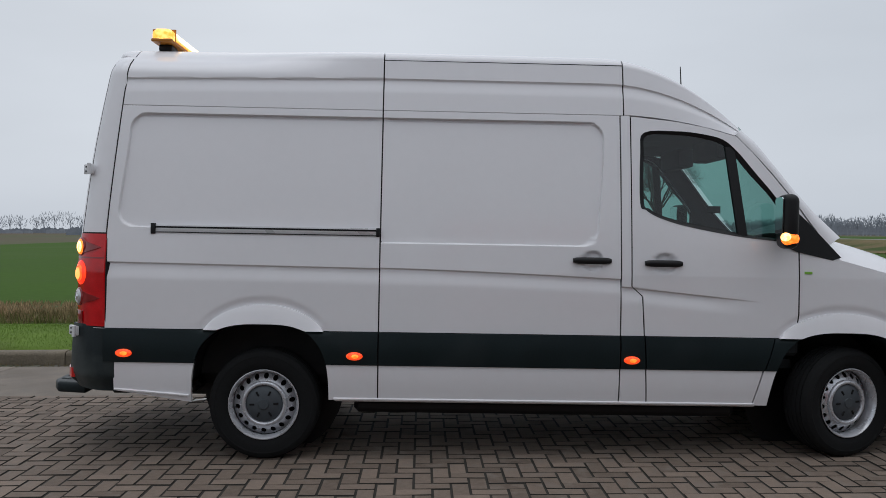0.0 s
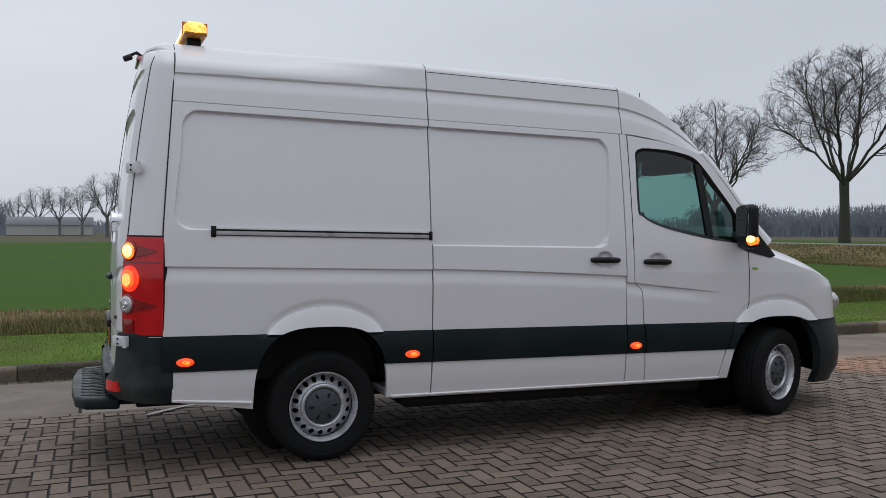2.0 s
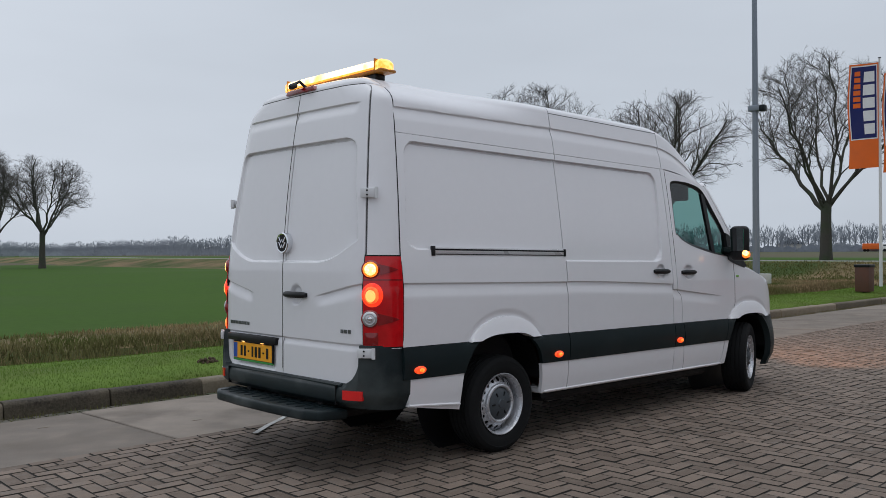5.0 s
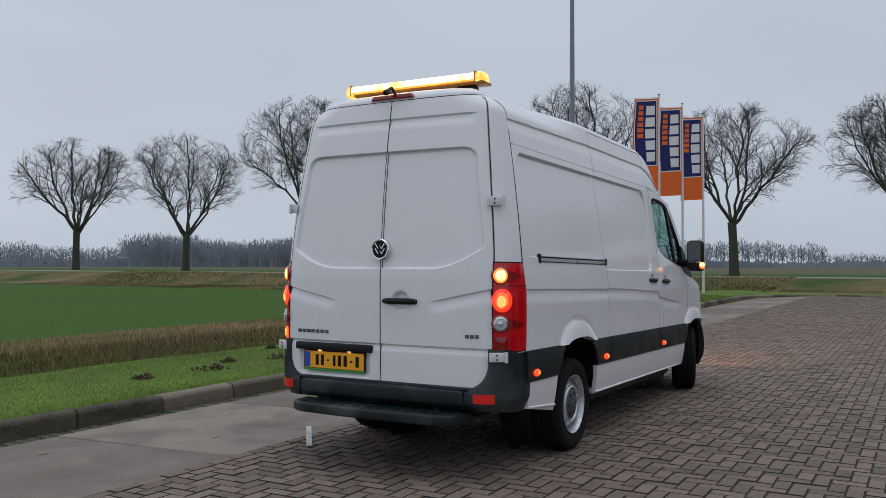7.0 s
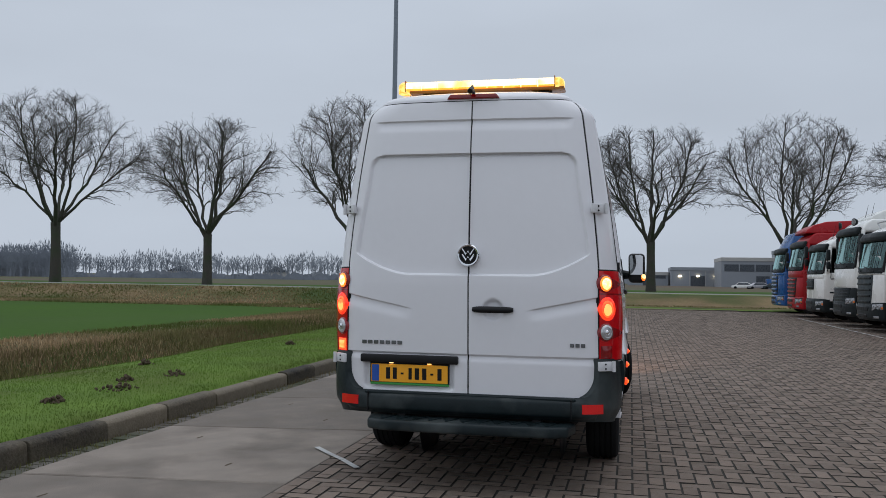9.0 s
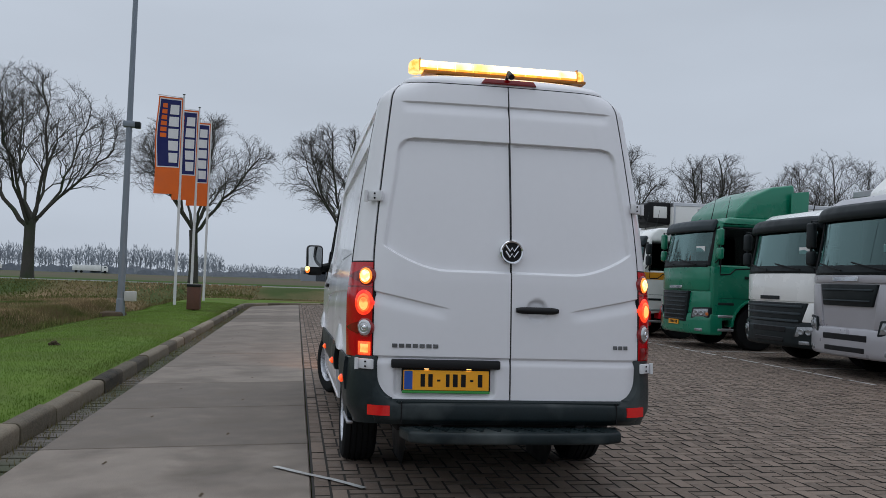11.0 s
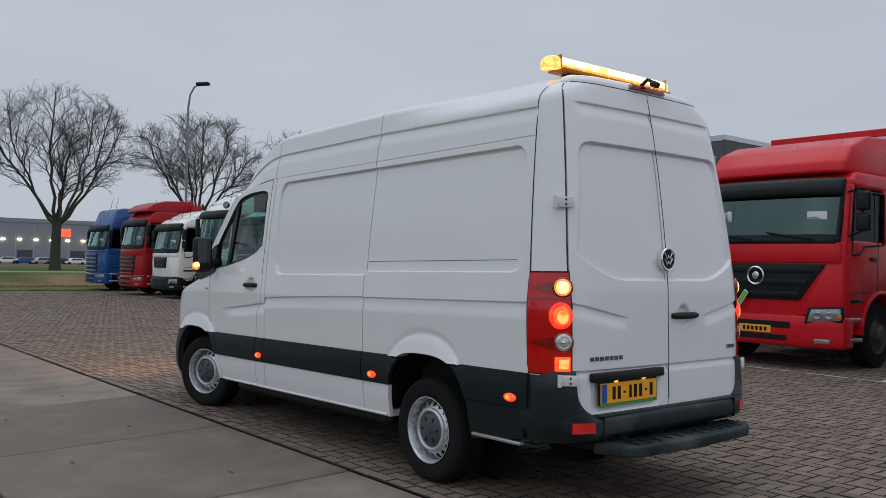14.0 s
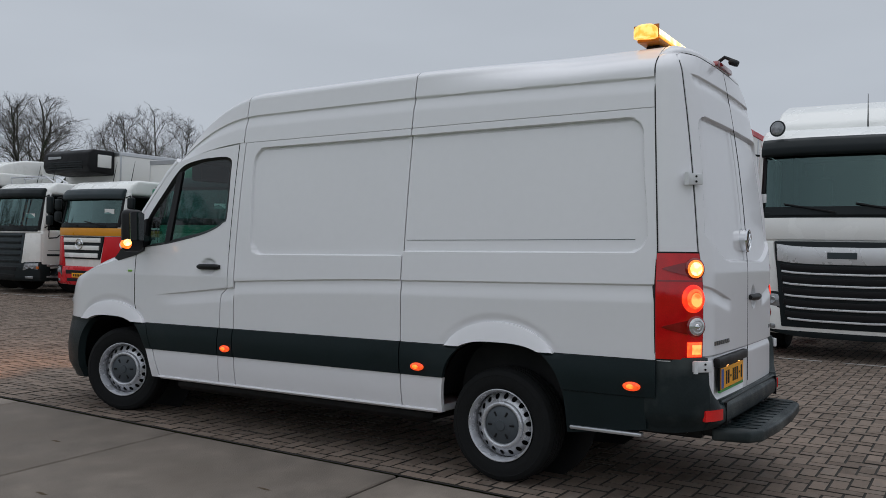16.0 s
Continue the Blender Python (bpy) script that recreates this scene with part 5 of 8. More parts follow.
tube_bm([(3.02, 0.48, 1.40), (3.25, 0.48, 1.25)], 0.04, 8, bm)
settle(part("steering_wheel", bm, M["black"], van))
bm = bmesh.new()
box_bm(2.27, 2.29, -0.74, 0.74, 0.5, 2.4, 0, 1, bm)
settle(part("bulkhead", bm, M["cab_dark"], van, smooth=False))
bm = bmesh.new()
box_bm(2.28, 3.04, -0.775, 0.775, 2.115, 2.145, 0.01, 1, bm)
settle(part("headlining", bm, M["cab_dark"], van))
for sy in (-0.42, 0.42):
    bm = bmesh.new()
    box_bm(2.93, 3.05, sy - 0.26, sy + 0.26, 1.98, 2.12, 0.02, 2, bm)
    settle(part("sun_visor", bm, M["cab_dark"], van))
bm = bmesh.new()
box_bm(3.20, 3.31, 0.30, 0.306, 1.635, 1.69, 0.002, 1, bm)
settle(part("sticker", bm, M["ink"], van, smooth=False))
bm = bmesh.new()
box_bm(2.3, 3.4, -0.80, 0.80, 0.60, 0.66, 0.0, 1, bm)
settle(part("cab_floor", bm, M["cab_dark"], van, smooth=False))

# aerial on the roof
part("aerial", tube_bm([B(2.79, -0.35, 2.36), B(2.775, -0.35, 2.645)], [0.006, 0.003], 6), M["black"], van)
# green badge on the wings
for side in (-1, 1):
    side_block("wing_badge", side, 3.402, 3.452, 1.226, 1.242, 0.0, 0.006, M["bulb_green"], 0.002)


# tail lamps
def lamp_face(side, z0, z1, f0, f1, material, name, parent, off=0.006, label="", n=14, nz=20, dome=0.0):
    """A piece of the rear corner between two fractions of the lamp's sweep, slightly proud."""
    def fn(u, v):
        z = z0 + (z1 - z0) * v
        p0 = math.degrees(math.asin(min(1, (0.848 - (WR(z) - 0.285)) / 0.285)))
        c = max(-1, min(1, 1 - (-0.985 - (XR(z) + 0.012)) / (-0.95 - XR(z) - 0.012)))
        p1 = math.degrees(math.acos(c))
        ff = f0 + (f1 - f0) * u
        phi = p0 + (p1 - p0) * ff
        x, y = corner(z, phi)
        o = off + dome * math.sin(math.pi * u) * math.sin(math.pi * v) + 0.006 * math.sin(math.pi * min(1, max(0, (z - 0.828) / 0.575)))
        a = radians(phi)
        return B(x - o * math.cos(a), side * (y + o * math.sin(a)), z)
    ob = grid_link(name, fn, lin(0, 1, n), lin(0, 1, nz), material, parent, label, flange=lambda p: (p[0] + 0.02, p[1] - side * 0.02, p[2]), sharp=50)
    if side < 0:
        ob.data.flip_normals()
    return ob


def lamp_disc(side, z, f, r, material, name, parent, label="", off=0.016, sq=1.0):
    """A round lens on the rear-facing half of the tail lamp."""
    p0 = math.degrees(math.asin(min(1, (0.848 - (WR(z) - 0.285)) / 0.285)))
    phi = p0 + (80 - p0) * f
    x, y = corner(z, phi)
    a = radians(phi)
    nrm = Vector((-math.cos(a), side * math.sin(a), 0))
    c = Vector((x, side * y, z)) + nrm * off
    bm = lathe_bm([(0, 0.012), (r * 0.3, 0.011), (r * 0.62, 0.008), (r * 0.7, 0.010), (r * 0.92, 0.005), (r, 0.0), (r, -0.03)], 28)
    m = Matrix.Translation(c) @ Vector((0, 1, 0)).rotation_difference(nrm).to_matrix().to_4x4() @ Matrix.Diagonal((1, 1, sq, 1))
    bm.transform(m)
    return settle(part(name, bm, material, parent, label))


def lamp_fin(side, z, h, parent):
    """A dark wedge that tapers from a lens towards the side."""
    def fn(u, v):
        phi = 50 + 27 * u
        zz = z + h * (1 - u) ** 0.8 * (v - 0.5)
        x, y = corner(zz, phi)
        a = radians(phi)
        return B(x - 0.0155 * math.cos(a), side * (y + 0.0155 * math.sin(a)), zz)
    # shade on the fin is put in as a darker red
    ob = grid_link("lamp_fin", fn, lin(0, 1, 10), [0, 0.5, 1], M["red_dark"], parent, flange=lambda p: (p[0] + 0.01, p[1] - side * 0.01, p[2]))
    if side < 0:
        ob.data.flip_normals()


for side in (-1, 1):
    lamp = lamp_face(side, 0.828, 1.402, 0, 1, M["red_lens"], "tail_lamp", van, label="tall red tail lamp with lit brake light")
    lamp_face(side, 0.819, 1.411, -0.03, 1.035, M["ink"], "lamp_gasket", lamp, 0.0005, nz=16)
    lamp_face(side, 1.248, 1.257, 0, 0.98, M["red_dark"], "lens_groove", lamp, 0.008, nz=2)
    for zf in (1.322, 1.005):
        lamp_fin(side, zf - 0.004, 0.075, lamp)
    lamp_disc(side, 1.318, 0.18, 0.060, M["red_dark"], "lens_ring", lamp, off=0.012)
    lamp_disc(side, 1.318, 0.18, 0.052, M["amber_lit"], "indicator_lens", lamp, "lit amber indicator lens")
    lamp_disc(side, 1.318, 0.18, 0.040, M["bulb_hot"], "indicator_core", lamp, off=0.021)
    lamp_disc(side, 1.005, 0.18, 0.058, M["red_dark"], "lens_ring", lamp, off=0.012)
    lamp_disc(side, 1.005, 0.18, 0.049, M["clear_lens"], "reversing_lens", lamp, "clear reversing lens", off=0.018)
    lamp_disc(side, 1.005, 0.18, 0.020, M["chrome"], "lens_bulb", lamp, off=0.022)
    lamp_disc(side, 1.155, 0.24, 0.068, M["brake_lit"], "brake_lens", lamp, "lit red brake lens", off=0.010, sq=1.14)
    lamp_disc(side, 1.155, 0.22, 0.050, M["brake_mid"], "brake_ring", lamp, off=0.017, sq=1.16)
    lamp_disc(side, 1.150, 0.20, 0.034, M["brake_core"], "brake_core", lamp, off=0.023, sq=1.2)
    if side > 0:
        lamp_face(side, 0.840, 0.920, 0.03, 0.36, M["brake_mid"], "fog_lens", lamp, 0.012, "lit rear fog lens", dome=0.006)
        lamp_face(side, 0.855, 0.906, 0.07, 0.27, M["brake_core"], "fog_core", lamp, 0.019, dome=0.004)
    else:
        lamp_face(side, 0.842, 0.918, 0.03, 0.36, M["red_dark"], "fog_lens", lamp, 0.012, "dark red rear fog lens", dome=0.006)

# hinges
for side in (-1, 1):
    for hz, hh in ((1.810, 0.062), (0.790, 0.060)):
        y0 = rear_door_y(hz)
        xa = rear_x(y0, hz)
        bm = box_bm(-0.012, 0.012, -0.055, 0.055, -hh / 2, hh / 2, 0.005, 2)
        hinge = part("hinge", bm, M["zinc"], van, "white painted rear door hinge")
        hm = NOSE @ Matrix.Translation((xa - (0.004 if hz > 1 else 0.012), side * (y0 + (0.036 if hz > 1 else 0.046)), hz)) @ Matrix.Rotation(radians(-side * 42), 4, "Z")
        hinge.data.transform(hm)
        pin = part("hinge_pin", tube_bm([(-0.02, 0.052 * side, -hh / 2 - 0.004), (-0.02, 0.052 * side, hh / 2 + 0.004)], 0.012, 10), M["zinc"], hinge)
        pin.data.transform(hm)
        for bz in (-0.014, 0.014):
            bt = part("bolt", lathe_bm([(0, 0), (0.006, 0), (0.006, 0.004)], 8), M["ink"], hinge)
            bt.data.transform(hm @ Matrix.Translation((-0.013, -0.01 * side, bz)) @ Matrix.Rotation(radians(90), 4, "Z"))

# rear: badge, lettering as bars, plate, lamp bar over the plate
def rear_at(y, z):
    return Vector((rear_x(y, z) + rear_relief(y, z), y, z))


c = Vector((XR(1.493) - 0.004, 0.0, 1.493))
back = Matrix.Rotation(radians(90), 4, "Z")
bm = lathe_bm([(0, 0.004), (0.058, 0.004), (0.060, 0.013), (0.068, 0.015), (0.074, 0.008), (0.074, -0.03)], 40)
bm.transform(Matrix.Translation(c) @ back)
badge = settle(part("round_badge", bm, M["chrome"], van, "round chrome and black badge"))
bm = lathe_bm([(0, 0.0065), (0.056, 0.0065), (0.058, 0.004)], 36)
bm.transform(Matrix.Translation(c) @ back)
settle(part("badge_field", bm, M["ink"], badge))
bm = bmesh.new()
for zz in (0.024, -0.012):
    tube_bm([c + Vector((-0.009, 0.040, zz + 0.018)), c + Vector((-0.009, 0.013, zz - 0.020)), c + Vector((-0.009, 0, zz + 0.002)), c + Vector((-0.009, -0.013, zz - 0.020)), c + Vector((-0.009, -0.040, zz + 0.018))], 0.0062, 6, bm)
settle(part("badge_strokes", bm, M["chrome"], badge))


def bars(name, y0, y1, z0, z1, n, material, label):
    """Unreadable or branded lettering as plain raised bars."""
    bm = bmesh.new()
    w = (y1 - y0) / n
    for i in range(n):
        ya, yb = y0 + w * (i + 0.12), y0 + w * (i + 0.88)
        x = rear_at((ya + yb) / 2, (z0 + z1) / 2).x
        box_bm(x - 0.005, x + 0.002, ya, yb, z0 + 0.004, z1 - 0.004, 0.001, 1, bm)
    return settle(part(name, bm, material, van, label, smooth=False))


bars("chrome_lettering", 0.445, 0.735, 0.888, 0.920, 7, M["lettering"], "chrome model lettering shown as bars")
bars("chrome_lettering", -0.765, -0.660, 0.902, 0.934, 3, M["lettering"], "small chrome lettering shown as bars")
bm = box_bm(-1.264, -1.225, 0.065, 0.735, 0.770, 0.824, 0.010, 2)
settle(part("plate_lamp_bar", bm, M["black"], van, "black grip strip above the number plate"))
px = XR(0.7) + 0.006
plate = settle(part("number_plate", box_bm(px - 0.012, px + 0.004, 0.135, 0.660, 0.640, 0.760, 0.003, 1), M["plate"], van, "yellow number plate with plain dark bars"))
settle(part("plate_frame", box_bm(px - 0.009, px + 0.006, 0.128, 0.667, 0.622, 0.640, 0.003, 1), M["plate_green"], plate, "green lower holder edge"))
settle(part("plate_edge", box_bm(px - 0.008, px + 0.006, 0.125, 0.670, 0.632, 0.770, 0.004, 1), M["ink"], plate))
settle(part("plate_band", box_bm(px - 0.0135, px, 0.605, 0.655, 0.645, 0.755, 0.001, 1), M["plate_blue"], plate, "blue strip"))
for i, (a, b) in enumerate(((0.525, 0.560), (0.478, 0.513), (0.375, 0.405), (0.325, 0.362), (0.275, 0.312), (0.172, 0.208))):
    settle(part("plate_bar", box_bm(px - 0.0145, px - 0.008, a + 0.004, b - 0.004, 0.662, 0.738, 0.001, 1), M["ink"], plate, smooth=False))
for a in (0.435, 0.232):
    settle(part("plate_bar", box_bm(px - 0.0145, px - 0.008, a, a + 0.02, 0.694, 0.706, 0.001, 1), M["ink"], plate, smooth=False))

# number plate lamps under the bar
for yl in (0.26, 0.52):
    settle(part("plate_lamp", box_bm(px - 0.016, px - 0.002, yl - 0.014, yl + 0.014, 0.766, 0.7695, 0.001, 1), M["bulb_hot"], van, "small lit number plate lamp"))

# rear bumper: wraps the corners under the lamps, with a step below
def bump_plan(t, out):
    """t -1..1 across the back, beyond that along the sides."""
    a = abs(t)
    sg = 1 if t > 0 else -1
    if a < 0.62:
        return -1.285 - out + 0.015 * (a / 0.62) ** 2, sg * a * 1.12
    if a < 1.0:
        k = (a - 0.62) / 0.38 * math.pi / 2
        return -1.27 - out + (0.30 + out) * (1 - math.cos(k)), sg * (0.694 + (0.280 + out) * math.sin(k))
    return -0.97 + (a - 1.0) * 0.5, sg * (0.974 + out)


def bump_fn(u, v):
    t = -1.10 + 2.20 * u
    a = abs(t)
    yb = abs(bump_plan(t, 0.0)[1])
    top = 0.585 if yb < 0.722 else 0.742 - 0.157 * math.sqrt(max(0.0, 1 - min(1.0, (yb - 0.722) / 0.116) ** 2)) + 0.094 * step(0.834, 0.842, yb)
    low = 0.435 - 0.015 * step(0.7, 1.0, a)
    z = low + (top - low) * v
    out = 0.012 * math.sin(math.pi * min(1, v)) - 0.035 * step(0.25, 0.0, v) - 0.03 * step(0.78, 1.0, v) * (1 if a < 0.66 else 0.0)
    x, y = bump_plan(t, out)
    return B(x, y, z)


bus = sorted(set(lin(0, 1, 150) + [0.5 + k * 0.0005 * i for k in (-1, 1) for i in range(620, 790, 3)] + [0.5 + k * (0.5 + 0.0008 * i - 0.0) * 1.0 for k in (-0.31, 0.31) for i in range(0, 90, 3)]))
for k in (-1, 1):
    bm = bmesh.new()
    xj, yj = bump_plan(k * 0.60, 0.012)
    box_bm(xj - 0.004, xj + 0.02, yj - 0.003, yj + 0.003, 0.45, 0.575, 0, 1, bm)
    settle(part("bumper_joint", bm, M["ink"], van, smooth=False))
grid_link("rear_bumper", bump_fn, bus, lin(0, 1, 22), M["bumper"], van, "scuffed dark grey plastic rear bumper", flange=lambda p: (p[0] + 0.05, p[1] * 0.94, p[2]), sharp=60).data.flip_normals()
bm = bmesh.new()
box_bm(-1.27, -1.15, -0.70, 0.70, 0.50, 0.585, 0.01, 1, bm)
settle(part("bumper_ledge", bm, M["trim"], van))
# step plate under the bumper with ribs
bm = bmesh.new()
outl = [(-1.20, -0.70), (-1.20, 0.68), (-1.40, 0.64), (-1.455, 0.54), (-1.478, 0.20), (-1.478, -0.20), (-1.455, -0.56), (-1.40, -0.66)]
prism_bm(outl, 0.352, 0.422, "z", 0.018, bm, 3)
stp = settle(part("rear_step", bm, M["bumper"], van, "dark ribbed plastic rear step"))
bm = bmesh.new()
for i in range(22):
    y = -0.56 + i * 0.0533
    s = 0.03 if i % 2 else -0.03
    prism_bm([(-1.24, y - 0.008 + s), (-1.24, y + 0.008 + s), (-1.42, y + 0.008 - s), (-1.42, y - 0.008 - s)], 0.420, 0.4255, "z", 0, bm)
settle(part("step_ribs", bm, M["trim"], stp, smooth=False))
for sy in (-0.45, 0.45):
    settle(part("step_bracket", box_bm(-1.25, -0.95, sy - 0.03, sy + 0.03, 0.34, 0.44, 0.008, 1), M["black"], stp))
# reflectors low on the bumper
for side in (-1, 1):
    def refl(u, v, side=side):
        t = side * (0.66 + 0.115 * u)
        x, y = bump_plan(t, 0.018)
        z = 0.490 + 0.060 * v
        return B(x, y, z)
    ob = grid_link("reflector", refl, lin(0, 1, 10), lin(0, 1, 4), M["reflector"], van, "red rear reflector", flange=lambda p: (p[0] + 0.02, p[1] * 0.99, p[2]))
    if side < 0:
        ob.data.flip_normals()
# silver strip under the left rear skirt
settle(part("skirt_strip", box_bm(-0.90, -0.47, 0.93, 0.975, 0.385, 0.408, 0.008, 2), M["alu"], van, "dented metal strip under the skirt"))

# third brake lamp and reversing camera on the rear roof edge
bm = prism_bm([(-0.19, 2.572), (0.18, 2.572), (0.155, 2.606), (-0.165, 2.606)], -1.105, -1.02, "x", 0.010)
settle(part("high_brake_lamp", bm, M["red_dark"], van, "dark red high brake lamp"))
bm = tube_bm([(-1.03, 0.0, 2.61), (-1.10, 0.0, 2.655), (-1.145, 0.0, 2.63)], 0.012, 8)
cam_arm = settle(part("camera_arm", bm, M["black"], van, "small black reversing camera on an arm"))
bm = lathe_bm([(0, 0.03), (0.018, 0.03), (0.021, 0.015), (0.021, -0.02), (0.014, -0.03), (0, -0.03)], 16)
bm.transform(Matrix.Translation((-1.155, 0.0, 2.615)) @ Matrix.Rotation(radians(90), 4, "Z") @ Matrix.Rotation(radians(-25), 4, "X"))
settle(part("camera_body", bm, M["black"], cam_arm))

# amber warning beacon bar across the roof
# base and collars carry the lens glow in their colour
beacon = settle(part("beacon_base", box_bm(-0.845, -0.705, -0.607, 0.513, 2.682, 2.704, 0.008, 2), M["beacon_foot"], van, "long amber warning beacon bar, lit"))
for sy in (-0.447, 0.353):
    settle(part("beacon_foot", box_bm(-0.82, -0.73, sy - 0.07, sy + 0.07, 2.635, 2.681, 0.01, 2), M["black"], beacon))
def beacon_lens(y0, y1, material, name, label, low, high, wide):
    """A rounded length of lens along the bar."""
    prof = [(-wide, low)] + [(-wide * math.cos(a) ** 0.6 if a < math.pi / 2 else wide * abs(math.cos(a)) ** 0.6, low + 0.012 + (high - low - 0.012) * math.sin(a) ** 0.7) for a in lin(0.0, math.pi, 13)] + [(wide, low)]
    bm = prism_bm([(-0.775 + a, b) for a, b in prof], y0, y1, "y")
    return settle(part(name, bm, material, beacon, label, sharp=50))


for i in range(9):
    y0 = -0.542 + i * 0.1205
    beacon_lens(y0 + 0.0015, y0 + 0.119, M["beacon_lit"], "beacon_lens", "lit amber lens", 2.718, 2.772, 0.072)
    beacon_lens(y0 + 0.003, y0 + 0.1175, M["beacon_low"], "lens_skirt", "amber lower lens", 2.702, 2.719, 0.074)
for k, y0 in ((-1, -0.544), (1, 0.545)):
    def endcap(u, v, k=k, y0=y0):
        a = math.pi * u
        r = 1 - 0.35 * max(0, v - 0.6) ** 2 / 0.16
        return B(-0.775 - 0.072 * r * math.cos(a), y0 + k * 0.062 * r * math.sin(a) ** 0.6, 2.696 + 0.076 * v)
    o = grid_link("beacon_end", endcap, lin(0, 1, 16), [0, 0.1, 0.5, 0.7, 0.85, 1], M["beacon_hot"], beacon, "rounded lit end lens", flange=lambda p, y0=y0: (-0.775 + (p[0] + 0.775) * 0.2, y0, p[2]))
    settle(part("beacon_collar", box_bm(-0.853, -0.697, y0 - k * 0.004 - 0.003, y0 - k * 0.004 + 0.003, 2.696, 2.776, 0.001, 1), M["beacon_foot"], beacon))


# wheels
def wheel(x, y, side, steer):
    """Steel wheel with round holes, dark hub cap and a ribbed tyre; outer face along the local +y."""
    w = empty("wheel")
    w.parent = van
    R, wd = 0.348, 0.115
    prof = [(0.218, -wd + 0.015), (0.25, -wd), (0.31, -wd - 0.004), (0.335, -wd + 0.012), (R - 0.004, -wd + 0.03)]
    for g0 in (-0.062, -0.022, 0.018, 0.058):
        prof += [(R, g0 - 0.014), (R, g0), (R - 0.009, g0 + 0.002), (R - 0.009, g0 + 0.009), (R, g0 + 0.011)]
    prof += [(R - 0.004, wd - 0.03), (0.335, wd - 0.012), (0.318, wd - 0.001), (0.305, wd + 0.003), (0.302, wd + 0.001), (0.27, wd + 0.002), (0.25, wd - 0.002), (0.226, wd - 0.012), (0.218, wd - 0.025)]
    tyre = part("tyre", lathe_bm(prof, 72), M["tyre"], w, "black road tyre", sharp=28)
    # rim: rolled edge and barrel
    part("rim", lathe_bm([(0.216, -0.08), (0.205, wd - 0.07), (0.206, wd - 0.035), (0.212, wd - 0.02), (0.219, wd - 0.012), (0.222, wd - 0.005), (0.217, wd - 0.004), (0.211, wd - 0.012), (0.203, wd - 0.03), (0.199, wd - 0.05)], 64), M["rim"], w, "silver steel rim")
    # disc with a ring of holes
    bm = bmesh.new()
    nh = 18
    r0, r1 = 0.146, 0.200
    rc, hr, ht = 0.173, 0.0172, 0.0158

    def dish(r):
        return wd - 0.040 - 0.046 * max(0.0, (r - 0.146) / 0.054) ** 1.3
    for k in range(nh):
        a0, am = 2 * math.pi * k / nh, 2 * math.pi * (k + 0.5) / nh
        half = math.pi / nh
        outer, innr = [], []
        m = 16
        for i in range(m):
            t = 2 * math.pi * i / m
            cx, cy = math.cos(t), math.sin(t)
            q = max(abs(cx), abs(cy))
            rr = (r0 + r1) / 2 + (r1 - r0) / 2 * cx / q
            aa = am + half * cy / q
            outer.append(bm.verts.new((rr * math.cos(aa), dish(rr), rr * math.sin(aa))))
            rr, aa = rc + hr * cx, am + ht / rc * cy
            innr.append(bm.verts.new((rr * math.cos(aa), dish(rr) - 0.002, rr * math.sin(aa))))
        deep = [bm.verts.new(v.co + Vector((0, -0.006, 0))) for v in innr]
        for i in range(m):
            j = (i + 1) % m
            bm.faces.new((outer[i], outer[j], innr[j], innr[i]))
            bm.faces.new((innr[i], innr[j], deep[j], deep[i]))
    bmesh.ops.remove_doubles(bm, verts=bm.verts[:], dist=0.0008)
    lathe_bm([(0.1462, dish(0.146)), (0.1455, wd - 0.034), (0.142, wd - 0.026), (0.135, wd - 0.020), (0.126, wd - 0.019), (0.119, wd - 0.025), (0.116, wd - 0.036), (0.1145, wd - 0.05)], 56, bm)
    part("wheel_disc", bm, M["rim"], w, "silver wheel disc with round holes", sharp=50)
    part("brake_drum", lathe_bm([(0, wd - 0.13), (0.19, wd - 0.13), (0.19, -0.05)], 32), M["ink"], w)
    cap = part("hub_cap", lathe_bm([(0, wd - 0.006), (0.03, wd - 0.007), (0.034, wd - 0.014), (0.06, wd - 0.018), (0.105, wd - 0.027), (0.1145, wd - 0.036), (0.1145, wd - 0.055)], 40), M["cap"], w, "dark grey hub cap")
    for k in range(6):
        a = 2 * math.pi * (k + 0.25) / 6
        r = 0.075
        one = box_bm(-0.016, 0.016, -0.004, 0.004, -0.006, 0.006, 0.002, 1)
        one.transform(Matrix.Translation((r * math.cos(a), wd - 0.020, r * math.sin(a))) @ Matrix.Rotation(-a, 4, "Y"))
        part("cap_slot", one, M["ink"], w, smooth=False)
    w.matrix_local = pose(x, y, 0.346, 0, 0, steer) @ (Matrix.Rotation(math.pi, 4, "Z") if side < 0 else Matrix.Identity(4)) @ Matrix.Rotation(radians(17), 4, "Y")
    return w


wheel(0.0, -0.835, -1, 0)
wheel(0.0, 0.835, 1, 0)
wheel(3.69, -0.855, -1, 17)
wheel(3.63, 0.825, 1, 19)

# ---------------------------------------------------------------- trucks
# local frame: front face at y = 0 looking along +y, x across, z up
M["t_blue"] = mat("blue_truck_paint", (0.008, 0.085, 0.28), 0.25, vary=0.06, scale=2, coat=0.3)
M["t_red"] = mat("red_truck_paint", (0.60, 0.010, 0.018), 0.30, vary=0.08, scale=2, spec=0.3)
M["t_maroon"] = mat("dark_red_truck_paint", (0.36, 0.010, 0.016), 0.3, vary=0.08, scale=2, spec=0.3)
M["t_white"] = mat("white_truck_paint", (0.85, 0.85, 0.82), 0.25, vary=0.05, scale=2, coat=0.2)
M["t_silver"] = mat("silver_truck_paint", (0.40, 0.39, 0.41), 0.34, metal=0.15, vary=0.08, scale=2, coat=0.2)
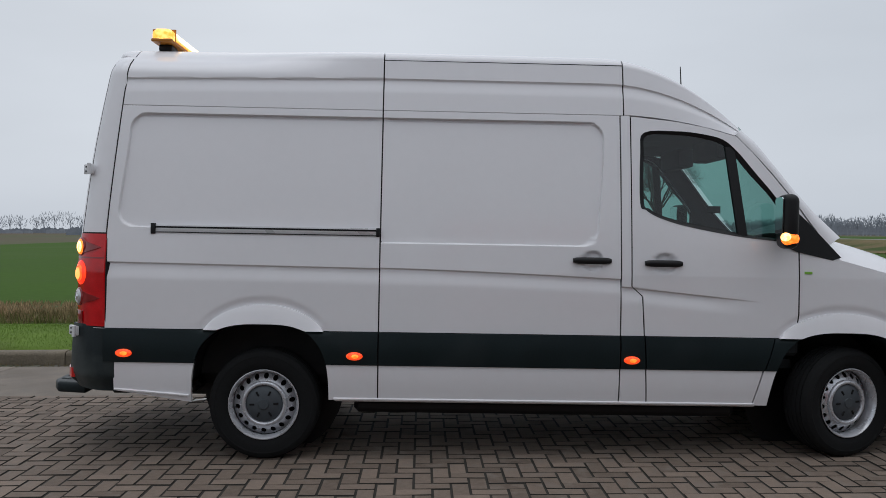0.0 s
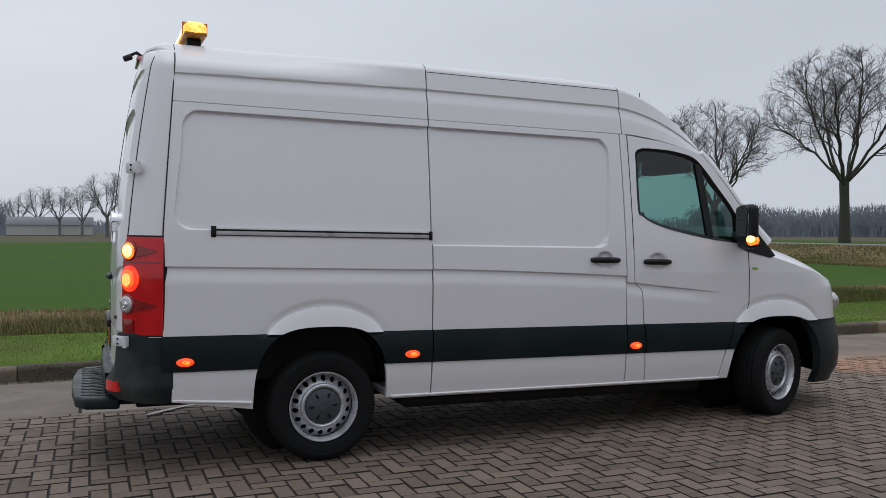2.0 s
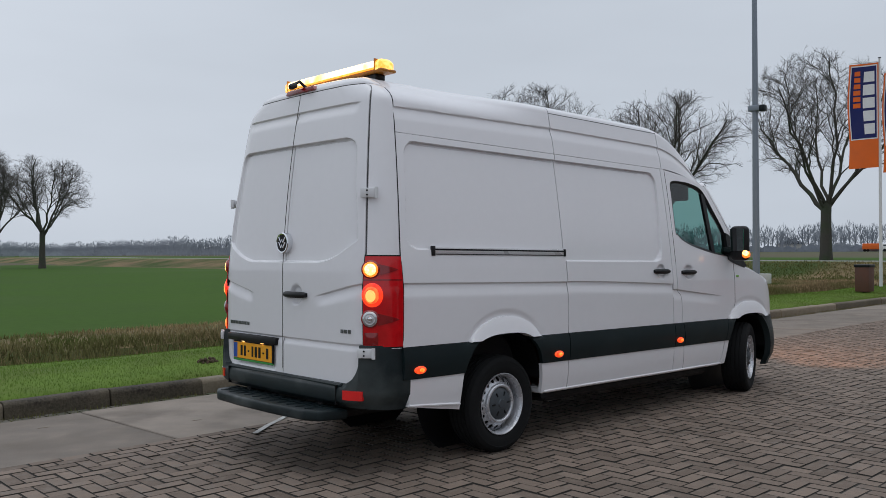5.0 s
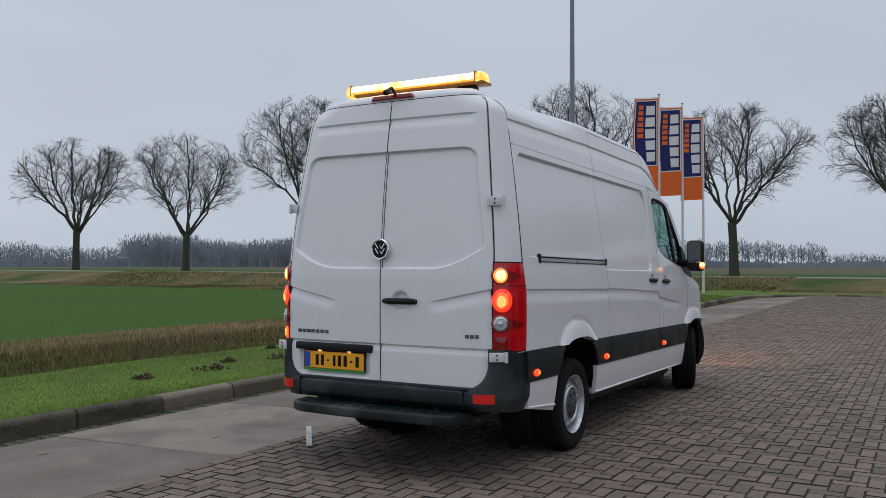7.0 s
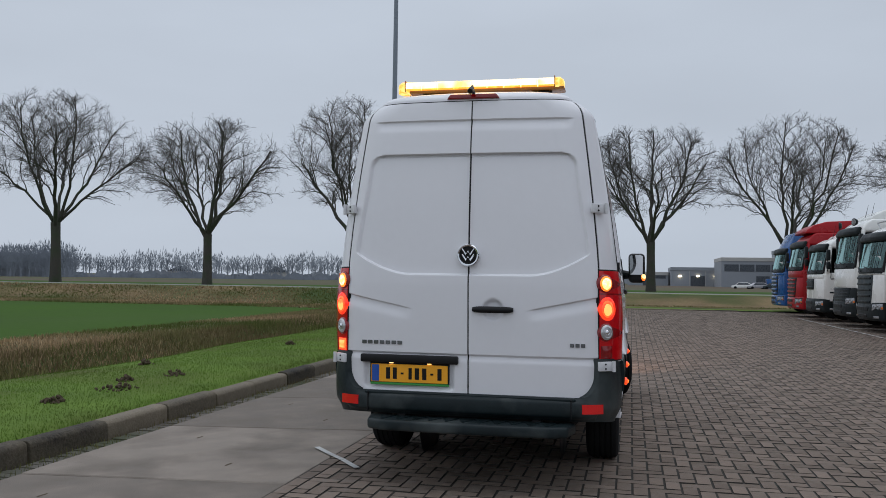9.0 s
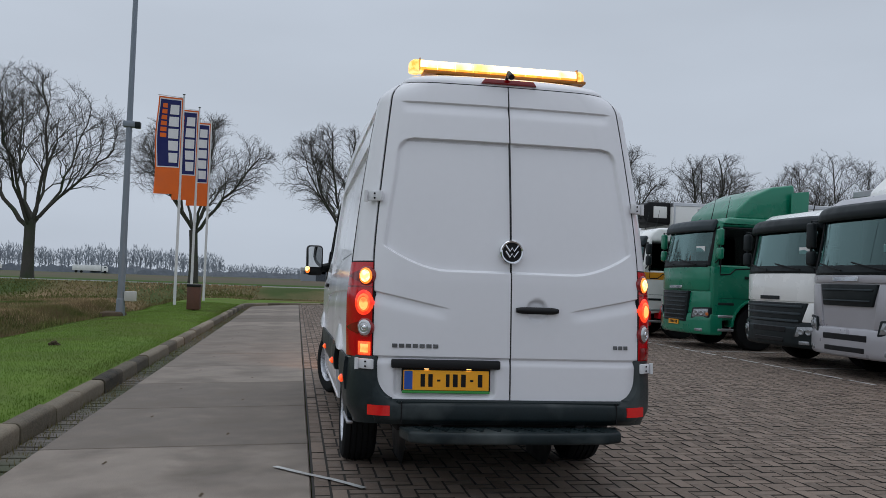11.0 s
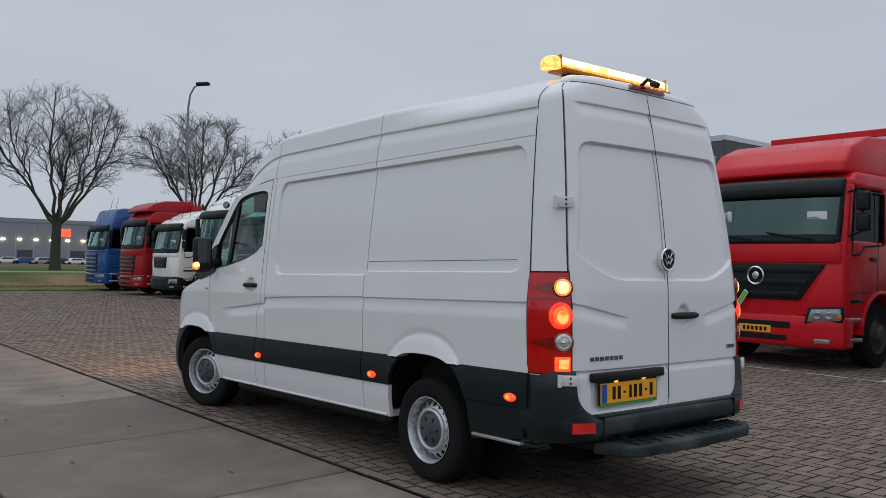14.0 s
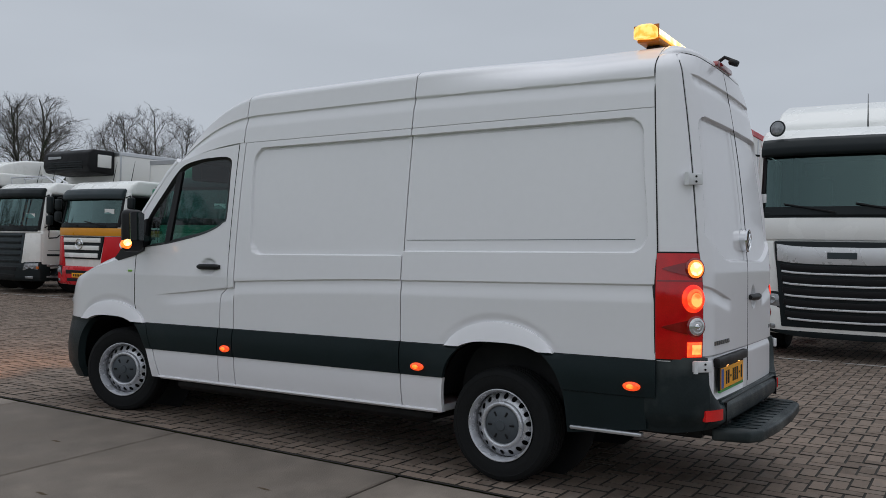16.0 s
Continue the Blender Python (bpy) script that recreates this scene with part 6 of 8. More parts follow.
M["t_green"] = mat("green_truck_paint", (0.008, 0.19, 0.105), 0.3, vary=0.08, scale=2, coat=0.3)
M["t_yellow"] = mat("yellow_stripe_paint", (0.72, 0.30, 0.015), 0.35, vary=0.06)
M["t_grey"] = mat("grey_truck_plastic", (0.038, 0.050, 0.056), 0.5, spec=0.25, vary=0.15)
M["t_dark"] = mat("dark_truck_plastic", (0.010, 0.0145, 0.016), 0.45, spec=0.22, vary=0.2)
M["tarp"] = mat("grey_tarpaulin", (0.060, 0.068, 0.072), 0.55, vary=0.2, scale=1.5, bump=0.3, bscale=4)
M["box_white"] = mat("white_box_panel", (0.74, 0.73, 0.70), 0.45, vary=0.08, scale=1.2, tint=(0.40, 0.36, 0.30), tint_at=0.7)
M["head_lamp"] = mat("headlamp_lens", (0.30, 0.31, 0.32), 0.08, metal=0.45, vary=0.5, scale=16, fine=90, coat=0.6)
M["bright_strip"] = mat("bright_satin_strip", (0.66, 0.67, 0.68), 0.3, metal=0.35, vary=0.06)
M["truck_rim"] = mat("grimy_truck_rim", (0.095, 0.088, 0.080), 0.6, metal=0.2, vary=0.35, scale=6, tint=(0.16, 0.10, 0.06), tint_at=0.62)
M["sooty_red"] = mat("scorched_red_plastic", (0.62, 0.012, 0.014), 0.45, vary=0.12, scale=3.2, tint=(0.012, 0.009, 0.009), tint_at=0.60, spec=0.3)
M["orange_lens"] = mat("orange_lens", (0.6, 0.14, 0.02), 0.15)

truck_wheel_parts = None


def truck_wheel(parent, x, y, r=0.50, side=1):
    """A truck wheel: tyre, rim, hub; shared meshes after the first."""
    global truck_wheel_parts
    if truck_wheel_parts is None:
        w = 0.15
        t = lathe_bm([(0.29, -w), (0.36, -w - 0.005), (0.47, -w + 0.01), (0.50, -w + 0.04), (0.50, -0.05), (0.488, -0.045), (0.488, -0.035), (0.50, -0.03), (0.50, 0.03), (0.488, 0.035), (0.488, 0.045), (0.50, 0.05), (0.50, w - 0.04), (0.47, w - 0.01), (0.36, w + 0.005), (0.29, w)], 40)
        rm = lathe_bm([(0.29, -0.1), (0.29, w - 0.01), (0.30, w), (0.285, w), (0.27, w - 0.05), (0.20, w - 0.06), (0.17, w - 0.03), (0.17, w + 0.02), (0.12, w + 0.03), (0.11, w + 0.06), (0, w + 0.065)], 32)
        for k in range(10):
            a = 2 * math.pi * k / 10
            lathe_bm([(0, w + 0.0), (0.016, w + 0.0), (0.016, w - 0.05)], 6, rm, (0.145 * math.cos(a), 0.03, 0.145 * math.sin(a)))
        a = part("tyre", t, M["tyre"], None, sharp=28)
        b = part("rim", rm, M["truck_rim"], None, sharp=30)
        truck_wheel_parts = (a.data, b.data)
        bpy.data.objects.remove(a)
        bpy.data.objects.remove(b)
    e = empty("wheel")
    e.parent = parent
    e.matrix_local = pose(x, y, r, 0, 0, -90 if side > 0 else 90) @ Matrix.Scale(r / 0.5, 4)
    for nm, me in zip(("tyre", "rim"), truck_wheel_parts):
        o = new(nm, me)
        o.parent = e


def truck(xl, yf, label, body, h=3.0, rake=0.16, sill_z=1.52, top_z=2.55, visor="t_dark", grille=(0.86, 1.36, 5, "t_dark"), gw=0.86, bumper="t_grey", low="t_grey", fairing=None,
          cargo=None, panel=None, lamps=0.62, stripe=None, slats="t_grey", spot=False, mirror="t_dark", roof_mat=None, name_bar=None, length=2.15, plate=True, steps=True, bars=False, star=False, proud=0.035, slat_h=0.022, corner=None, taper=0.86):
    t = empty("truck", (xl - 1.25, yf, 0))
    tagged(t, label, "truck", "parked trucks")
    P = M[body]
    hw = 1.235
    # lower cab with the wheel arch cut out
    arch = [(-1.36 + 0.62 * math.cos(a), 0.52 + 0.62 * math.sin(a)) for a in (math.pi * k / 12 for k in range(13))]
    outl = [(0.0, 0.62), (0.0, sill_z - 0.12), (-0.03, sill_z), (-length, sill_z), (-length, 0.62)] + [p for p in arch[::-1] if p[1] > 0.62]
    part("cab", prism_bm(outl, -hw, hw, "x", 0.045, None, 3), P, t)
    # upper cab: back wall, roof, pillars
    roof_y = -rake - 0.05
    bm = bmesh.new()
    prism_bm([(-length, sill_z - 0.02), (-length + 0.42, sill_z - 0.02), (-length + 0.42, top_z + 0.02), (-length, top_z + 0.02)], -hw, hw, "x", 0.04, bm)
    part("cab_back", bm, P, t)
    bm = bmesh.new()
    rt = [(roof_y + 0.03, top_z - 0.04), (roof_y - 0.04, top_z + 0.12)]
    rt += [(roof_y - 0.10 - (h - top_z) * 0.35, h - 0.10), (roof_y - 0.28 - (h - top_z) * 0.5, h), (-length, h), (-length, top_z - 0.04)]
    prism_bm(rt, -hw + 0.01, hw - 0.01, "x", 0.07, bm, 3)
    part("cab_roof", bm, M[roof_mat] if roof_mat else P, t)
    for s in (-1, 1):
        bm = bmesh.new()
        prism_bm([(-0.02, sill_z - 0.05), (-0.16, sill_z - 0.05), (roof_y - 0.12, top_z + 0.02), (roof_y + 0.02, top_z + 0.02)], s * hw, s * (hw - 0.09), "x", 0.02, bm)
        part("pillar", bm, P, t)
        bm = bmesh.new()
        prism_bm([(-0.24, sill_z - 0.22), (-0.62, sill_z - 0.20), (-0.80, sill_z - 0.10), (-1.46, sill_z - 0.06), (-1.46, top_z - 0.08), (roof_y - 0.13, top_z - 0.08), (-0.24, sill_z + 0.1)], s * (hw - 0.035), s * (hw - 0.03), "x", 0, bm)
        g = part("side_window", bm, M["truck_side_glass"], t, smooth=False)
        # dark rubber round the window, and an added sheet that darkens the cab inside
        rub = [(-0.22, sill_z - 0.22), (-0.62, sill_z - 0.20), (-0.80, sill_z - 0.09), (-1.47, sill_z - 0.05), (-1.47, top_z - 0.07), (roof_y - 0.10, top_z - 0.07), (-0.22, sill_z - 0.20)]
        part("window_rubber", tube_bm([(s * (hw - 0.012), a, b) for a, b in rub], 0.024, 6), M["ink"], g)
        part("side_lining", box_bm(s * (hw - 0.42), s * (hw - 0.40), -length + 0.42, -0.85, sill_z - 0.4, top_z - 0.05, 0, 1), M["cab_dark"], t, smooth=False)
        bm = bmesh.new()
        prism_bm([(-1.46, sill_z - 0.05), (-length + 0.4, sill_z - 0.05), (-length + 0.4, top_z), (-1.46, top_z)], s * hw, s * (hw - 0.06), "x", 0.015, bm)
        part("door_post", bm, P, t)
        # door joint, handle, steps
        bm = bmesh.new()
        box_bm(s * (hw - 0.002), s * (hw + 0.004), -1.285, -1.275, 1.16, top_z, 0, 1, bm)
        box_bm(s * (hw - 0.002), s * (hw + 0.004), -1.28, -0.20, 1.15, 1.16, 0, 1, bm)
        part("door_joint", bm, M["ink"], t, smooth=False)
        part("door_handle", box_bm(s * (hw - 0.01), s * (hw + 0.025), -1.20, -1.02, sill_z - 0.30, sill_z - 0.24, 0.01, 2), M["t_dark"], t)
        if steps:
            for k, z in enumerate((0.42, 0.72, 1.0)):
                part("step", box_bm(s * (hw - 0.22), s * (hw + 0.012), -0.78, -0.16, z, z + 0.06, 0.015, 2), M["alu"] if k < 2 else M["t_dark"], t)
        part("mudguard", prism_bm([(-1.36 + 0.66 * math.cos(a), 0.52 + 0.66 * math.sin(a)) for a in (math.pi * k / 12 for k in range(13))] + [(-1.36 + 0.60 * math.cos(a), 0.52 + 0.60 * math.sin(a)) for a in (math.pi * k / 12 for k in range(12, -1, -1))],
                                   s * (hw - 0.30), s * (hw + 0.035), "x", 0.01), M[low] if low != body else P, t)
        truck_wheel(t, s * (hw - 0.17), -1.36, 0.50, s)
        # mirrors on arms
        arm = part("mirror_arm", tube_bm([(s * (hw - 0.02), -0.10, top_z - 0.10), (s * (hw + 0.20), 0.02, top_z - 0.06), (s * (hw + 0.22), 0.02, sill_z + 0.12), (s * (hw - 0.02), -0.08, sill_z + 0.05)], 0.018, 6), M["t_dark"], t)
        part("mirror", box_bm(s * (hw + 0.12), s * (hw + 0.32), -0.06, 0.06, sill_z + 0.42, top_z - 0.10, 0.045, 3), M[mirror], t, "truck wing mirror")
        part("mirror", box_bm(s * (hw + 0.12), s * (hw + 0.32), -0.06, 0.06, sill_z + 0.12, sill_z + 0.38, 0.045, 3), M[mirror], t, "lower wide-angle mirror")
        # head lamps set into the bumper corner
        lz = lamps
        hl = part("headlamp", prism_bm([(s * 0.78, lz - 0.09), (s * 1.21, lz - 0.06), (s * 1.21, lz + 0.12), (s * 0.84, lz + 0.10)], 0.0, 0.072, "y", 0.02), M["head_lamp"], t, "clear headlamp")
        part("lamp_surround", prism_bm([(s * 0.74, lz - 0.12), (s * 1.225, lz - 0.09), (s * 1.225, lz + 0.15), (s * 0.80, lz + 0.13)], -0.02, 0.066, "y", 0.02), M["t_dark"], hl)
        part("turn_lens", box_bm(s * 1.16, s * 1.215, 0.0, 0.079, lz - 0.04, lz + 0.03, 0.012, 2), M["orange_lens"], hl)
        for lx in (0.93, 1.07):
            bm = lathe_bm([(0, 0.006), (0.03, 0.004), (0.045, 0.010), (0.055, 0.0), (0.055, -0.02)], 18)
            bm.transform(Matrix.Translation((s * lx, 0.074, lz + 0.01)))
            part("lamp_bowl", bm, M["head_lamp"], hl)
        part("fog_lamp", box_bm(s * 0.88, s * 1.08, 0.02, 0.072, 0.40, 0.47, 0.015, 2), M["head_lamp"], t)
    # windscreen and its dark rim
    def scr(u, v):
        x = -1.16 + 2.32 * u
        z = sill_z - 0.02 + (top_z + 0.0 - sill_z) * v
        return (x, -0.015 - (rake + 0.03) * v + 0.05 * (1 - (2 * u - 1) ** 4), z)
    ws = grid_link("windscreen", scr, lin(0, 1, 15), lin(0, 1, 6), M["truck_glass"], t, "wide truck windscreen")
    def rim(u, v):
        p = scr(u, v * 0.12)
        return (p[0], p[1] + 0.006, p[2])
    grid_link("screen_rim", rim, lin(0, 1, 15), [0, 1], M["t_dark"], t)
    for s in (-1, 1):
        edge = [scr(0.5 + s * 0.49, v) for v in lin(0.0, 1.0, 6)]
        part("screen_edge", tube_bm([(p[0], p[1] + 0.004, p[2]) for p in edge], 0.035, 6), M["ink"], t)
    part("cowl", box_bm(-1.10, 1.10, -0.06, 0.012, sill_z - 0.07, sill_z + 0.03, 0.015, 2), M["t_dark"], t)
    for x0, x1 in ((-0.85, -0.15), (0.1, 0.8)):
        p0, p1 = scr((x0 + 1.16) / 2.32, 0.03), scr((x1 + 1.16) / 2.32, 0.16)
        part("wiper", tube_bm([(p0[0], p0[1] + 0.03, p0[2]), (p1[0], p1[1] + 0.03, p1[2])], 0.014, 5), M["ink"], t)
    part("sticker", box_bm(-0.98, -0.72, -0.065, -0.058, sill_z + 0.30, sill_z + 0.42, 0, 1), M["paper"], t, smooth=False)
    # inside of the cab
    part("cab_lining", box_bm(-hw + 0.08, hw - 0.08, -length + 0.40, -length + 0.45, sill_z - 0.5, top_z, 0, 1), M["cab_dark"], t, smooth=False)
    part("cab_ceiling", box_bm(-hw + 0.08, hw - 0.08, -length + 0.40, -rake - 0.16, top_z - 0.07, top_z - 0.045, 0, 1), M["cab_dark"], t, smooth=False)
    part("dashboard", box_bm(-1.12, 1.12, -0.65, -0.16, sill_z - 0.5, sill_z + 0.02, 0.05, 2), M["cab_dark"], t)
    for s in (-0.6, 0.6):
        bm = bmesh.new()
        box_bm(s - 0.26, s + 0.26, -1.45, -1.25, sill_z - 0.4, sill_z + 0.62, 0.06, 2, bm)
        box_bm(s - 0.14, s + 0.14, -1.42, -1.30, sill_z + 0.62, sill_z + 0.84, 0.04, 2, bm)
        part("cab_seat", bm, M["seat"], t)
    # front panel, grille with slats, bumper
    part("front_panel", prism_bm([(-1.18, grille[1] + 0.02), (1.18, grille[1] + 0.02), (1.19, sill_z - 0.06), (-1.19, sill_z - 0.06)], -0.05, 0.03, "y", 0.02), M[panel or body], t)
    g0, g1, gn, gm = grille
    gr = part("grille", prism_bm([(-gw * taper, g0), (gw * taper, g0), (gw, g1), (-gw, g1)], -0.05, proud, "y", 0.015), M[gm], t, "dark front grille with slats")
    for k in range(gn):
        z = g0 + (g1 - g0) * (k + 0.5) / gn
        w = gw * (taper + (1 - taper) * (k + 0.5) / gn) - 0.06
        part("slat", box_bm(-w, w, proud - 0.015, proud + 0.027, z - slat_h, z + slat_h, min(0.01, slat_h * 0.6), 2), M[slats], gr)
    for s in (-1, 1):
        part("front_corner", prism_bm([(s * gw * (taper + 0.02), 0.80), (s * 1.22, 0.80), (s * 1.22, g1 + 0.0), (s * (gw + 0.02), g1 + 0.0)], -0.06, 0.03, "y", 0.02), M[corner or panel or body], t)
    if name_bar:
        part("name_bar", box_bm(-0.32, 0.32, 0.03, 0.052, g1 + 0.05, g1 + 0.12, 0.004, 1), M[name_bar], t, "maker lettering shown as a bar", smooth=False)
    if star:
        bm = lathe_bm([(0.115, 0.0), (0.13, 0.012), (0.145, 0.0)], 32)
        lathe_bm([(0, 0.012), (0.05, 0.01), (0.06, 0.0)], 24, bm)
        bm.transform(Matrix.Translation((0, proud + 0.04, g0 + (g1 - g0) * 0.66)))
        part("round_emblem", bm, M["chrome"], t, "round chrome emblem")
    bump = part("bumper", prism_bm([(-0.35, 0.33), (0.02, 0.33), (0.06, 0.40), (0.065, 0.66), (0.04, 0.80), (-0.35, 0.80)], -1.24, 1.24, "x", 0.035, None, 3), M[bumper], t, "truck front bumper")
    if proud < 0.05:
        part("bumper_slot", box_bm(-0.55, 0.55, 0.05, 0.07, 0.60, 0.70, 0.01, 1), M["ink"], bump)
    if proud < 0.05:
        part("bumper_slot", box_bm(-0.5, 0.5, 0.05, 0.07, 0.42, 0.50, 0.01, 1), M["ink"], bump)
    if plate:
        pl = part("number_plate", box_bm(-0.26, 0.26, 0.066, 0.082, 0.52, 0.63, 0.003, 1), M["plate"], t, "yellow number plate with plain bars")
        bm = bmesh.new()
        for k in range(6):
            box_bm(-0.20 + k * 0.07, -0.155 + k * 0.07, 0.08, 0.084, 0.545, 0.605, 0, 1, bm)
        part("plate_bars", bm, M["ink"], pl, smooth=False)
    if visor:
        part("sun_visor", prism_bm([(roof_y + 0.13, top_z - 0.15), (roof_y + 0.19, top_z - 0.12), (roof_y + 0.19, top_z - 0.02), (roof_y + 0.13, top_z + 0.08), (roof_y + 0.04, top_z + 0.13), (roof_y - 0.03, top_z + 0.08)], -1.17, 1.17, "x", 0.018), M[visor], t, "dark sun visor over the windscreen")
    if stripe:
        part("stripe", prism_bm([(-hw - 0.004, sill_z - 0.24), (hw + 0.004, sill_z - 0.24), (hw + 0.004, sill_z - 0.05), (-hw - 0.004, sill_z - 0.05)], -length + 0.1, 0.034, "y", 0.005), M[stripe], t, "yellow stripe round the cab")
    if fairing:
        fh, fm, f0 = fairing
        bm = bmesh.new()
        fo = [(roof_y - f0, h - 0.02), (roof_y - f0 - 0.05, h + (fh - h) * 0.22), (roof_y - f0 - 0.40, h + (fh - h) * 0.62), (roof_y - f0 - 0.9, h + (fh - h) * 0.90), (-length - 0.10, fh), (-length - 0.22, h + 0.16), (-length + 0.10, h - 0.02)]
        prism_bm(fo, -1.13, 1.13, "x", 0.05, bm, 3)
        part("roof_fairing", bm, M[fm], t, "smooth roof air deflector")
        for s in (-1, 1) if body != "t_red" else ():
            part("side_fairing", prism_bm([(-length + 0.02, 1.0), (-length - 0.35, 1.0), (-length - 0.42, fh - 0.15), (-length + 0.02, fh - 0.2)], s * 1.235, s * 1.20, "x", 0.01), P, t)
    if bars:
        for y in (roof_y - 0.35, roof_y - 0.75):
            part("roof_bar", tube_bm([(-1.0, y - 0.15, h), (-0.8, y, h + 0.16), (0.8, y, h + 0.16), (1.0, y - 0.15, h)], 0.025, 8), M["alu"], t)
    if spot:
        for s in (-0.95, 0.95):
            bm = lathe_bm([(0, 0.03), (0.10, 0.025), (0.115, 0.03), (0.12, 0.0), (0.08, -0.08), (0, -0.09)], 24)
            bm.transform(Matrix.Translation((s, roof_y + 0.08, top_z + 0.28)))
            sp = part("spot_lamp", bm, M["t_dark"], t, "round roof spot lamp")
            bm = lathe_bm([(0, 0.037), (0.06, 0.036), (0.098, 0.03)], 24)
            bm.transform(Matrix.Translation((s, roof_y + 0.08, top_z + 0.28)))
            part("spot_lens", bm, M["head_lamp"], sp)
    # frame, rear wheels
    part("chassis", box_bm(-0.45, 0.45, -7.2, -0.4, 0.62, 0.86, 0.02, 1), M["t_dark"], t)
    part("fuel_tank", box_bm(-1.2, -0.62, -3.9, -2.4, 0.42, 0.98, 0.08, 3), M["alu"], t)
    part("battery_box", box_bm(0.62, 1.2, -3.6, -2.4, 0.45, 0.95, 0.05, 2), M["t_dark"], t)
    for s in (-1, 1):
        truck_wheel(t, s * 1.06, -5.3, 0.50, s)
    for x in (-0.9, -0.2):
        part("aerial", tube_bm([(x, roof_y - 0.5, h - 0.02), (x + 0.02, roof_y - 0.62, h + 0.5)], [0.012, 0.004], 5), M["ink"], t)
    if cargo:
        cm, c0, c1, ch = cargo
        box = part("cargo_box", box_bm(-1.27, 1.27, -c1, -c0, 1.12, ch, 0.03, 2), M[cm], t, "tall cargo body behind the cab")
        for s in (-1, 1):
            part("top_rail", box_bm(s * 1.24, s * 1.285, -c1, -c0 + 0.01, ch - 0.10, ch + 0.012, 0.01, 1), M["t_red" if cm == "box_white" and body == "t_red" else "alu"], box)
            part("bottom_rail", box_bm(s * 1.24, s * 1.285, -c1, -c0 + 0.01, 1.08, 1.22 if body != "t_red" else 1.55, 0.01, 1), M["t_red" if body == "t_red" else "t_grey"], box)
            for k in range(5):
                y = -c0 - 0.03 - (c1 - c0 - 0.06) * k / 4
                part("corner_post", box_bm(s * 1.265, s * 1.28, y - 0.03, y + 0.03, 1.22, ch - 0.1, 0.004, 1), M["alu" if cm != "tarp" else "tarp"], box)
        part("front_rail", box_bm(-1.27, 1.27, -c0 - 0.02, -c0 + 0.015, ch - 0.12, ch + 0.01, 0.01, 1), M["t_red" if cm == "box_white" and body == "t_red" else "alu"], box)
    # the whole front is bowed: corners drawn back
    for o in t.children_recursive:
        if o.type != "MESH" or o.parent.name.startswith("wheel"):
            continue
        ys = [v.co.y for v in o.data.vertices]
        xs = [v.co.x for v in o.data.vertices]
        if max(ys) < -0.75:
            continue
        bm = bmesh.new()
        bm.from_mesh(o.data)
        if max(xs) - min(xs) > 0.5 and len(bm.verts) < 400:
            for cut in (-1.08, -0.9, -0.65, -0.35, 0.0, 0.35, 0.65, 0.9, 1.08):
                bmesh.ops.bisect_plane(bm, geom=bm.verts[:] + bm.edges[:] + bm.faces[:], plane_co=(cut, 0, 0), plane_no=(1, 0, 0))
        for v in bm.verts:
            v.co.y -= 0.26 * (min(1.3, abs(v.co.x)) / 1.24) ** 3.2 * min(1.0, max(0.0, (v.co.y + 0.75) / 0.65))
        bm.to_mesh(o.data)
        bm.free()
        o.data.set_sharp_from_angle(angle=radians(38))
    return t


TY = -7.55
truck(35.6, TY + 0.15, "blue high-roof truck at the end of the row", "t_blue", 3.62, sill_z=1.85, top_z=2.75, bumper="t_blue", low="t_blue", slats="t_blue", gw=0.78, grille=(0.62, 1.66, 6, "t_dark"), plate=False, slat_h=0.05)
truck(30.9, TY + 0.25, "dark red high-roof truck with sloping deflector", "t_maroon", 3.3, sill_z=1.88, top_z=2.85, bumper="t_maroon", low="t_maroon", slats="t_maroon", gw=0.85, grille=(0.62, 1.55, 6, "t_dark"), fairing=(3.78, "t_maroon", 0.0), plate=False, slat_h=0.03)
truck(27.65, TY + 0.15, "white low-roof truck with dark visor and dark bumper", "t_white", 2.95, sill_z=1.72, top_z=2.62, bumper="t_dark", low="t_dark", grille=(1.12, 1.50, 2, "t_dark"), gw=0.62, fairing=(3.35, "t_white", 0.6), plate=False)
ren = truck(23.95, TY, "white high-roof truck with spot lamps and black lower front", "t_white", 3.35, sill_z=1.87, top_z=2.98, bumper="t_dark", grille=(0.5, 1.22, 7, "t_dark"), low="t_dark", spot=True, fairing=(3.8, "t_white", 0.45), plate=False, slats="t_grey", gw=1.0, slat_h=0.014, corner="t_dark", lamps=0.80)
sca = truck(20.95, TY, "white truck with slatted grille, roof bars and refrigerated box", "t_white", 2.98, sill_z=1.70, top_z=2.68, bumper="t_dark", low="t_grey", grille=(0.60, 1.60, 6, "t_grey"), slats="t_dark", bars=True, gw=0.78, plate=False, cargo=("box_white", 2.55, 10.5, 4.0), visor="t_dark", slat_h=0.03, lamps=0.70)
# cooling unit high on the box front, over the cab roof
cu = part("cooling_unit", prism_bm([(-2.55, 3.32), (-1.75, 3.38), (-1.66, 3.55), (-1.70, 3.92), (-1.85, 4.02), (-2.55, 4.02)], -1.05, 1.05, "x", 0.05, None, 3), M["ink"], sca, "black cooling unit on the box front")
part("cooling_cover", box_bm(-1.075, -1.03, -2.42, -1.98, 3.52, 3.88, 0.015, 2), M["box_white"], cu, "pale service cover")
part("cooling_label", box_bm(0.2, 0.8, -1.69, -1.668, 3.76, 3.83, 0.004, 1), M["alu"], cu, "maker lettering shown as a bar", smooth=False)
for k in range(4):
    part("vent", box_bm(-0.8, 0.8, -1.69, -1.655, 3.46 + k * 0.06, 3.49 + k * 0.06, 0.005, 1), M["t_dark"], cu)
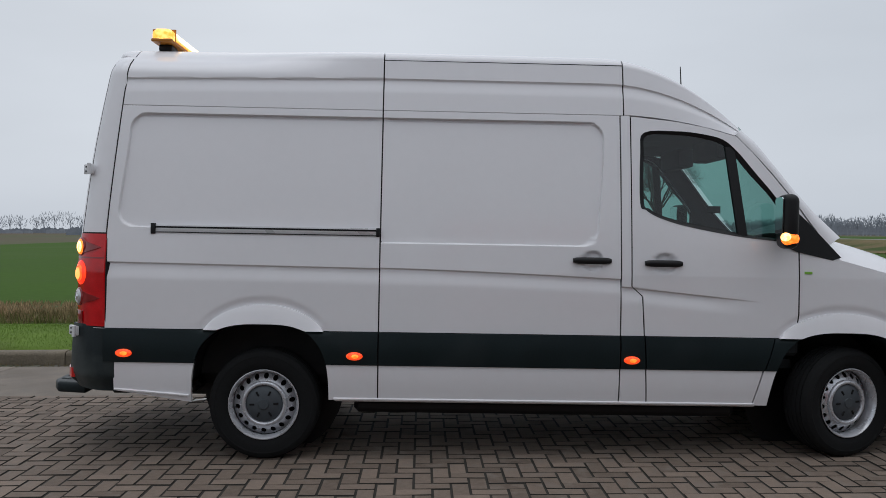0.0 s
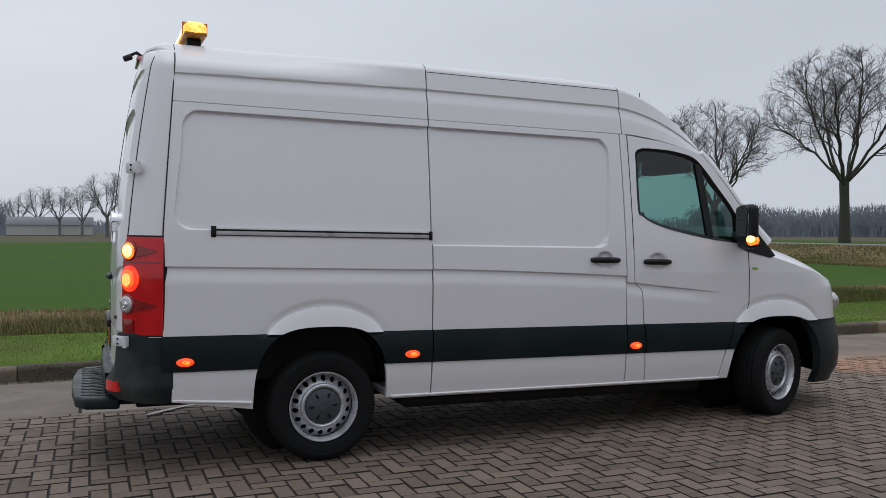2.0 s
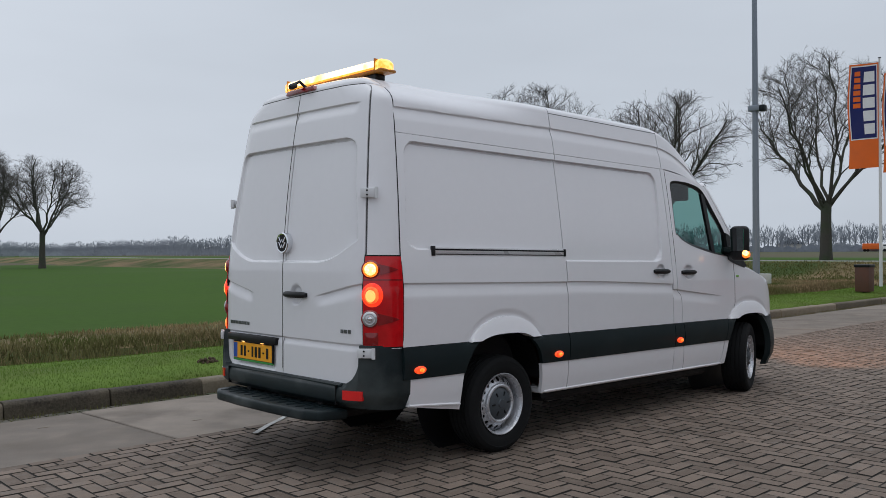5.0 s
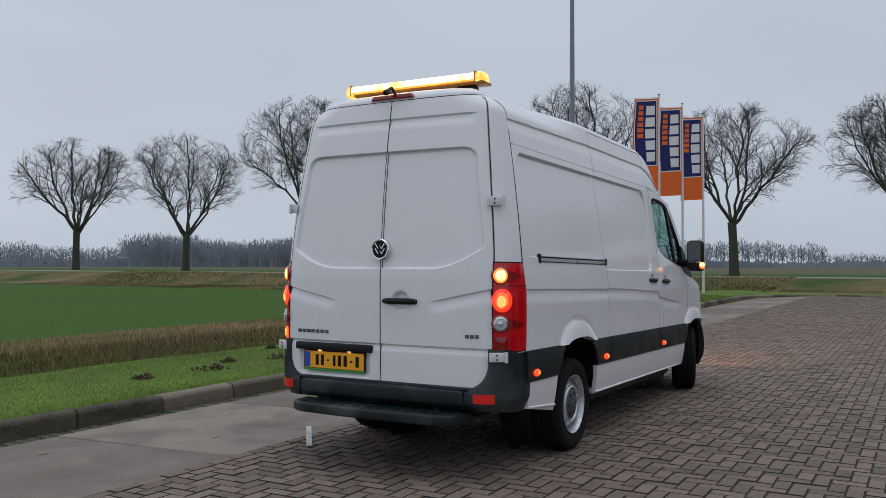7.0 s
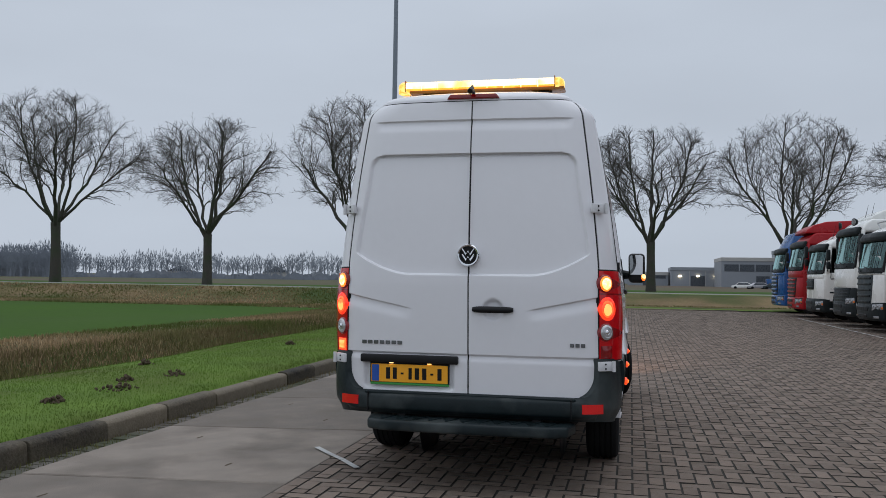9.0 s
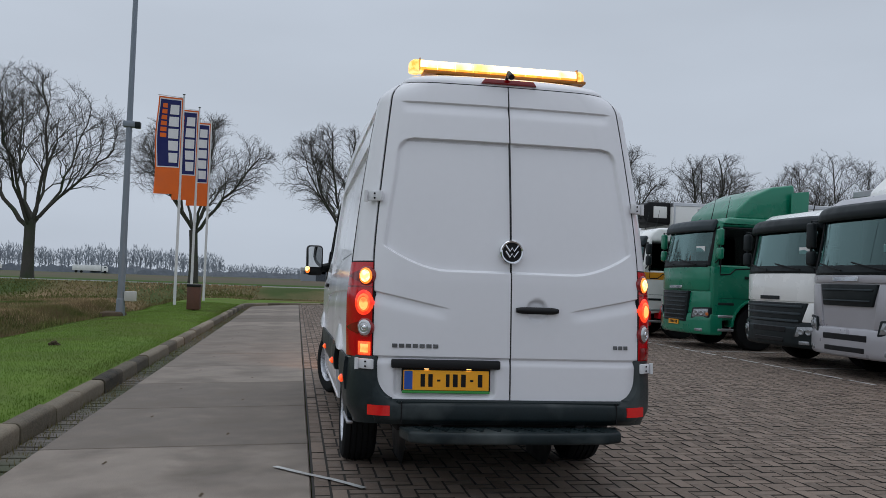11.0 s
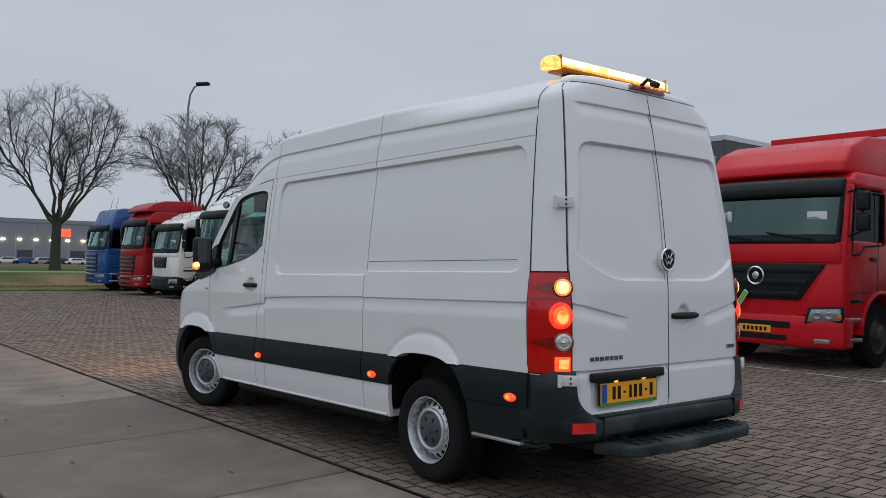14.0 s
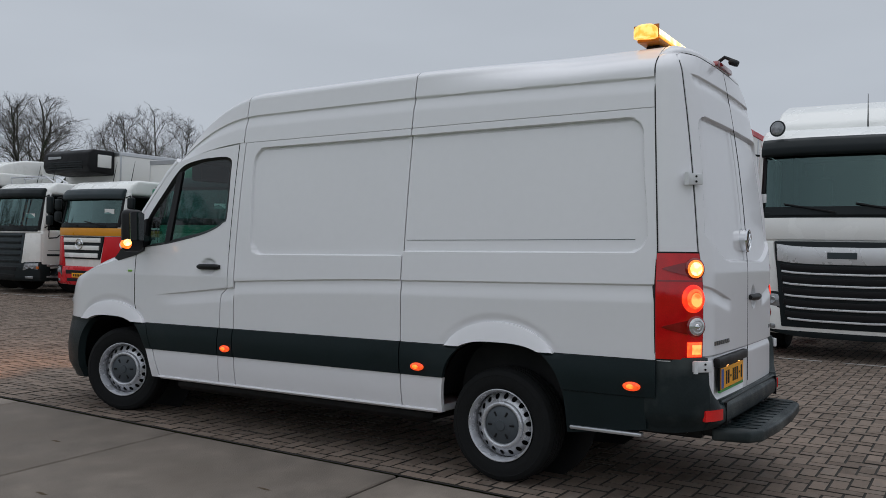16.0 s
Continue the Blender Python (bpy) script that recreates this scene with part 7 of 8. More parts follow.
merc = truck(17.6, TY + 0.05, "red, white and yellow truck with white slatted grille", "t_white", 2.95, sill_z=1.80, top_z=2.60, bumper="t_red", low="t_red", panel="t_red", grille=(0.98, 1.54, 3, "t_dark"), slats="t_white", stripe="t_yellow", visor="t_grey", gw=0.80, star=True, lamps=0.66, slat_h=0.055, cargo=("box_white", 3.0, 9.5, 3.75))
truck(13.85, TY, "green truck with green mirrors and roof deflector", "t_green", 2.98, sill_z=1.90, top_z=2.80, bumper="t_green", low="t_green", grille=(0.60, 1.30, 7, "t_dark"), slats="t_grey", fairing=(3.8, "t_green", 0.6), mirror="t_green", gw=0.66, name_bar="chrome", lamps=0.80, proud=0.075, slat_h=0.014, visor="t_grey")
truck(9.95, TY - 0.1, "white low truck with dark lower front", "t_white", 2.9, sill_z=1.75, top_z=2.62, bumper="t_dark", low="t_dark", grille=(0.62, 1.15, 4, "t_dark"), gw=1.0, name_bar="t_dark", plate=False, cargo=("box_white", 2.6, 9.0, 3.5))
truck(7.4, TY + 0.1, "silver truck with roof deflector and grey tarpaulin body", "t_silver", 3.0, sill_z=1.71, top_z=2.70, bumper="t_silver", low="t_silver", grille=(1.15, 1.50, 2, "t_dark"), panel="t_silver", fairing=(3.80, "t_white", 0.95), cargo=("tarp", 2.75, 10, 4.08), gw=0.72, name_bar="chrome", plate=False, visor="t_dark", lamps=0.82, slat_h=0.012)
ax = truck(3.82, TY, "red truck with red deflector and white box body", "t_red", 2.95, sill_z=1.92, top_z=2.72, bumper="t_red", low="t_red", grille=(1.02, 1.56, 3, "t_dark"), fairing=(3.6, "t_red", 0.05), cargo=("box_white", 2.6, 9.5, 3.85), gw=1.0, star=True, visor="t_dark", lamps=0.80, slat_h=0.04, slats="t_dark", taper=0.66)
card = part("hanging_tag", box_bm(-0.045, 0.045, 0.10, 0.112, -0.22, 0.22, 0.006, 1), M["bulb_green"], ax, "green and white card strip hung on the grille", smooth=False)
card.data.transform(Matrix.Translation((0.22, 0, 1.0)) @ Matrix.Rotation(radians(-35), 4, "Y") @ Matrix.Diagonal((0.7, 1, 0.7, 1)))
edge = part("tag_edge", box_bm(-0.06, 0.06, 0.098, 0.108, -0.24, 0.24, 0.006, 1), M["paper"], ax, smooth=False)
edge.data.transform(Matrix.Translation((0.22, 0, 1.0)) @ Matrix.Rotation(radians(-35), 4, "Y") @ Matrix.Diagonal((0.7, 1, 0.7, 1)))
# print on the white box: red band and slanted red blocks
for k in range(5):
    z0 = 2.0 + 0.28 * k
    part("red_block", prism_bm([(-4.45 - 0.06 * k, z0), (-5.15 - 0.02 * k, z0), (-5.25, z0 + 0.24), (-4.50 - 0.06 * k, z0 + 0.24)], -1.285, -1.27, "x", 0), M["t_red"], ax, smooth=False)
for k in range(5):
    part("white_bar", box_bm(-1.292, -1.283, -3.55 - 0.17 * k, -3.42 - 0.17 * k, 1.27, 1.44, 0, 1), M["paper"], ax, smooth=False)
xf = truck(0.42, TY + 0.1, "white high-roof truck with black grille and chrome strips", "t_white", 3.35, sill_z=2.06, top_z=3.04, bumper="t_white", low="t_white", grille=(0.44, 1.66, 0, "t_dark"), gw=0.92, spot=True, fairing=(3.95, "t_white", 0.75), plate=False, lamps=0.80, proud=0.078)


def bowed(z0, z1, w0, w1, y0, y1):
    """A strip across the front that follows its bow."""
    bm = prism_bm([(-w0, z0), (w0, z0), (w1, z1), (-w1, z1)], y0, y1, "y", 0.006)
    for cut in (-0.9, -0.65, -0.35, 0.0, 0.35, 0.65, 0.9):
        bmesh.ops.bisect_plane(bm, geom=bm.verts[:] + bm.edges[:] + bm.faces[:], plane_co=(cut, 0, 0), plane_no=(1, 0, 0))
    for v in bm.verts:
        v.co.y -= 0.26 * (abs(v.co.x) / 1.24) ** 3.2
        v.co.z += 0.05 * max(0, abs(v.co.x) - 0.45) + 0.16 * max(0, abs(v.co.x) - 0.62) ** 1.5
    return bm


np_ = part("name_plate", bowed(1.34, 1.58, 0.86, 0.88, 0.06, 0.098), M["bright_strip"], xf, "silver bar with maker lettering shown as a plain bar")
part("name_bar", bowed(1.42, 1.51, 0.19, 0.19, 0.09, 0.103), M["t_grey"], xf, smooth=False)
for k in range(5):
    z = 0.53 + 0.165 * k
    part("chrome_strip", bowed(z, z + 0.028, 0.70 + 0.025 * k, 0.70 + 0.025 * k, 0.07, 0.104), M["bright_strip"], xf, "bright strip across the grille")
    part("grille_louvre", bowed(z + 0.04, z + 0.12, 0.74 + 0.02 * k, 0.74 + 0.02 * k, 0.05, 0.088), M["ink"], xf)
part("lower_lip", bowed(0.30, 0.42, 1.0, 1.0, 0.0, 0.05), M["t_dark"], xf)

# red wheeled bin beside the silver truck
wbin = empty("wheeled_bin", (4.64, -7.95, 0), 12)
tagged(wbin, "red plastic wheeled bin with sooty side, between trucks", "bin")
bm = bmesh.new()
prism_bm([(-0.18, 0.06), (0.18, 0.06), (0.235, 0.95), (-0.235, 0.95)], -0.24, 0.26, "y", 0.03, bm)
part("bin_body", bm, M["sooty_red"], wbin)
part("bin_lid", prism_bm([(-0.27, 0.95), (0.27, 0.95), (0.27, 1.0), (0.18, 1.06), (-0.18, 1.06), (-0.27, 1.0)], -0.28, 0.31, "y", 0.02), M["t_red"], wbin)
part("bin_handle", tube_bm([(-0.2, -0.30, 0.98), (-0.2, -0.36, 1.0), (0.2, -0.36, 1.0), (0.2, -0.30, 0.98)], 0.015, 6), M["t_red"], wbin)
for s in (-0.22, 0.22):
    bm = lathe_bm([(0, 0.03), (0.09, 0.03), (0.10, 0.015), (0.10, -0.015), (0.09, -0.03), (0, -0.03)], 20)
    bm.transform(Matrix.Translation((s, 0.22, 0.10)) @ Matrix.Rotation(radians(90), 4, "Z"))
    part("bin_wheel", bm, M["tyre"], wbin)

# ---------------------------------------------------------------- trees


def tree_meshes(seed, H, R, fork, bark="bark", twigs="twig", dens=1.0):
    """A bare roadside tree that fills a dome: trunk and limbs in one mesh, twigs in another."""
    r = random.Random(seed)
    wood, tv, tf = bmesh.new(), [], []
    mid = Vector((0, 0, 0.63 * H))

    def clip(p):
        """1 on the dome of the crown, less inside."""
        q = p - mid
        up = 0.37 * H if q.z > 0 else 0.30 * H
        k = math.sqrt((q.x ** 2 + q.y ** 2) / R ** 2 + (q.z / up) ** 2)
        return k

    def reach(p0, d, ln):
        """How far a branch may go before it leaves the dome."""
        lim = r.uniform(0.88, 1.06)
        while ln > 0.15 and clip(p0 + d * ln) > lim:
            ln *= 0.8
        return ln

    def twig(p, q, w0, w1):
        d = (q - p).normalized()
        u = d.orthogonal().normalized()
        w = d.cross(u)
        k = len(tv)
        for base, rad in ((p, w0), (q, w1)):
            if rad > 0:
                for t in (0, 2.094, 4.189):
                    tv.append(base + (u * math.cos(t) + w * math.sin(t)) * rad)
            else:
                tv.append(base)
        for i in range(3):
            if w1 > 0:
                tf.append((k + i, k + (i + 1) % 3, k + 3 + (i + 1) % 3, k + 3 + i))
            else:
                tf.append((k + i, k + (i + 1) % 3, k + 3))

    def limb(p0, d0, p2, rad, level):
        """A bent limb from p0 that sets out along d0 and ends at p2."""
        length = (p2 - p0).length
        p1 = p0 + d0 * length * 0.5
        n = (9, 7, 4, 2)[level]
        pts, rads = [], []
        for i in range(n + 1):
            t = i / n
            p = p0 * (1 - t) ** 2 + p1 * 2 * t * (1 - t) + p2 * t * t
            if 0 < i < n:
                j = length * (0.010, 0.017, 0.028, 0.05)[level]
                p = p + Vector((r.gauss(0, j), r.gauss(0, j), r.gauss(0, j)))
            pts.append(p)
            rads.append(rad * (1 - 0.72 * t))
        if level == 3:
            # fine twigs: a bent sliver each
            d = (pts[-1] - pts[0]).normalized()
            u = d.orthogonal().normalized()
            u.rotate(Matrix.Rotation(r.uniform(0, 6.283), 3, d))
            k = len(tv)
            tv.extend((pts[0] + u * rad * 1.3, pts[0] - u * rad * 1.3, pts[1] - u * rad, pts[1] + u * rad, pts[2]))
            tf.extend(((k, k + 1, k + 2, k + 3), (k + 3, k + 2, k + 4)))
        elif level < 2:
            tube_bm(pts, rads, (8, 5)[level], wood, caps=False)
        else:
            for i in range(n):
                twig(pts[i], pts[i + 1], rads[i], 0 if level == 3 and i == n - 1 else rads[i + 1])
        if level == 3:
            return
        count = int(dens * (r.randint(10, 13), r.randint(10, 12), r.randint(12, 14))[level] + 0.5)
        for k in range(count):
            f = (k + r.uniform(0.2, 0.9)) / count
            f = 0.30 + 0.70 * f if level == 0 else 0.14 + 0.86 * f
            i = min(n - 1, int(f * n))
            at = pts[i].lerp(pts[i + 1], f * n - i)
            along = (pts[i + 1] - pts[i]).normalized()
            side = along.orthogonal().normalized()
            side.rotate(Matrix.Rotation(r.uniform(0, 6.283), 3, along))
            out = (at - Vector((0, 0, fork + 0.8))).normalized()
            dd = (along * 0.45 + side * r.uniform(0.75, 1.25) + out * 0.55 + Vector((0, 0, 0.10 if level < 2 else r.uniform(-0.15, 0.2)))).normalized()
            ln = H * (r.uniform(0.20, 0.36), r.uniform(0.08, 0.15), r.uniform(0.03, 0.06))[level] * (1.15 - 0.4 * f)
            ln2 = reach(at, dd, ln)
            if ln2 < 0.3 * ln or (level > 0 and at.z < fork + 0.16 * H and r.random() < 0.6):
                continue
            end = at + dd * ln2
            limb(at, (along * 0.6 + dd * 0.4).normalized(), end, max((0.026, 0.011, 0.0058)[level], rads[i] * (0.5, 0.42, 0.45)[level]), level + 1)

    lean = Vector((r.uniform(-0.25, 0.25), r.uniform(-0.25, 0.25), 0))
    tp = [Vector((0, 0, -0.3)) + lean * (k / 5) ** 2 + Vector((0, 0, (fork + 0.3) * k / 5)) for k in range(6)]
    tube_bm(tp, [0.44, 0.36, 0.33, 0.31, 0.30, 0.31], 12, wood, caps=False)
    n = 8
    for k in range(n):
        az = 2 * math.pi * (k * 0.382 + r.uniform(-0.05, 0.05))
        el = radians((6, 58, 24, 44, 14, 82, 34, 52)[k] + r.uniform(-6, 6))
        rr = r.uniform(0.80, 0.95)
        end = mid + Vector((math.cos(az) * math.cos(el) * R * rr, math.sin(az) * math.cos(el) * R * rr, math.sin(el) * 0.37 * H * rr - 0.02 * H * math.cos(el)))
        start = tp[-1] - Vector((0, 0, r.uniform(0.05, 0.6)))
        d0 = Vector((math.cos(az) * (0.35 + 0.6 * math.cos(el)), math.sin(az) * (0.35 + 0.6 * math.cos(el)), 1.0)).normalized()
        limb(start, d0, end, r.uniform(0.10, 0.165), 0)
    tm = bpy.data.meshes.new("trunk")
    wood.to_mesh(tm)
    wood.free()
    tm.materials.append(M[bark])
    tm.shade_smooth()
    cm = bpy.data.meshes.new("crown")
    cm.from_pydata([tuple(v) for v in tv], [], tf)
    cm.materials.append(M[twigs])
    return tm, cm


TREES = [tree_meshes(11 + k, 12.8, rad, fk) for k, (rad, fk) in enumerate(((6.0, 3.8), (5.6, 3.5), (6.3, 4.0)))]

# thinner variants for the far row, haze carried by their colours
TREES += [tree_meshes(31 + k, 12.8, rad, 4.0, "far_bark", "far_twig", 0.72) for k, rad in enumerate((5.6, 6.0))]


def tree(x, y, z, kind, turn, size, group="roadside trees", label="bare roadside tree with a vase-shaped crown, on the verge", wide=1.0):
    t = empty("tree", (x, y, z), turn)
    t.scale = (size * wide, size * wide, size)
    tagged(t, label, "tree", group)
    for name, me in zip(("trunk", "crown"), TREES[kind]):
        o = new(name, me)
        o.parent = t
    return t


tr = random.Random(5)
for i, (x, y, s) in enumerate(((58.5, 82.4, 1.22), (57.7, 63.9, 1.14), (56.5, 46.4, 1.27), (55.5, 31.9, 1.07), (55.0, 19.2, 1.15), (55.0, 8.4, 0.94), (57.5, -2.45, 0.98),
                               (56.4, -11.8, 1.0), (57, -22, 0.95), (55, -30, 0.9), (52, -38, 0.9), (47, -45, 0.9), (41, -51, 0.9), (33, -56, 0.9), (25, -60, 0.9))):
    tree(x, y, land_z(x, y) - 0.05, i % 3, tr.uniform(0, 360), s)
# from the fourth on, trees use the haze-tinted variants
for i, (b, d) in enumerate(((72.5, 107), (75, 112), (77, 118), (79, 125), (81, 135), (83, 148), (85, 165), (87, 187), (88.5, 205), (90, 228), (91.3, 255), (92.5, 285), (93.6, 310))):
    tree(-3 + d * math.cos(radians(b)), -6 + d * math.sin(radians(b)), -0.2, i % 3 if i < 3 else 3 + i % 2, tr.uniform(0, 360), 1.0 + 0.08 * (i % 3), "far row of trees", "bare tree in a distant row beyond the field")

# ---------------------------------------------------------------- poles, flags, far things
M["clad_mid"] = mat("grey_switch_box", (0.48, 0.48, 0.46), 0.6, vary=0.1)
mast = empty("light_mast", (18.0, 6.0, 0.02))
tagged(mast, "tall grey galvanised light mast on the verge", "light mast")
part("mast_pole", tube_bm([(0, 0, -0.1), (0, 0, 5), (0, 0, 14)], [0.10, 0.08, 0.05], 14), M["wood_grey"], mast)
part("mast_foot", lathe_bm([(0.0, 0.0), (0.17, 0.0), (0.17, 0.02), (0.125, 0.03), (0.115, 0.5), (0.10, 0.52)], 16), M["wood_grey"], mast).data.transform(Matrix.Rotation(radians(90), 4, "X"))
part("mast_box", box_bm(-0.08, 0.08, -0.40, -0.09, 0.45, 0.72, 0.02, 2), M["clad_mid"], mast, "pale switch box")
part("mast_bracket", box_bm(-0.12, 0.12, -0.16, 0.16, 5.2, 5.36, 0.02, 2), M["wood_grey"], mast)
part("mast_camera", box_bm(-0.10, 0.10, -0.30, -0.14, 5.18, 5.36, 0.03, 2), M["t_dark"], mast)
part("mast_foot", box_bm(-0.3, 0.5, -0.1, 0.5, -0.1, 0.16, 0.08, 2), M["soil"], mast)


def flag(x, y, turn, hgt):
    f = empty("flag", (x, y, 0.05), turn)
    tagged(f, "upright orange and blue banner on a white flagpole", "flag", "banners on the verge")
    part("flagpole", tube_bm([(0, 0, -0.1), (0, 0, hgt * 0.45), (0, 0, hgt)], [0.055, 0.05, 0.03], 12), M["pole_white"], f)
    part("pole_top", lathe_bm([(0, 0), (0.05, 0.0), (0.05, 0.02), (0, 0.03)], 10), M["t_dark"], f).matrix_local = pose(0, 0, hgt, 90, 0, 0)
    part("flag_arm", tube_bm([(0, 0, hgt - 0.12), (0.98, 0, hgt - 0.14)], 0.014, 6), M["pole_white"], f)
    def wave(u, z):
        return 0.05 * math.sin(u * 4 + z * 1.3) * u
    top, low = hgt - 0.14, hgt - 3.75

    def cloth(u, v, o=0.0, x0=0.03, x1=0.98, z0=None, z1=None):
        z0 = low if z0 is None else z0
        z1 = top if z1 is None else z1
        z = z0 + (z1 - z0) * v
        xx = x0 + (x1 - x0) * u
        return (xx + 0.03 * math.sin(z * 2.2) * u, wave(xx, z) + o, z - 0.05 * xx)
    cl = grid_link("cloth", lambda u, v: cloth(u, v), lin(0, 1, 12), lin(0, 1, 30), M["flag_orange"], f, "orange cloth")
    for o in (-0.006, 0.006):
        grid_link("white_border", lambda u, v: cloth(u, v, o * 0.5, 0.07, 0.93, top - 2.62, top - 0.06), lin(0, 1, 12), lin(0, 1, 24), M["flag_white"], cl)
        grid_link("blue_field", lambda u, v: cloth(u, v, o, 0.10, 0.90, top - 2.58, top - 0.10), lin(0, 1, 12), lin(0, 1, 24), M["flag_blue"], cl)
        # brand lettering as plain bars
        for k in range(5):
            z0 = top - 0.28 - 0.45 * k
            grid_link("white_bar", lambda u, v: cloth(u, v, o * 1.8, 0.16, 0.50, z0 - 0.36, z0), lin(0, 1, 5), lin(0, 1, 4), M["flag_white"], cl)
        for k in range(6):
            z0 = top - 0.25 - 0.22 * k
            grid_link("orange_bar", lambda u, v: cloth(u, v, o * 1.8, 0.60, 0.80, z0 - 0.16, z0), lin(0, 1, 4), lin(0, 1, 3), M["flag_orange"], cl)
    return f


flag(26.6, 5.75, 118, 7.9)
flag(29.0, 5.45, 118, 7.9)
flag(31.8, 5.25, 118, 7.9)

post_bin = empty("litter_bin", (21.7, 4.5, 0.06))
tagged(post_bin, "rusty brown litter box on the grass", "litter bin")
M["rust"] = mat("rusty_brown_steel", (0.10, 0.045, 0.03), 0.7, vary=0.3)
part("bin_box", box_bm(-0.22, 0.22, -0.2, 0.2, 0.08, 0.85, 0.03, 2), M["rust"], post_bin)
part("bin_rim", box_bm(-0.24, 0.24, -0.22, 0.22, 0.80, 0.88, 0.02, 2), M["t_dark"], post_bin)
part("bin_leg", box_bm(-0.05, 0.05, -0.05, 0.05, -0.05, 0.12, 0.01, 1), M["t_dark"], post_bin)


def street_lamp(x, y, turn, h=10.0):
    s = empty("street_lamp", (x, y, 0), turn)
    tagged(s, "tall grey street lamp with a curved arm", "street lamp", "street lamps")
    part("lamp_post", tube_bm([(0, 0, 0), (0, 0, h - 1.2), (0.1, 0, h - 0.5), (0.35, 0, h - 0.08), (0.6, 0, h + 0.02)], [0.09, 0.06, 0.05, 0.045, 0.04], 10), M["wood_grey"], s)
    part("lamp_head", box_bm(0.5, 1.25, -0.16, 0.16, h - 0.02, h + 0.16, 0.06, 3), M["t_dark"], s)


street_lamp(40.7, -14.3, 215, 11.0)
street_lamp(44.0, -42.8, 150, 9.5)

# painted marks
lines = empty("bay_marking")
tagged(lines, "worn white parking bay lines on the bricks", "road marking", kind="structure")
lr = random.Random(3)


def mark(x0, x1, y0, y1, z=0.004):
    link("line", [(x0, y0, z), (x1, y0, z), (x1, y1, z), (x0, y1, z)], [(0, 1, 2, 3)], M["white_line"], lines, smooth=False)


for i in range(44):
    x = -8 + i * 0.82
    mark(x, x + lr.uniform(0.5, 0.75), -7.27, -7.20)
for x in (0.58, 4.1, 7.55, 11.0, 14.0, 17.75, 21.1, 24.0, 27.5, 31.0):
    mark(x - 0.04, x + 0.04, -9.5, -7.27)
# chalk stroke across the lane edge
for k in range(3):
    xa, ya, xb, yb = -0.27 - 0.235 * k, 1.43 - 0.19 * k, -0.50 - 0.235 * k, 1.243 - 0.19 * k
    z = 0.012
    za, zb = (slab_z(ya) if ya > SLAB_Y0 else 0.0) + z, (slab_z(yb) if yb > SLAB_Y0 else 0.0) + z
    link("line", [(xa, ya, za), (xa + 0.03, ya - 0.035, za), (xb + 0.03, yb - 0.035, zb), (xb, yb, zb)], [(0, 1, 2, 3)], M["white_line"], lines, smooth=False)

# buildings in the distance
M["clad"] = mat("grey_cladding", (0.27, 0.29, 0.32), 0.7, vary=0.06, scale=0.3, fine=3)
M["clad_light"] = mat("pale_roof_band", (0.45, 0.44, 0.42), 0.7, vary=0.05)
M["clad_dark"] = mat("dark_window_band", (0.06, 0.07, 0.085), 0.3, vary=0.2)
M["wall_lamp"] = glow("lit_wall_lamp", (1.0, 0.8, 0.5), 8.0)
M["sign_red"] = glow("lit_red_sign", (1.0, 0.05, 0.03), 1.6)


def hall(x, y, wd, dp, h, label, band=False, lamps=0, turn=0.0, sign=False):
    b = empty("warehouse", (x, y, -0.3), turn)
    tagged(b, label, "warehouse", "distant industrial buildings")
    part("wall", box_bm(0, dp, -wd / 2, wd / 2, 0, h, 0.05, 1), M["clad"], b)
    part("roof_edge", box_bm(-0.15, dp, -wd / 2 - 0.1, wd / 2 + 0.1, h - 0.9, h + 0.1, 0.05, 1), M["clad_light"] if band else M["clad"], b)
    n = max(2, int(wd / 4))
    for k in range(n):
        y0 = -wd / 2 + 0.6 + (wd - 1.2) * k / n
        w = (wd - 1.2) / n
        if band:
            part("window", box_bm(-0.08, 0.1, y0 + 0.15, y0 + w - 0.15, h * 0.55, h * 0.78, 0.02, 1), M["clad_dark"], b)
        else:
            part("panel_joint", box_bm(-0.04, 0.1, y0, y0 + 0.12, 0.2, h - 1.0, 0.01, 1), M["clad_light"], b)
        if k % 3 == 1:
            part("loading_door", box_bm(-0.08, 0.1, y0 + 0.3, y0 + w - 0.3, 0, 3.2, 0.02, 1), M["clad_dark"], b)
    for k in range(lamps):
        y0 = -wd / 2 + wd * (k + 0.5) / lamps
        part("wall_lamp", box_bm(-0.35, -0.05, y0 - 0.45, y0 + 0.45, h * 0.52, h * 0.52 + 0.35, 0.05, 1), M["wall_lamp"], b, "lit wall lamp")
    if sign:
        part("sign", box_bm(-0.3, -0.05, -4.2, -1.8, h * 0.62, h * 0.80, 0.03, 1), M["sign_red"], b, "lit red sign without lettering")
    return b


hall(231, -33, 17, 20, 8.0, "grey office building with pale roof band and window strip", True)
hall(213, -53, 25, 40, 10.5, "grey warehouse with a row of lit wall lamps", False, 7, sign=True)
hall(252, -20, 15, 20, 5.6, "low grey industrial hall with lit lamps", False, 3)
hall(245, -85, 40, 40, 9.5, "long grey warehouse behind the trees", False, 4)
hall(260, -6, 12, 16, 4.2, "small low hall at the edge of the fields", True)


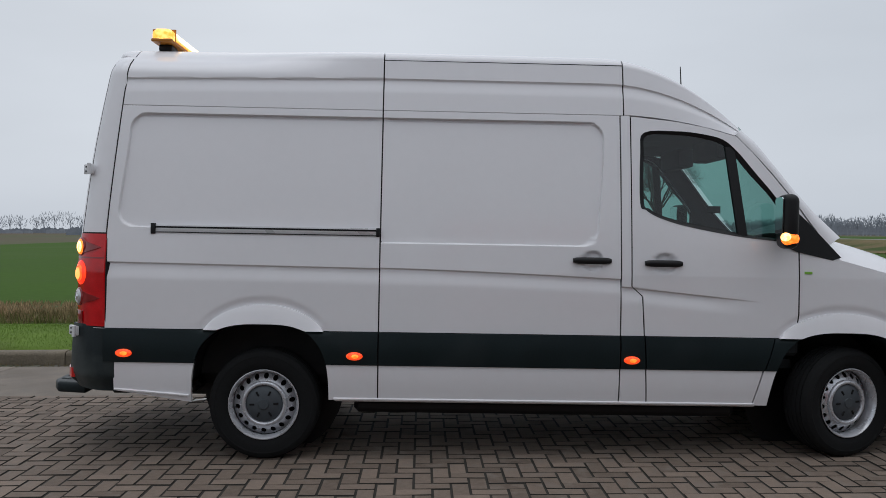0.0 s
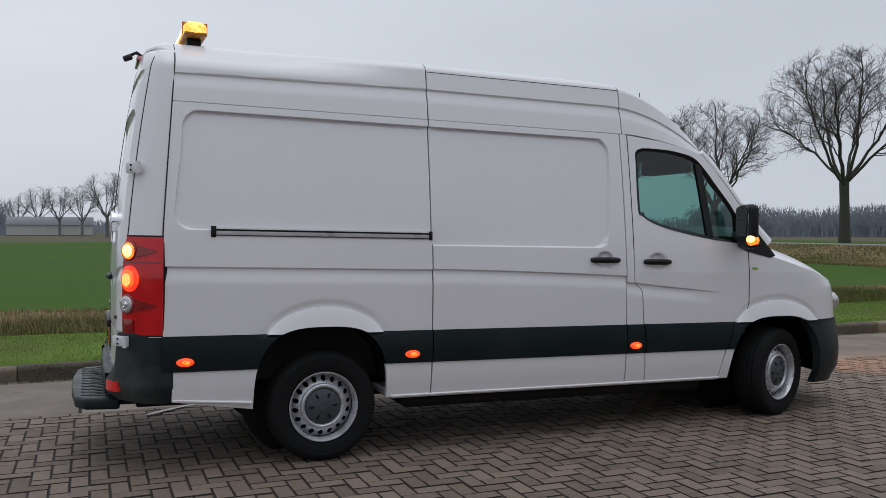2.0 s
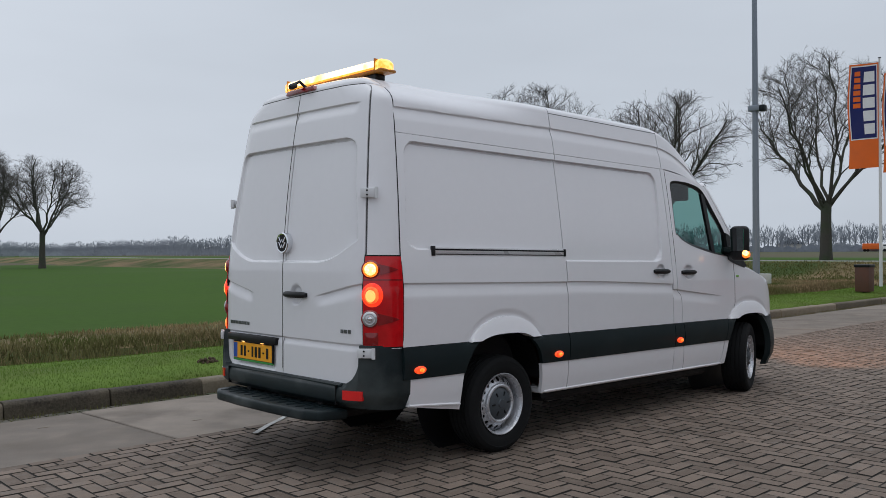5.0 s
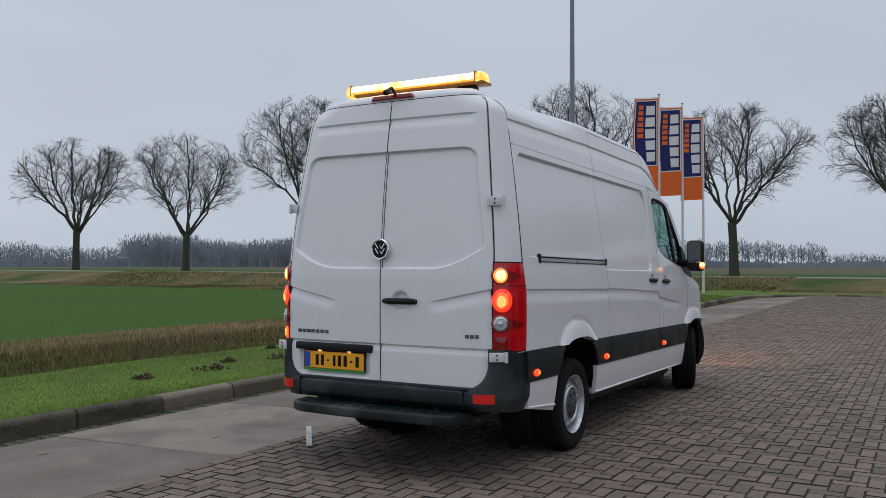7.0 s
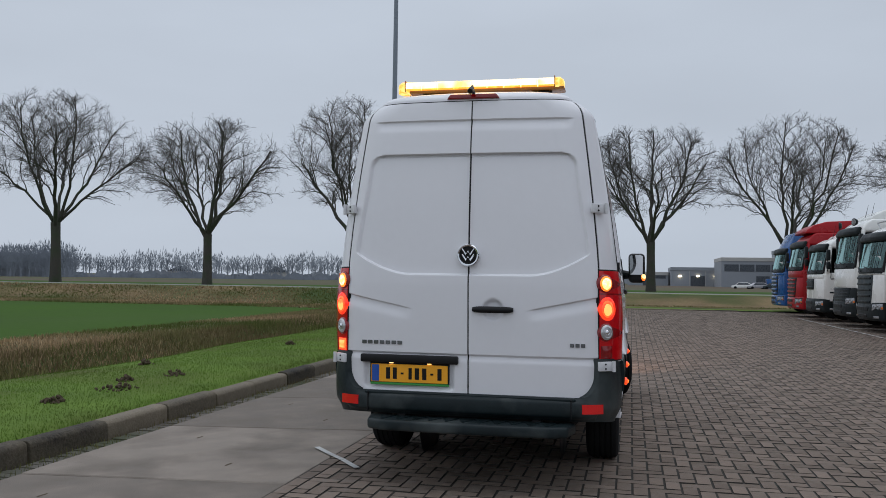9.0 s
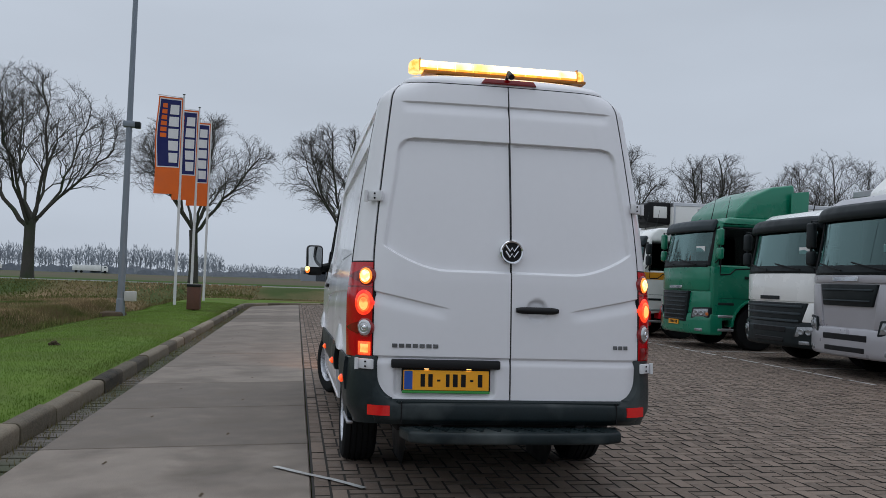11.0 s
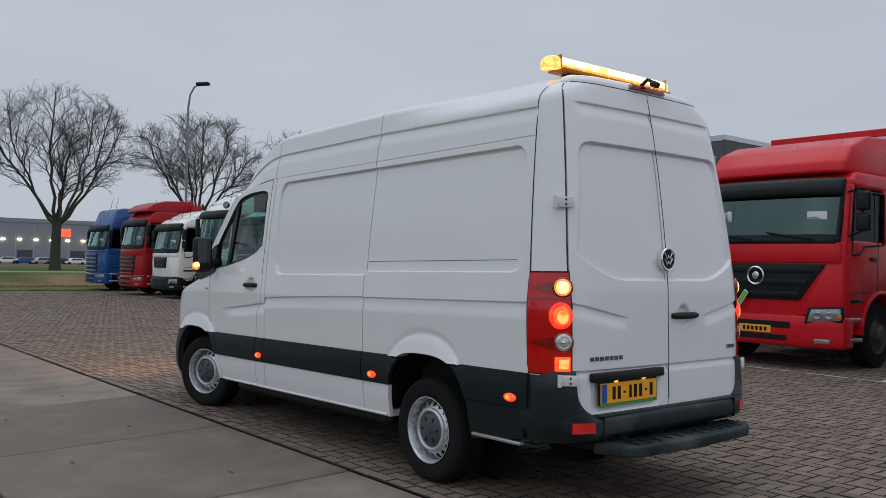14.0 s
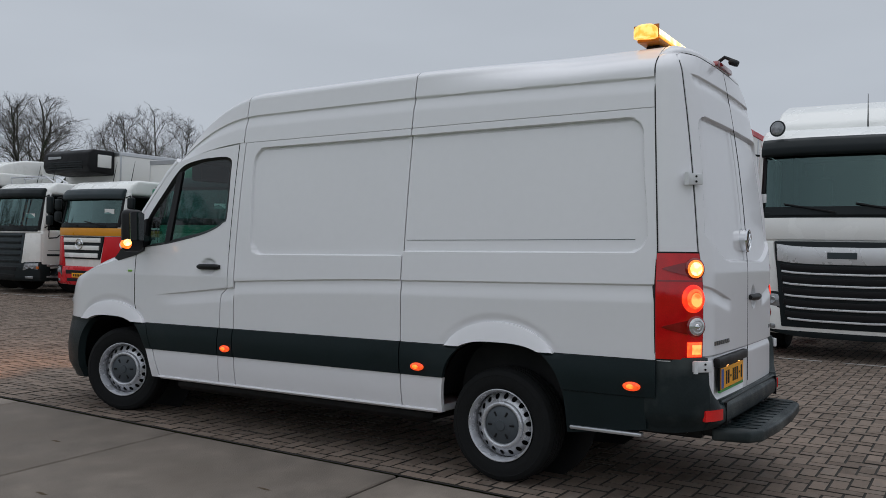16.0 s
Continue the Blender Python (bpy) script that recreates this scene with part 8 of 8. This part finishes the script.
def car(x, y, z, turn, colour, label):
    c = empty("car", (x, y, z), turn)
    tagged(c, label, "car", "distant parked cars")
    m = M[colour]
    out = [(-2.1, 0.3), (2.1, 0.3), (2.1, 0.7), (1.3, 0.85), (0.7, 1.38), (-1.2, 1.42), (-2.0, 0.95), (-2.1, 0.8)]
    part("car_body", prism_bm(out, -0.85, 0.85, "y", 0.08), m, c)
    part("car_windows", prism_bm([(1.12, 0.9), (0.66, 1.32), (-1.15, 1.34), (-1.75, 0.95)], -0.86, 0.86, "y", 0.02), M["clad_dark"], c)
    for xx in (-1.3, 1.3):
        for s in (-0.8, 0.8):
            bm = lathe_bm([(0, 0.1), (0.3, 0.1), (0.32, -0.1), (0, -0.1)], 14)
            bm.transform(Matrix.Translation((xx, s, 0.31)))
            part("wheel", bm, M["tyre"], c)


cr = random.Random(8)
for i in range(9):
    y = -24 - i * 3.1
    car(184 - i * 0.5, y, -0.2, 90 + cr.uniform(-10, 10), ("t_white", "t_silver", "t_grey", "t_silver", "t_white", "t_blue", "t_silver", "t_grey", "t_white")[i], "small car parked before the warehouses")
part_sk = empty("skip", (188, -32, -0.2), 90)
tagged(part_sk, "blue waste skip before the warehouse", "skip")
part("skip_body", prism_bm([(-2.2, 0.2), (2.2, 0.2), (2.6, 2.2), (-2.6, 2.2)], -1.1, 1.1, "y", 0.05), M["t_blue"], part_sk)

# lorries far off on the road behind the fields
def lorry(bearing, dist, colour, length, label):
    a = radians(bearing)
    c = empty("lorry", (-3 + dist * math.cos(a), -1.5 + dist * math.sin(a), -0.2), bearing + 90)
    tagged(c, label, "lorry", "distant lorries")
    part("lorry_box", box_bm(-length / 2, length / 2, -1.25, 1.25, 0.8, 2.7, 0.08, 2), M[colour], c)
    part("lorry_cab", prism_bm([(-length / 2 - 2.2, 0.6), (-length / 2 - 0.2, 0.6), (-length / 2 - 0.2, 2.6), (-length / 2 - 1.7, 2.6), (-length / 2 - 2.2, 1.9)], -1.2, 1.2, "y", 0.06), M["t_white"], c)
    part("lorry_window", box_bm(-length / 2 - 1.75, -length / 2 - 0.9, -1.22, 1.22, 1.75, 2.35, 0.05, 1), M["clad_dark"], c)
    for xx in (-length / 2 - 1.3, length * 0.18, length * 0.36):
        for sy in (-1.1, 1.1):
            bm = lathe_bm([(0, 0.14), (0.42, 0.14), (0.48, 0.08), (0.48, -0.08), (0, -0.14)], 14)
            bm.transform(Matrix.Translation((xx, sy, 0.48)))
            part("wheel", bm, M["tyre"], c)


lorry(19.2, 310, "flag_orange", 5.2, "orange lorry far off beyond the fields")
lorry(13.6, 310, "t_white", 9.0, "long white lorry far off beyond the fields")

# low concrete farm sheds in the haze
for x, y, w, turn in ((330, 190, 20, 30), (300, 240, 14, 30), (340, 150, 12, 30), (-11.5, 262, 22, 0)):
    s = empty("farm_shed", (x, y, -0.2), turn)
    tagged(s, "pale farm shed far off in the haze", "shed", "distant sheds")
    part("shed_wall", box_bm(-w / 2, w / 2, -5, 5, 0, 3, 0.05, 1), M["clad_light"], s)
    part("shed_roof", prism_bm([(-5.4, 2.9), (5.4, 2.9), (0, 5.2)], -w / 2 - 0.3, w / 2 + 0.3, "x", 0.05), M["clad_dark"], s)


# belts of bare woodland along the horizon, haze put into their colour
def wood_belt(name, b0, b1, dist, height, dens, material, seed, label, wobble=0.25, back=0.60, slim=0.22, fill=1.0):
    """Many trees between two bearings: a stem, rising limbs and short twigs that fill an egg-shaped crown."""
    r = np.random.default_rng(seed)
    n = int(dens * abs(b1 - b0))
    vs, fs = [], []

    def sliver(x, y, tx, ty, u0, z0, u1, z1, w):
        k = len(vs)
        vs.extend(((x + tx * (u0 - w), y + ty * (u0 - w), z0), (x + tx * (u0 + w), y + ty * (u0 + w), z0), (x + tx * u1, y + ty * u1, z1)))
        fs.append((k, k + 1, k + 2))

    for i in range(n):
        b = radians(b0 + (b1 - b0) * (i + r.uniform(0.1, 0.9)) / n)
        d = dist * r.uniform(0.95, 1.06)
        x, y = -3 + d * math.cos(b), d * math.sin(b)
        h = height * (1 + wobble * 0.5 * math.sin(b * 37 + seed) + r.uniform(-0.14, 0.10))
        tx, ty = -math.sin(b), math.cos(b)
        sliver(x, y, tx, ty, 0, -0.5, r.uniform(-0.2, 0.2), h * 0.85, 0.26)
        wide = h * slim * r.uniform(0.8, 1.2)
        for j in range(7):
            z0 = h * r.uniform(0.22, 0.5)
            u1 = r.uniform(-0.8, 0.8) * wide
            sliver(x, y, tx, ty, 0, z0, u1, z0 + h * r.uniform(0.25, 0.45), 0.10)
        # upright twigs that fan out from the stem and thin towards the edge of the crown
        for j in range(int(70 * fill)):
            a1, q = r.uniform(0, 6.283), r.random() ** 0.6
            px, pz = math.cos(a1) * q * wide, h * 0.60 + math.sin(a1) * q * h * 0.36
            ln = r.uniform(0.7, 1.3) * h * 0.13
            a2 = math.atan2(pz - h * 0.12, px * 1.3) + r.uniform(-0.35, 0.35)
            sliver(x, y, tx, ty, px, pz - ln * 0.4, px + math.cos(a2) * ln * 0.7, pz + math.sin(a2) * ln * 0.6, 0.10)
    # the closed undergrowth and far stems behind, with an uneven top
    m = int(abs(b1 - b0) * 14)
    k = len(vs)
    for i in range(m + 1):
        b = radians(b0 + (b1 - b0) * i / m)
        h = height * (back + 0.3 * wobble * math.sin(b * 37 + seed) + 0.05 * math.sin(b * 211 + seed) + r.uniform(-0.07, 0.07)) * min(1, i / 12 + 0.15, (m - i) / 12 + 0.15)
        x, y = -3 + dist * 1.11 * math.cos(b), dist * 1.11 * math.sin(b)
        vs += [(x, y, -1.0), (x, y, max(0.6, h))]
    fs += [(k + 2 * i, k + 2 * i + 2, k + 2 * i + 3, k + 2 * i + 1) for i in range(m)]
    ob = link(name, vs, fs, material, smooth=False)
    tagged(ob, label, "woodland", kind="stuff")
    return ob


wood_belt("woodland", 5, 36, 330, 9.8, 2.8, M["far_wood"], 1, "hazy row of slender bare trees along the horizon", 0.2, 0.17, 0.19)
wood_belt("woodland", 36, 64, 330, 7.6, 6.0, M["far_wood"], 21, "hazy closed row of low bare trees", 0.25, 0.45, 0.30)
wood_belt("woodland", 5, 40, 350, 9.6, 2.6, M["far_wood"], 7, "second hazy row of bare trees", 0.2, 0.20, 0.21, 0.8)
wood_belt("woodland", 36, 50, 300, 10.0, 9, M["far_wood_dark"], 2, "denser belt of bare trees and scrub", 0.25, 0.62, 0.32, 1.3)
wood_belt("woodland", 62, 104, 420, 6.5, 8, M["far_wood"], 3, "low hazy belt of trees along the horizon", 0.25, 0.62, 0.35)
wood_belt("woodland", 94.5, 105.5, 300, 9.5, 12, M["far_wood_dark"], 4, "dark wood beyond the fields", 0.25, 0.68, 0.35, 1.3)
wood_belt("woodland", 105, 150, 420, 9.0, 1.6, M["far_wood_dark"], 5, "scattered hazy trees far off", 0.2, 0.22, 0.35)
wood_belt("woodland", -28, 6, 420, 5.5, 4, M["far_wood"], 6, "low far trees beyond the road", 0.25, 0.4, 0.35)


# scrub along the foot of the belts
def scrub(b0, b1, dist, height, n, material, seed, label):
    r = np.random.default_rng(seed)
    vs, fs = [], []
    for i in range(n):
        b = radians(r.uniform(b0, b1))
        d = dist * r.uniform(0.97, 1.03)
        x, y = -3 + d * math.cos(b), d * math.sin(b)
        tx, ty = -math.sin(b), math.cos(b)
        w, h = r.uniform(1.0, 3.0), height * r.uniform(0.4, 1.1)
        k = len(vs)
        m = 7
        for j in range(m + 1):
            a = math.pi * j / m
            q = r.uniform(0.75, 1.15)
            vs.append((x + tx * w * math.cos(a) * q, y + ty * w * math.cos(a) * q, -0.4 + h * math.sin(a) * q))
        vs.append((x, y, -0.5))
        for j in range(m):
            fs.append((k + j, k + j + 1, k + m + 1))
    ob = link("scrub", vs, fs, material, smooth=False)
    tagged(ob, label, "scrub", kind="stuff")


# the scrub takes the same haze-tinted wood colours
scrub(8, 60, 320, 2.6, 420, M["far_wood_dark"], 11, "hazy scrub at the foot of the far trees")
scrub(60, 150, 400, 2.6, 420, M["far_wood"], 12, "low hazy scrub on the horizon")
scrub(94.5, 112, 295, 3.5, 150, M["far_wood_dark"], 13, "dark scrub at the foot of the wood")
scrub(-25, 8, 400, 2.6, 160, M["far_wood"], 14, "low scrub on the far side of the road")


# ---------------------------------------------------------------- grass
def blades(name, n, area, hmin, hmax, wid, material, seed, label, where=None):
    r = np.random.default_rng(seed)
    x = r.uniform(area[0], area[1], n)
    y = r.uniform(area[2], area[3], n)
    z = np.array([land_z(a, b) if b > KERB_Y0 + 0.02 else -0.085 for a, b in zip(x, y)])
    ang = r.uniform(0, 6.283, n)
    h = r.uniform(hmin, hmax, n)
    bend = r.uniform(0.1, 0.6, n) * h
    ba = r.uniform(0, 6.283, n)
    dx, dy = np.cos(ang) * wid, np.sin(ang) * wid
    v = np.zeros((n, 3, 3))
    v[:, 0] = np.stack([x - dx, y - dy, z - 0.01], 1)
    v[:, 1] = np.stack([x + dx, y + dy, z - 0.01], 1)
    v[:, 2] = np.stack([x + np.cos(ba) * bend, y + np.sin(ba) * bend, z + h], 1)
    f = np.arange(n * 3).reshape(n, 3)
    ob = new(name, quick_mesh(name, v.reshape(-1, 3), f, material))
    tagged(ob, label, "grass", kind="stuff")
    return ob


blades("verge_grass", 170000, (-10, 30, 3.60, 6.45), 0.008, 0.028, 0.004, M["blade"], 21, "short green verge grass")
blades("gutter_grass", 5000, (-9, 30, 3.20, 3.43), 0.01, 0.05, 0.004, M["bank"], 28, "moss and grass tufts in the gutter")
blades("bank_side_grass", 34000, (-30, 34, 6.35, 8.0), 0.06, 0.20, 0.011, M["bank"], 26, "rough green grass on the ditch side")
blades("ditch_grass", 60000, (-30, 36, 7.9, 10.3), 0.05, 0.19, 0.013, M["bank"], 22, "rough green grass on the far ditch bank")
blades("dry_ditch_grass", 42000, (-30, 36, 8.0, 11.0), 0.05, 0.19, 0.012, M["straw"], 27, "dry straws among the ditch grass")
blades("stubble_grass", 42000, (-40, 38, 9.9, 13.6), 0.03, 0.12, 0.016, M["straw"], 23, "low dry grass beyond the ditch")
blades("bank_grass", 60000, (36.5, 47.5, -45, 60), 0.04, 0.14, 0.05, M["straw"], 24, "dry tussock grass on the road bank")


# mole hills on the verge
def molehill(x, y, s):
    """A low heap of loose crumbs with an uneven edge."""
    r = random.Random(int(x * 10))
    bm = bmesh.new()
    s *= 0.62
    for k in range(36):
        a, q = r.uniform(0, 6.283), math.sqrt(r.random()) * s
        px, py = x + q * math.cos(a) * 1.25, y + q * math.sin(a)
        e = r.uniform(0.010, 0.032) * (1.25 - 0.7 * q / s)
        lift = 0.06 * max(0, 1 - q / s) * r.uniform(0.3, 1.3)
        bmesh.ops.create_icosphere(bm, subdivisions=1, radius=1, matrix=Matrix.LocRotScale((px, py, land_z(px, py) + lift), Euler((r.uniform(0, 3), r.uniform(0, 3), 0)), (e * r.uniform(0.8, 1.7), e * r.uniform(0.8, 1.7), e * 0.8)))
    ob = part("molehill", bm, M["soil"], None, smooth=False)
    tagged(ob, "dark crumbly molehill on the grass verge", "molehill", "molehills", kind="stuff")


for x, y, s in ((1.58, 4.42, 0.34), (0.54, 4.42, 0.17), (2.92, 4.50, 0.22), (2.2, 4.72, 0.15), (4.06, 5.6, 0.16), (7.8, 5.0, 0.15)):
    molehill(x, y, s)
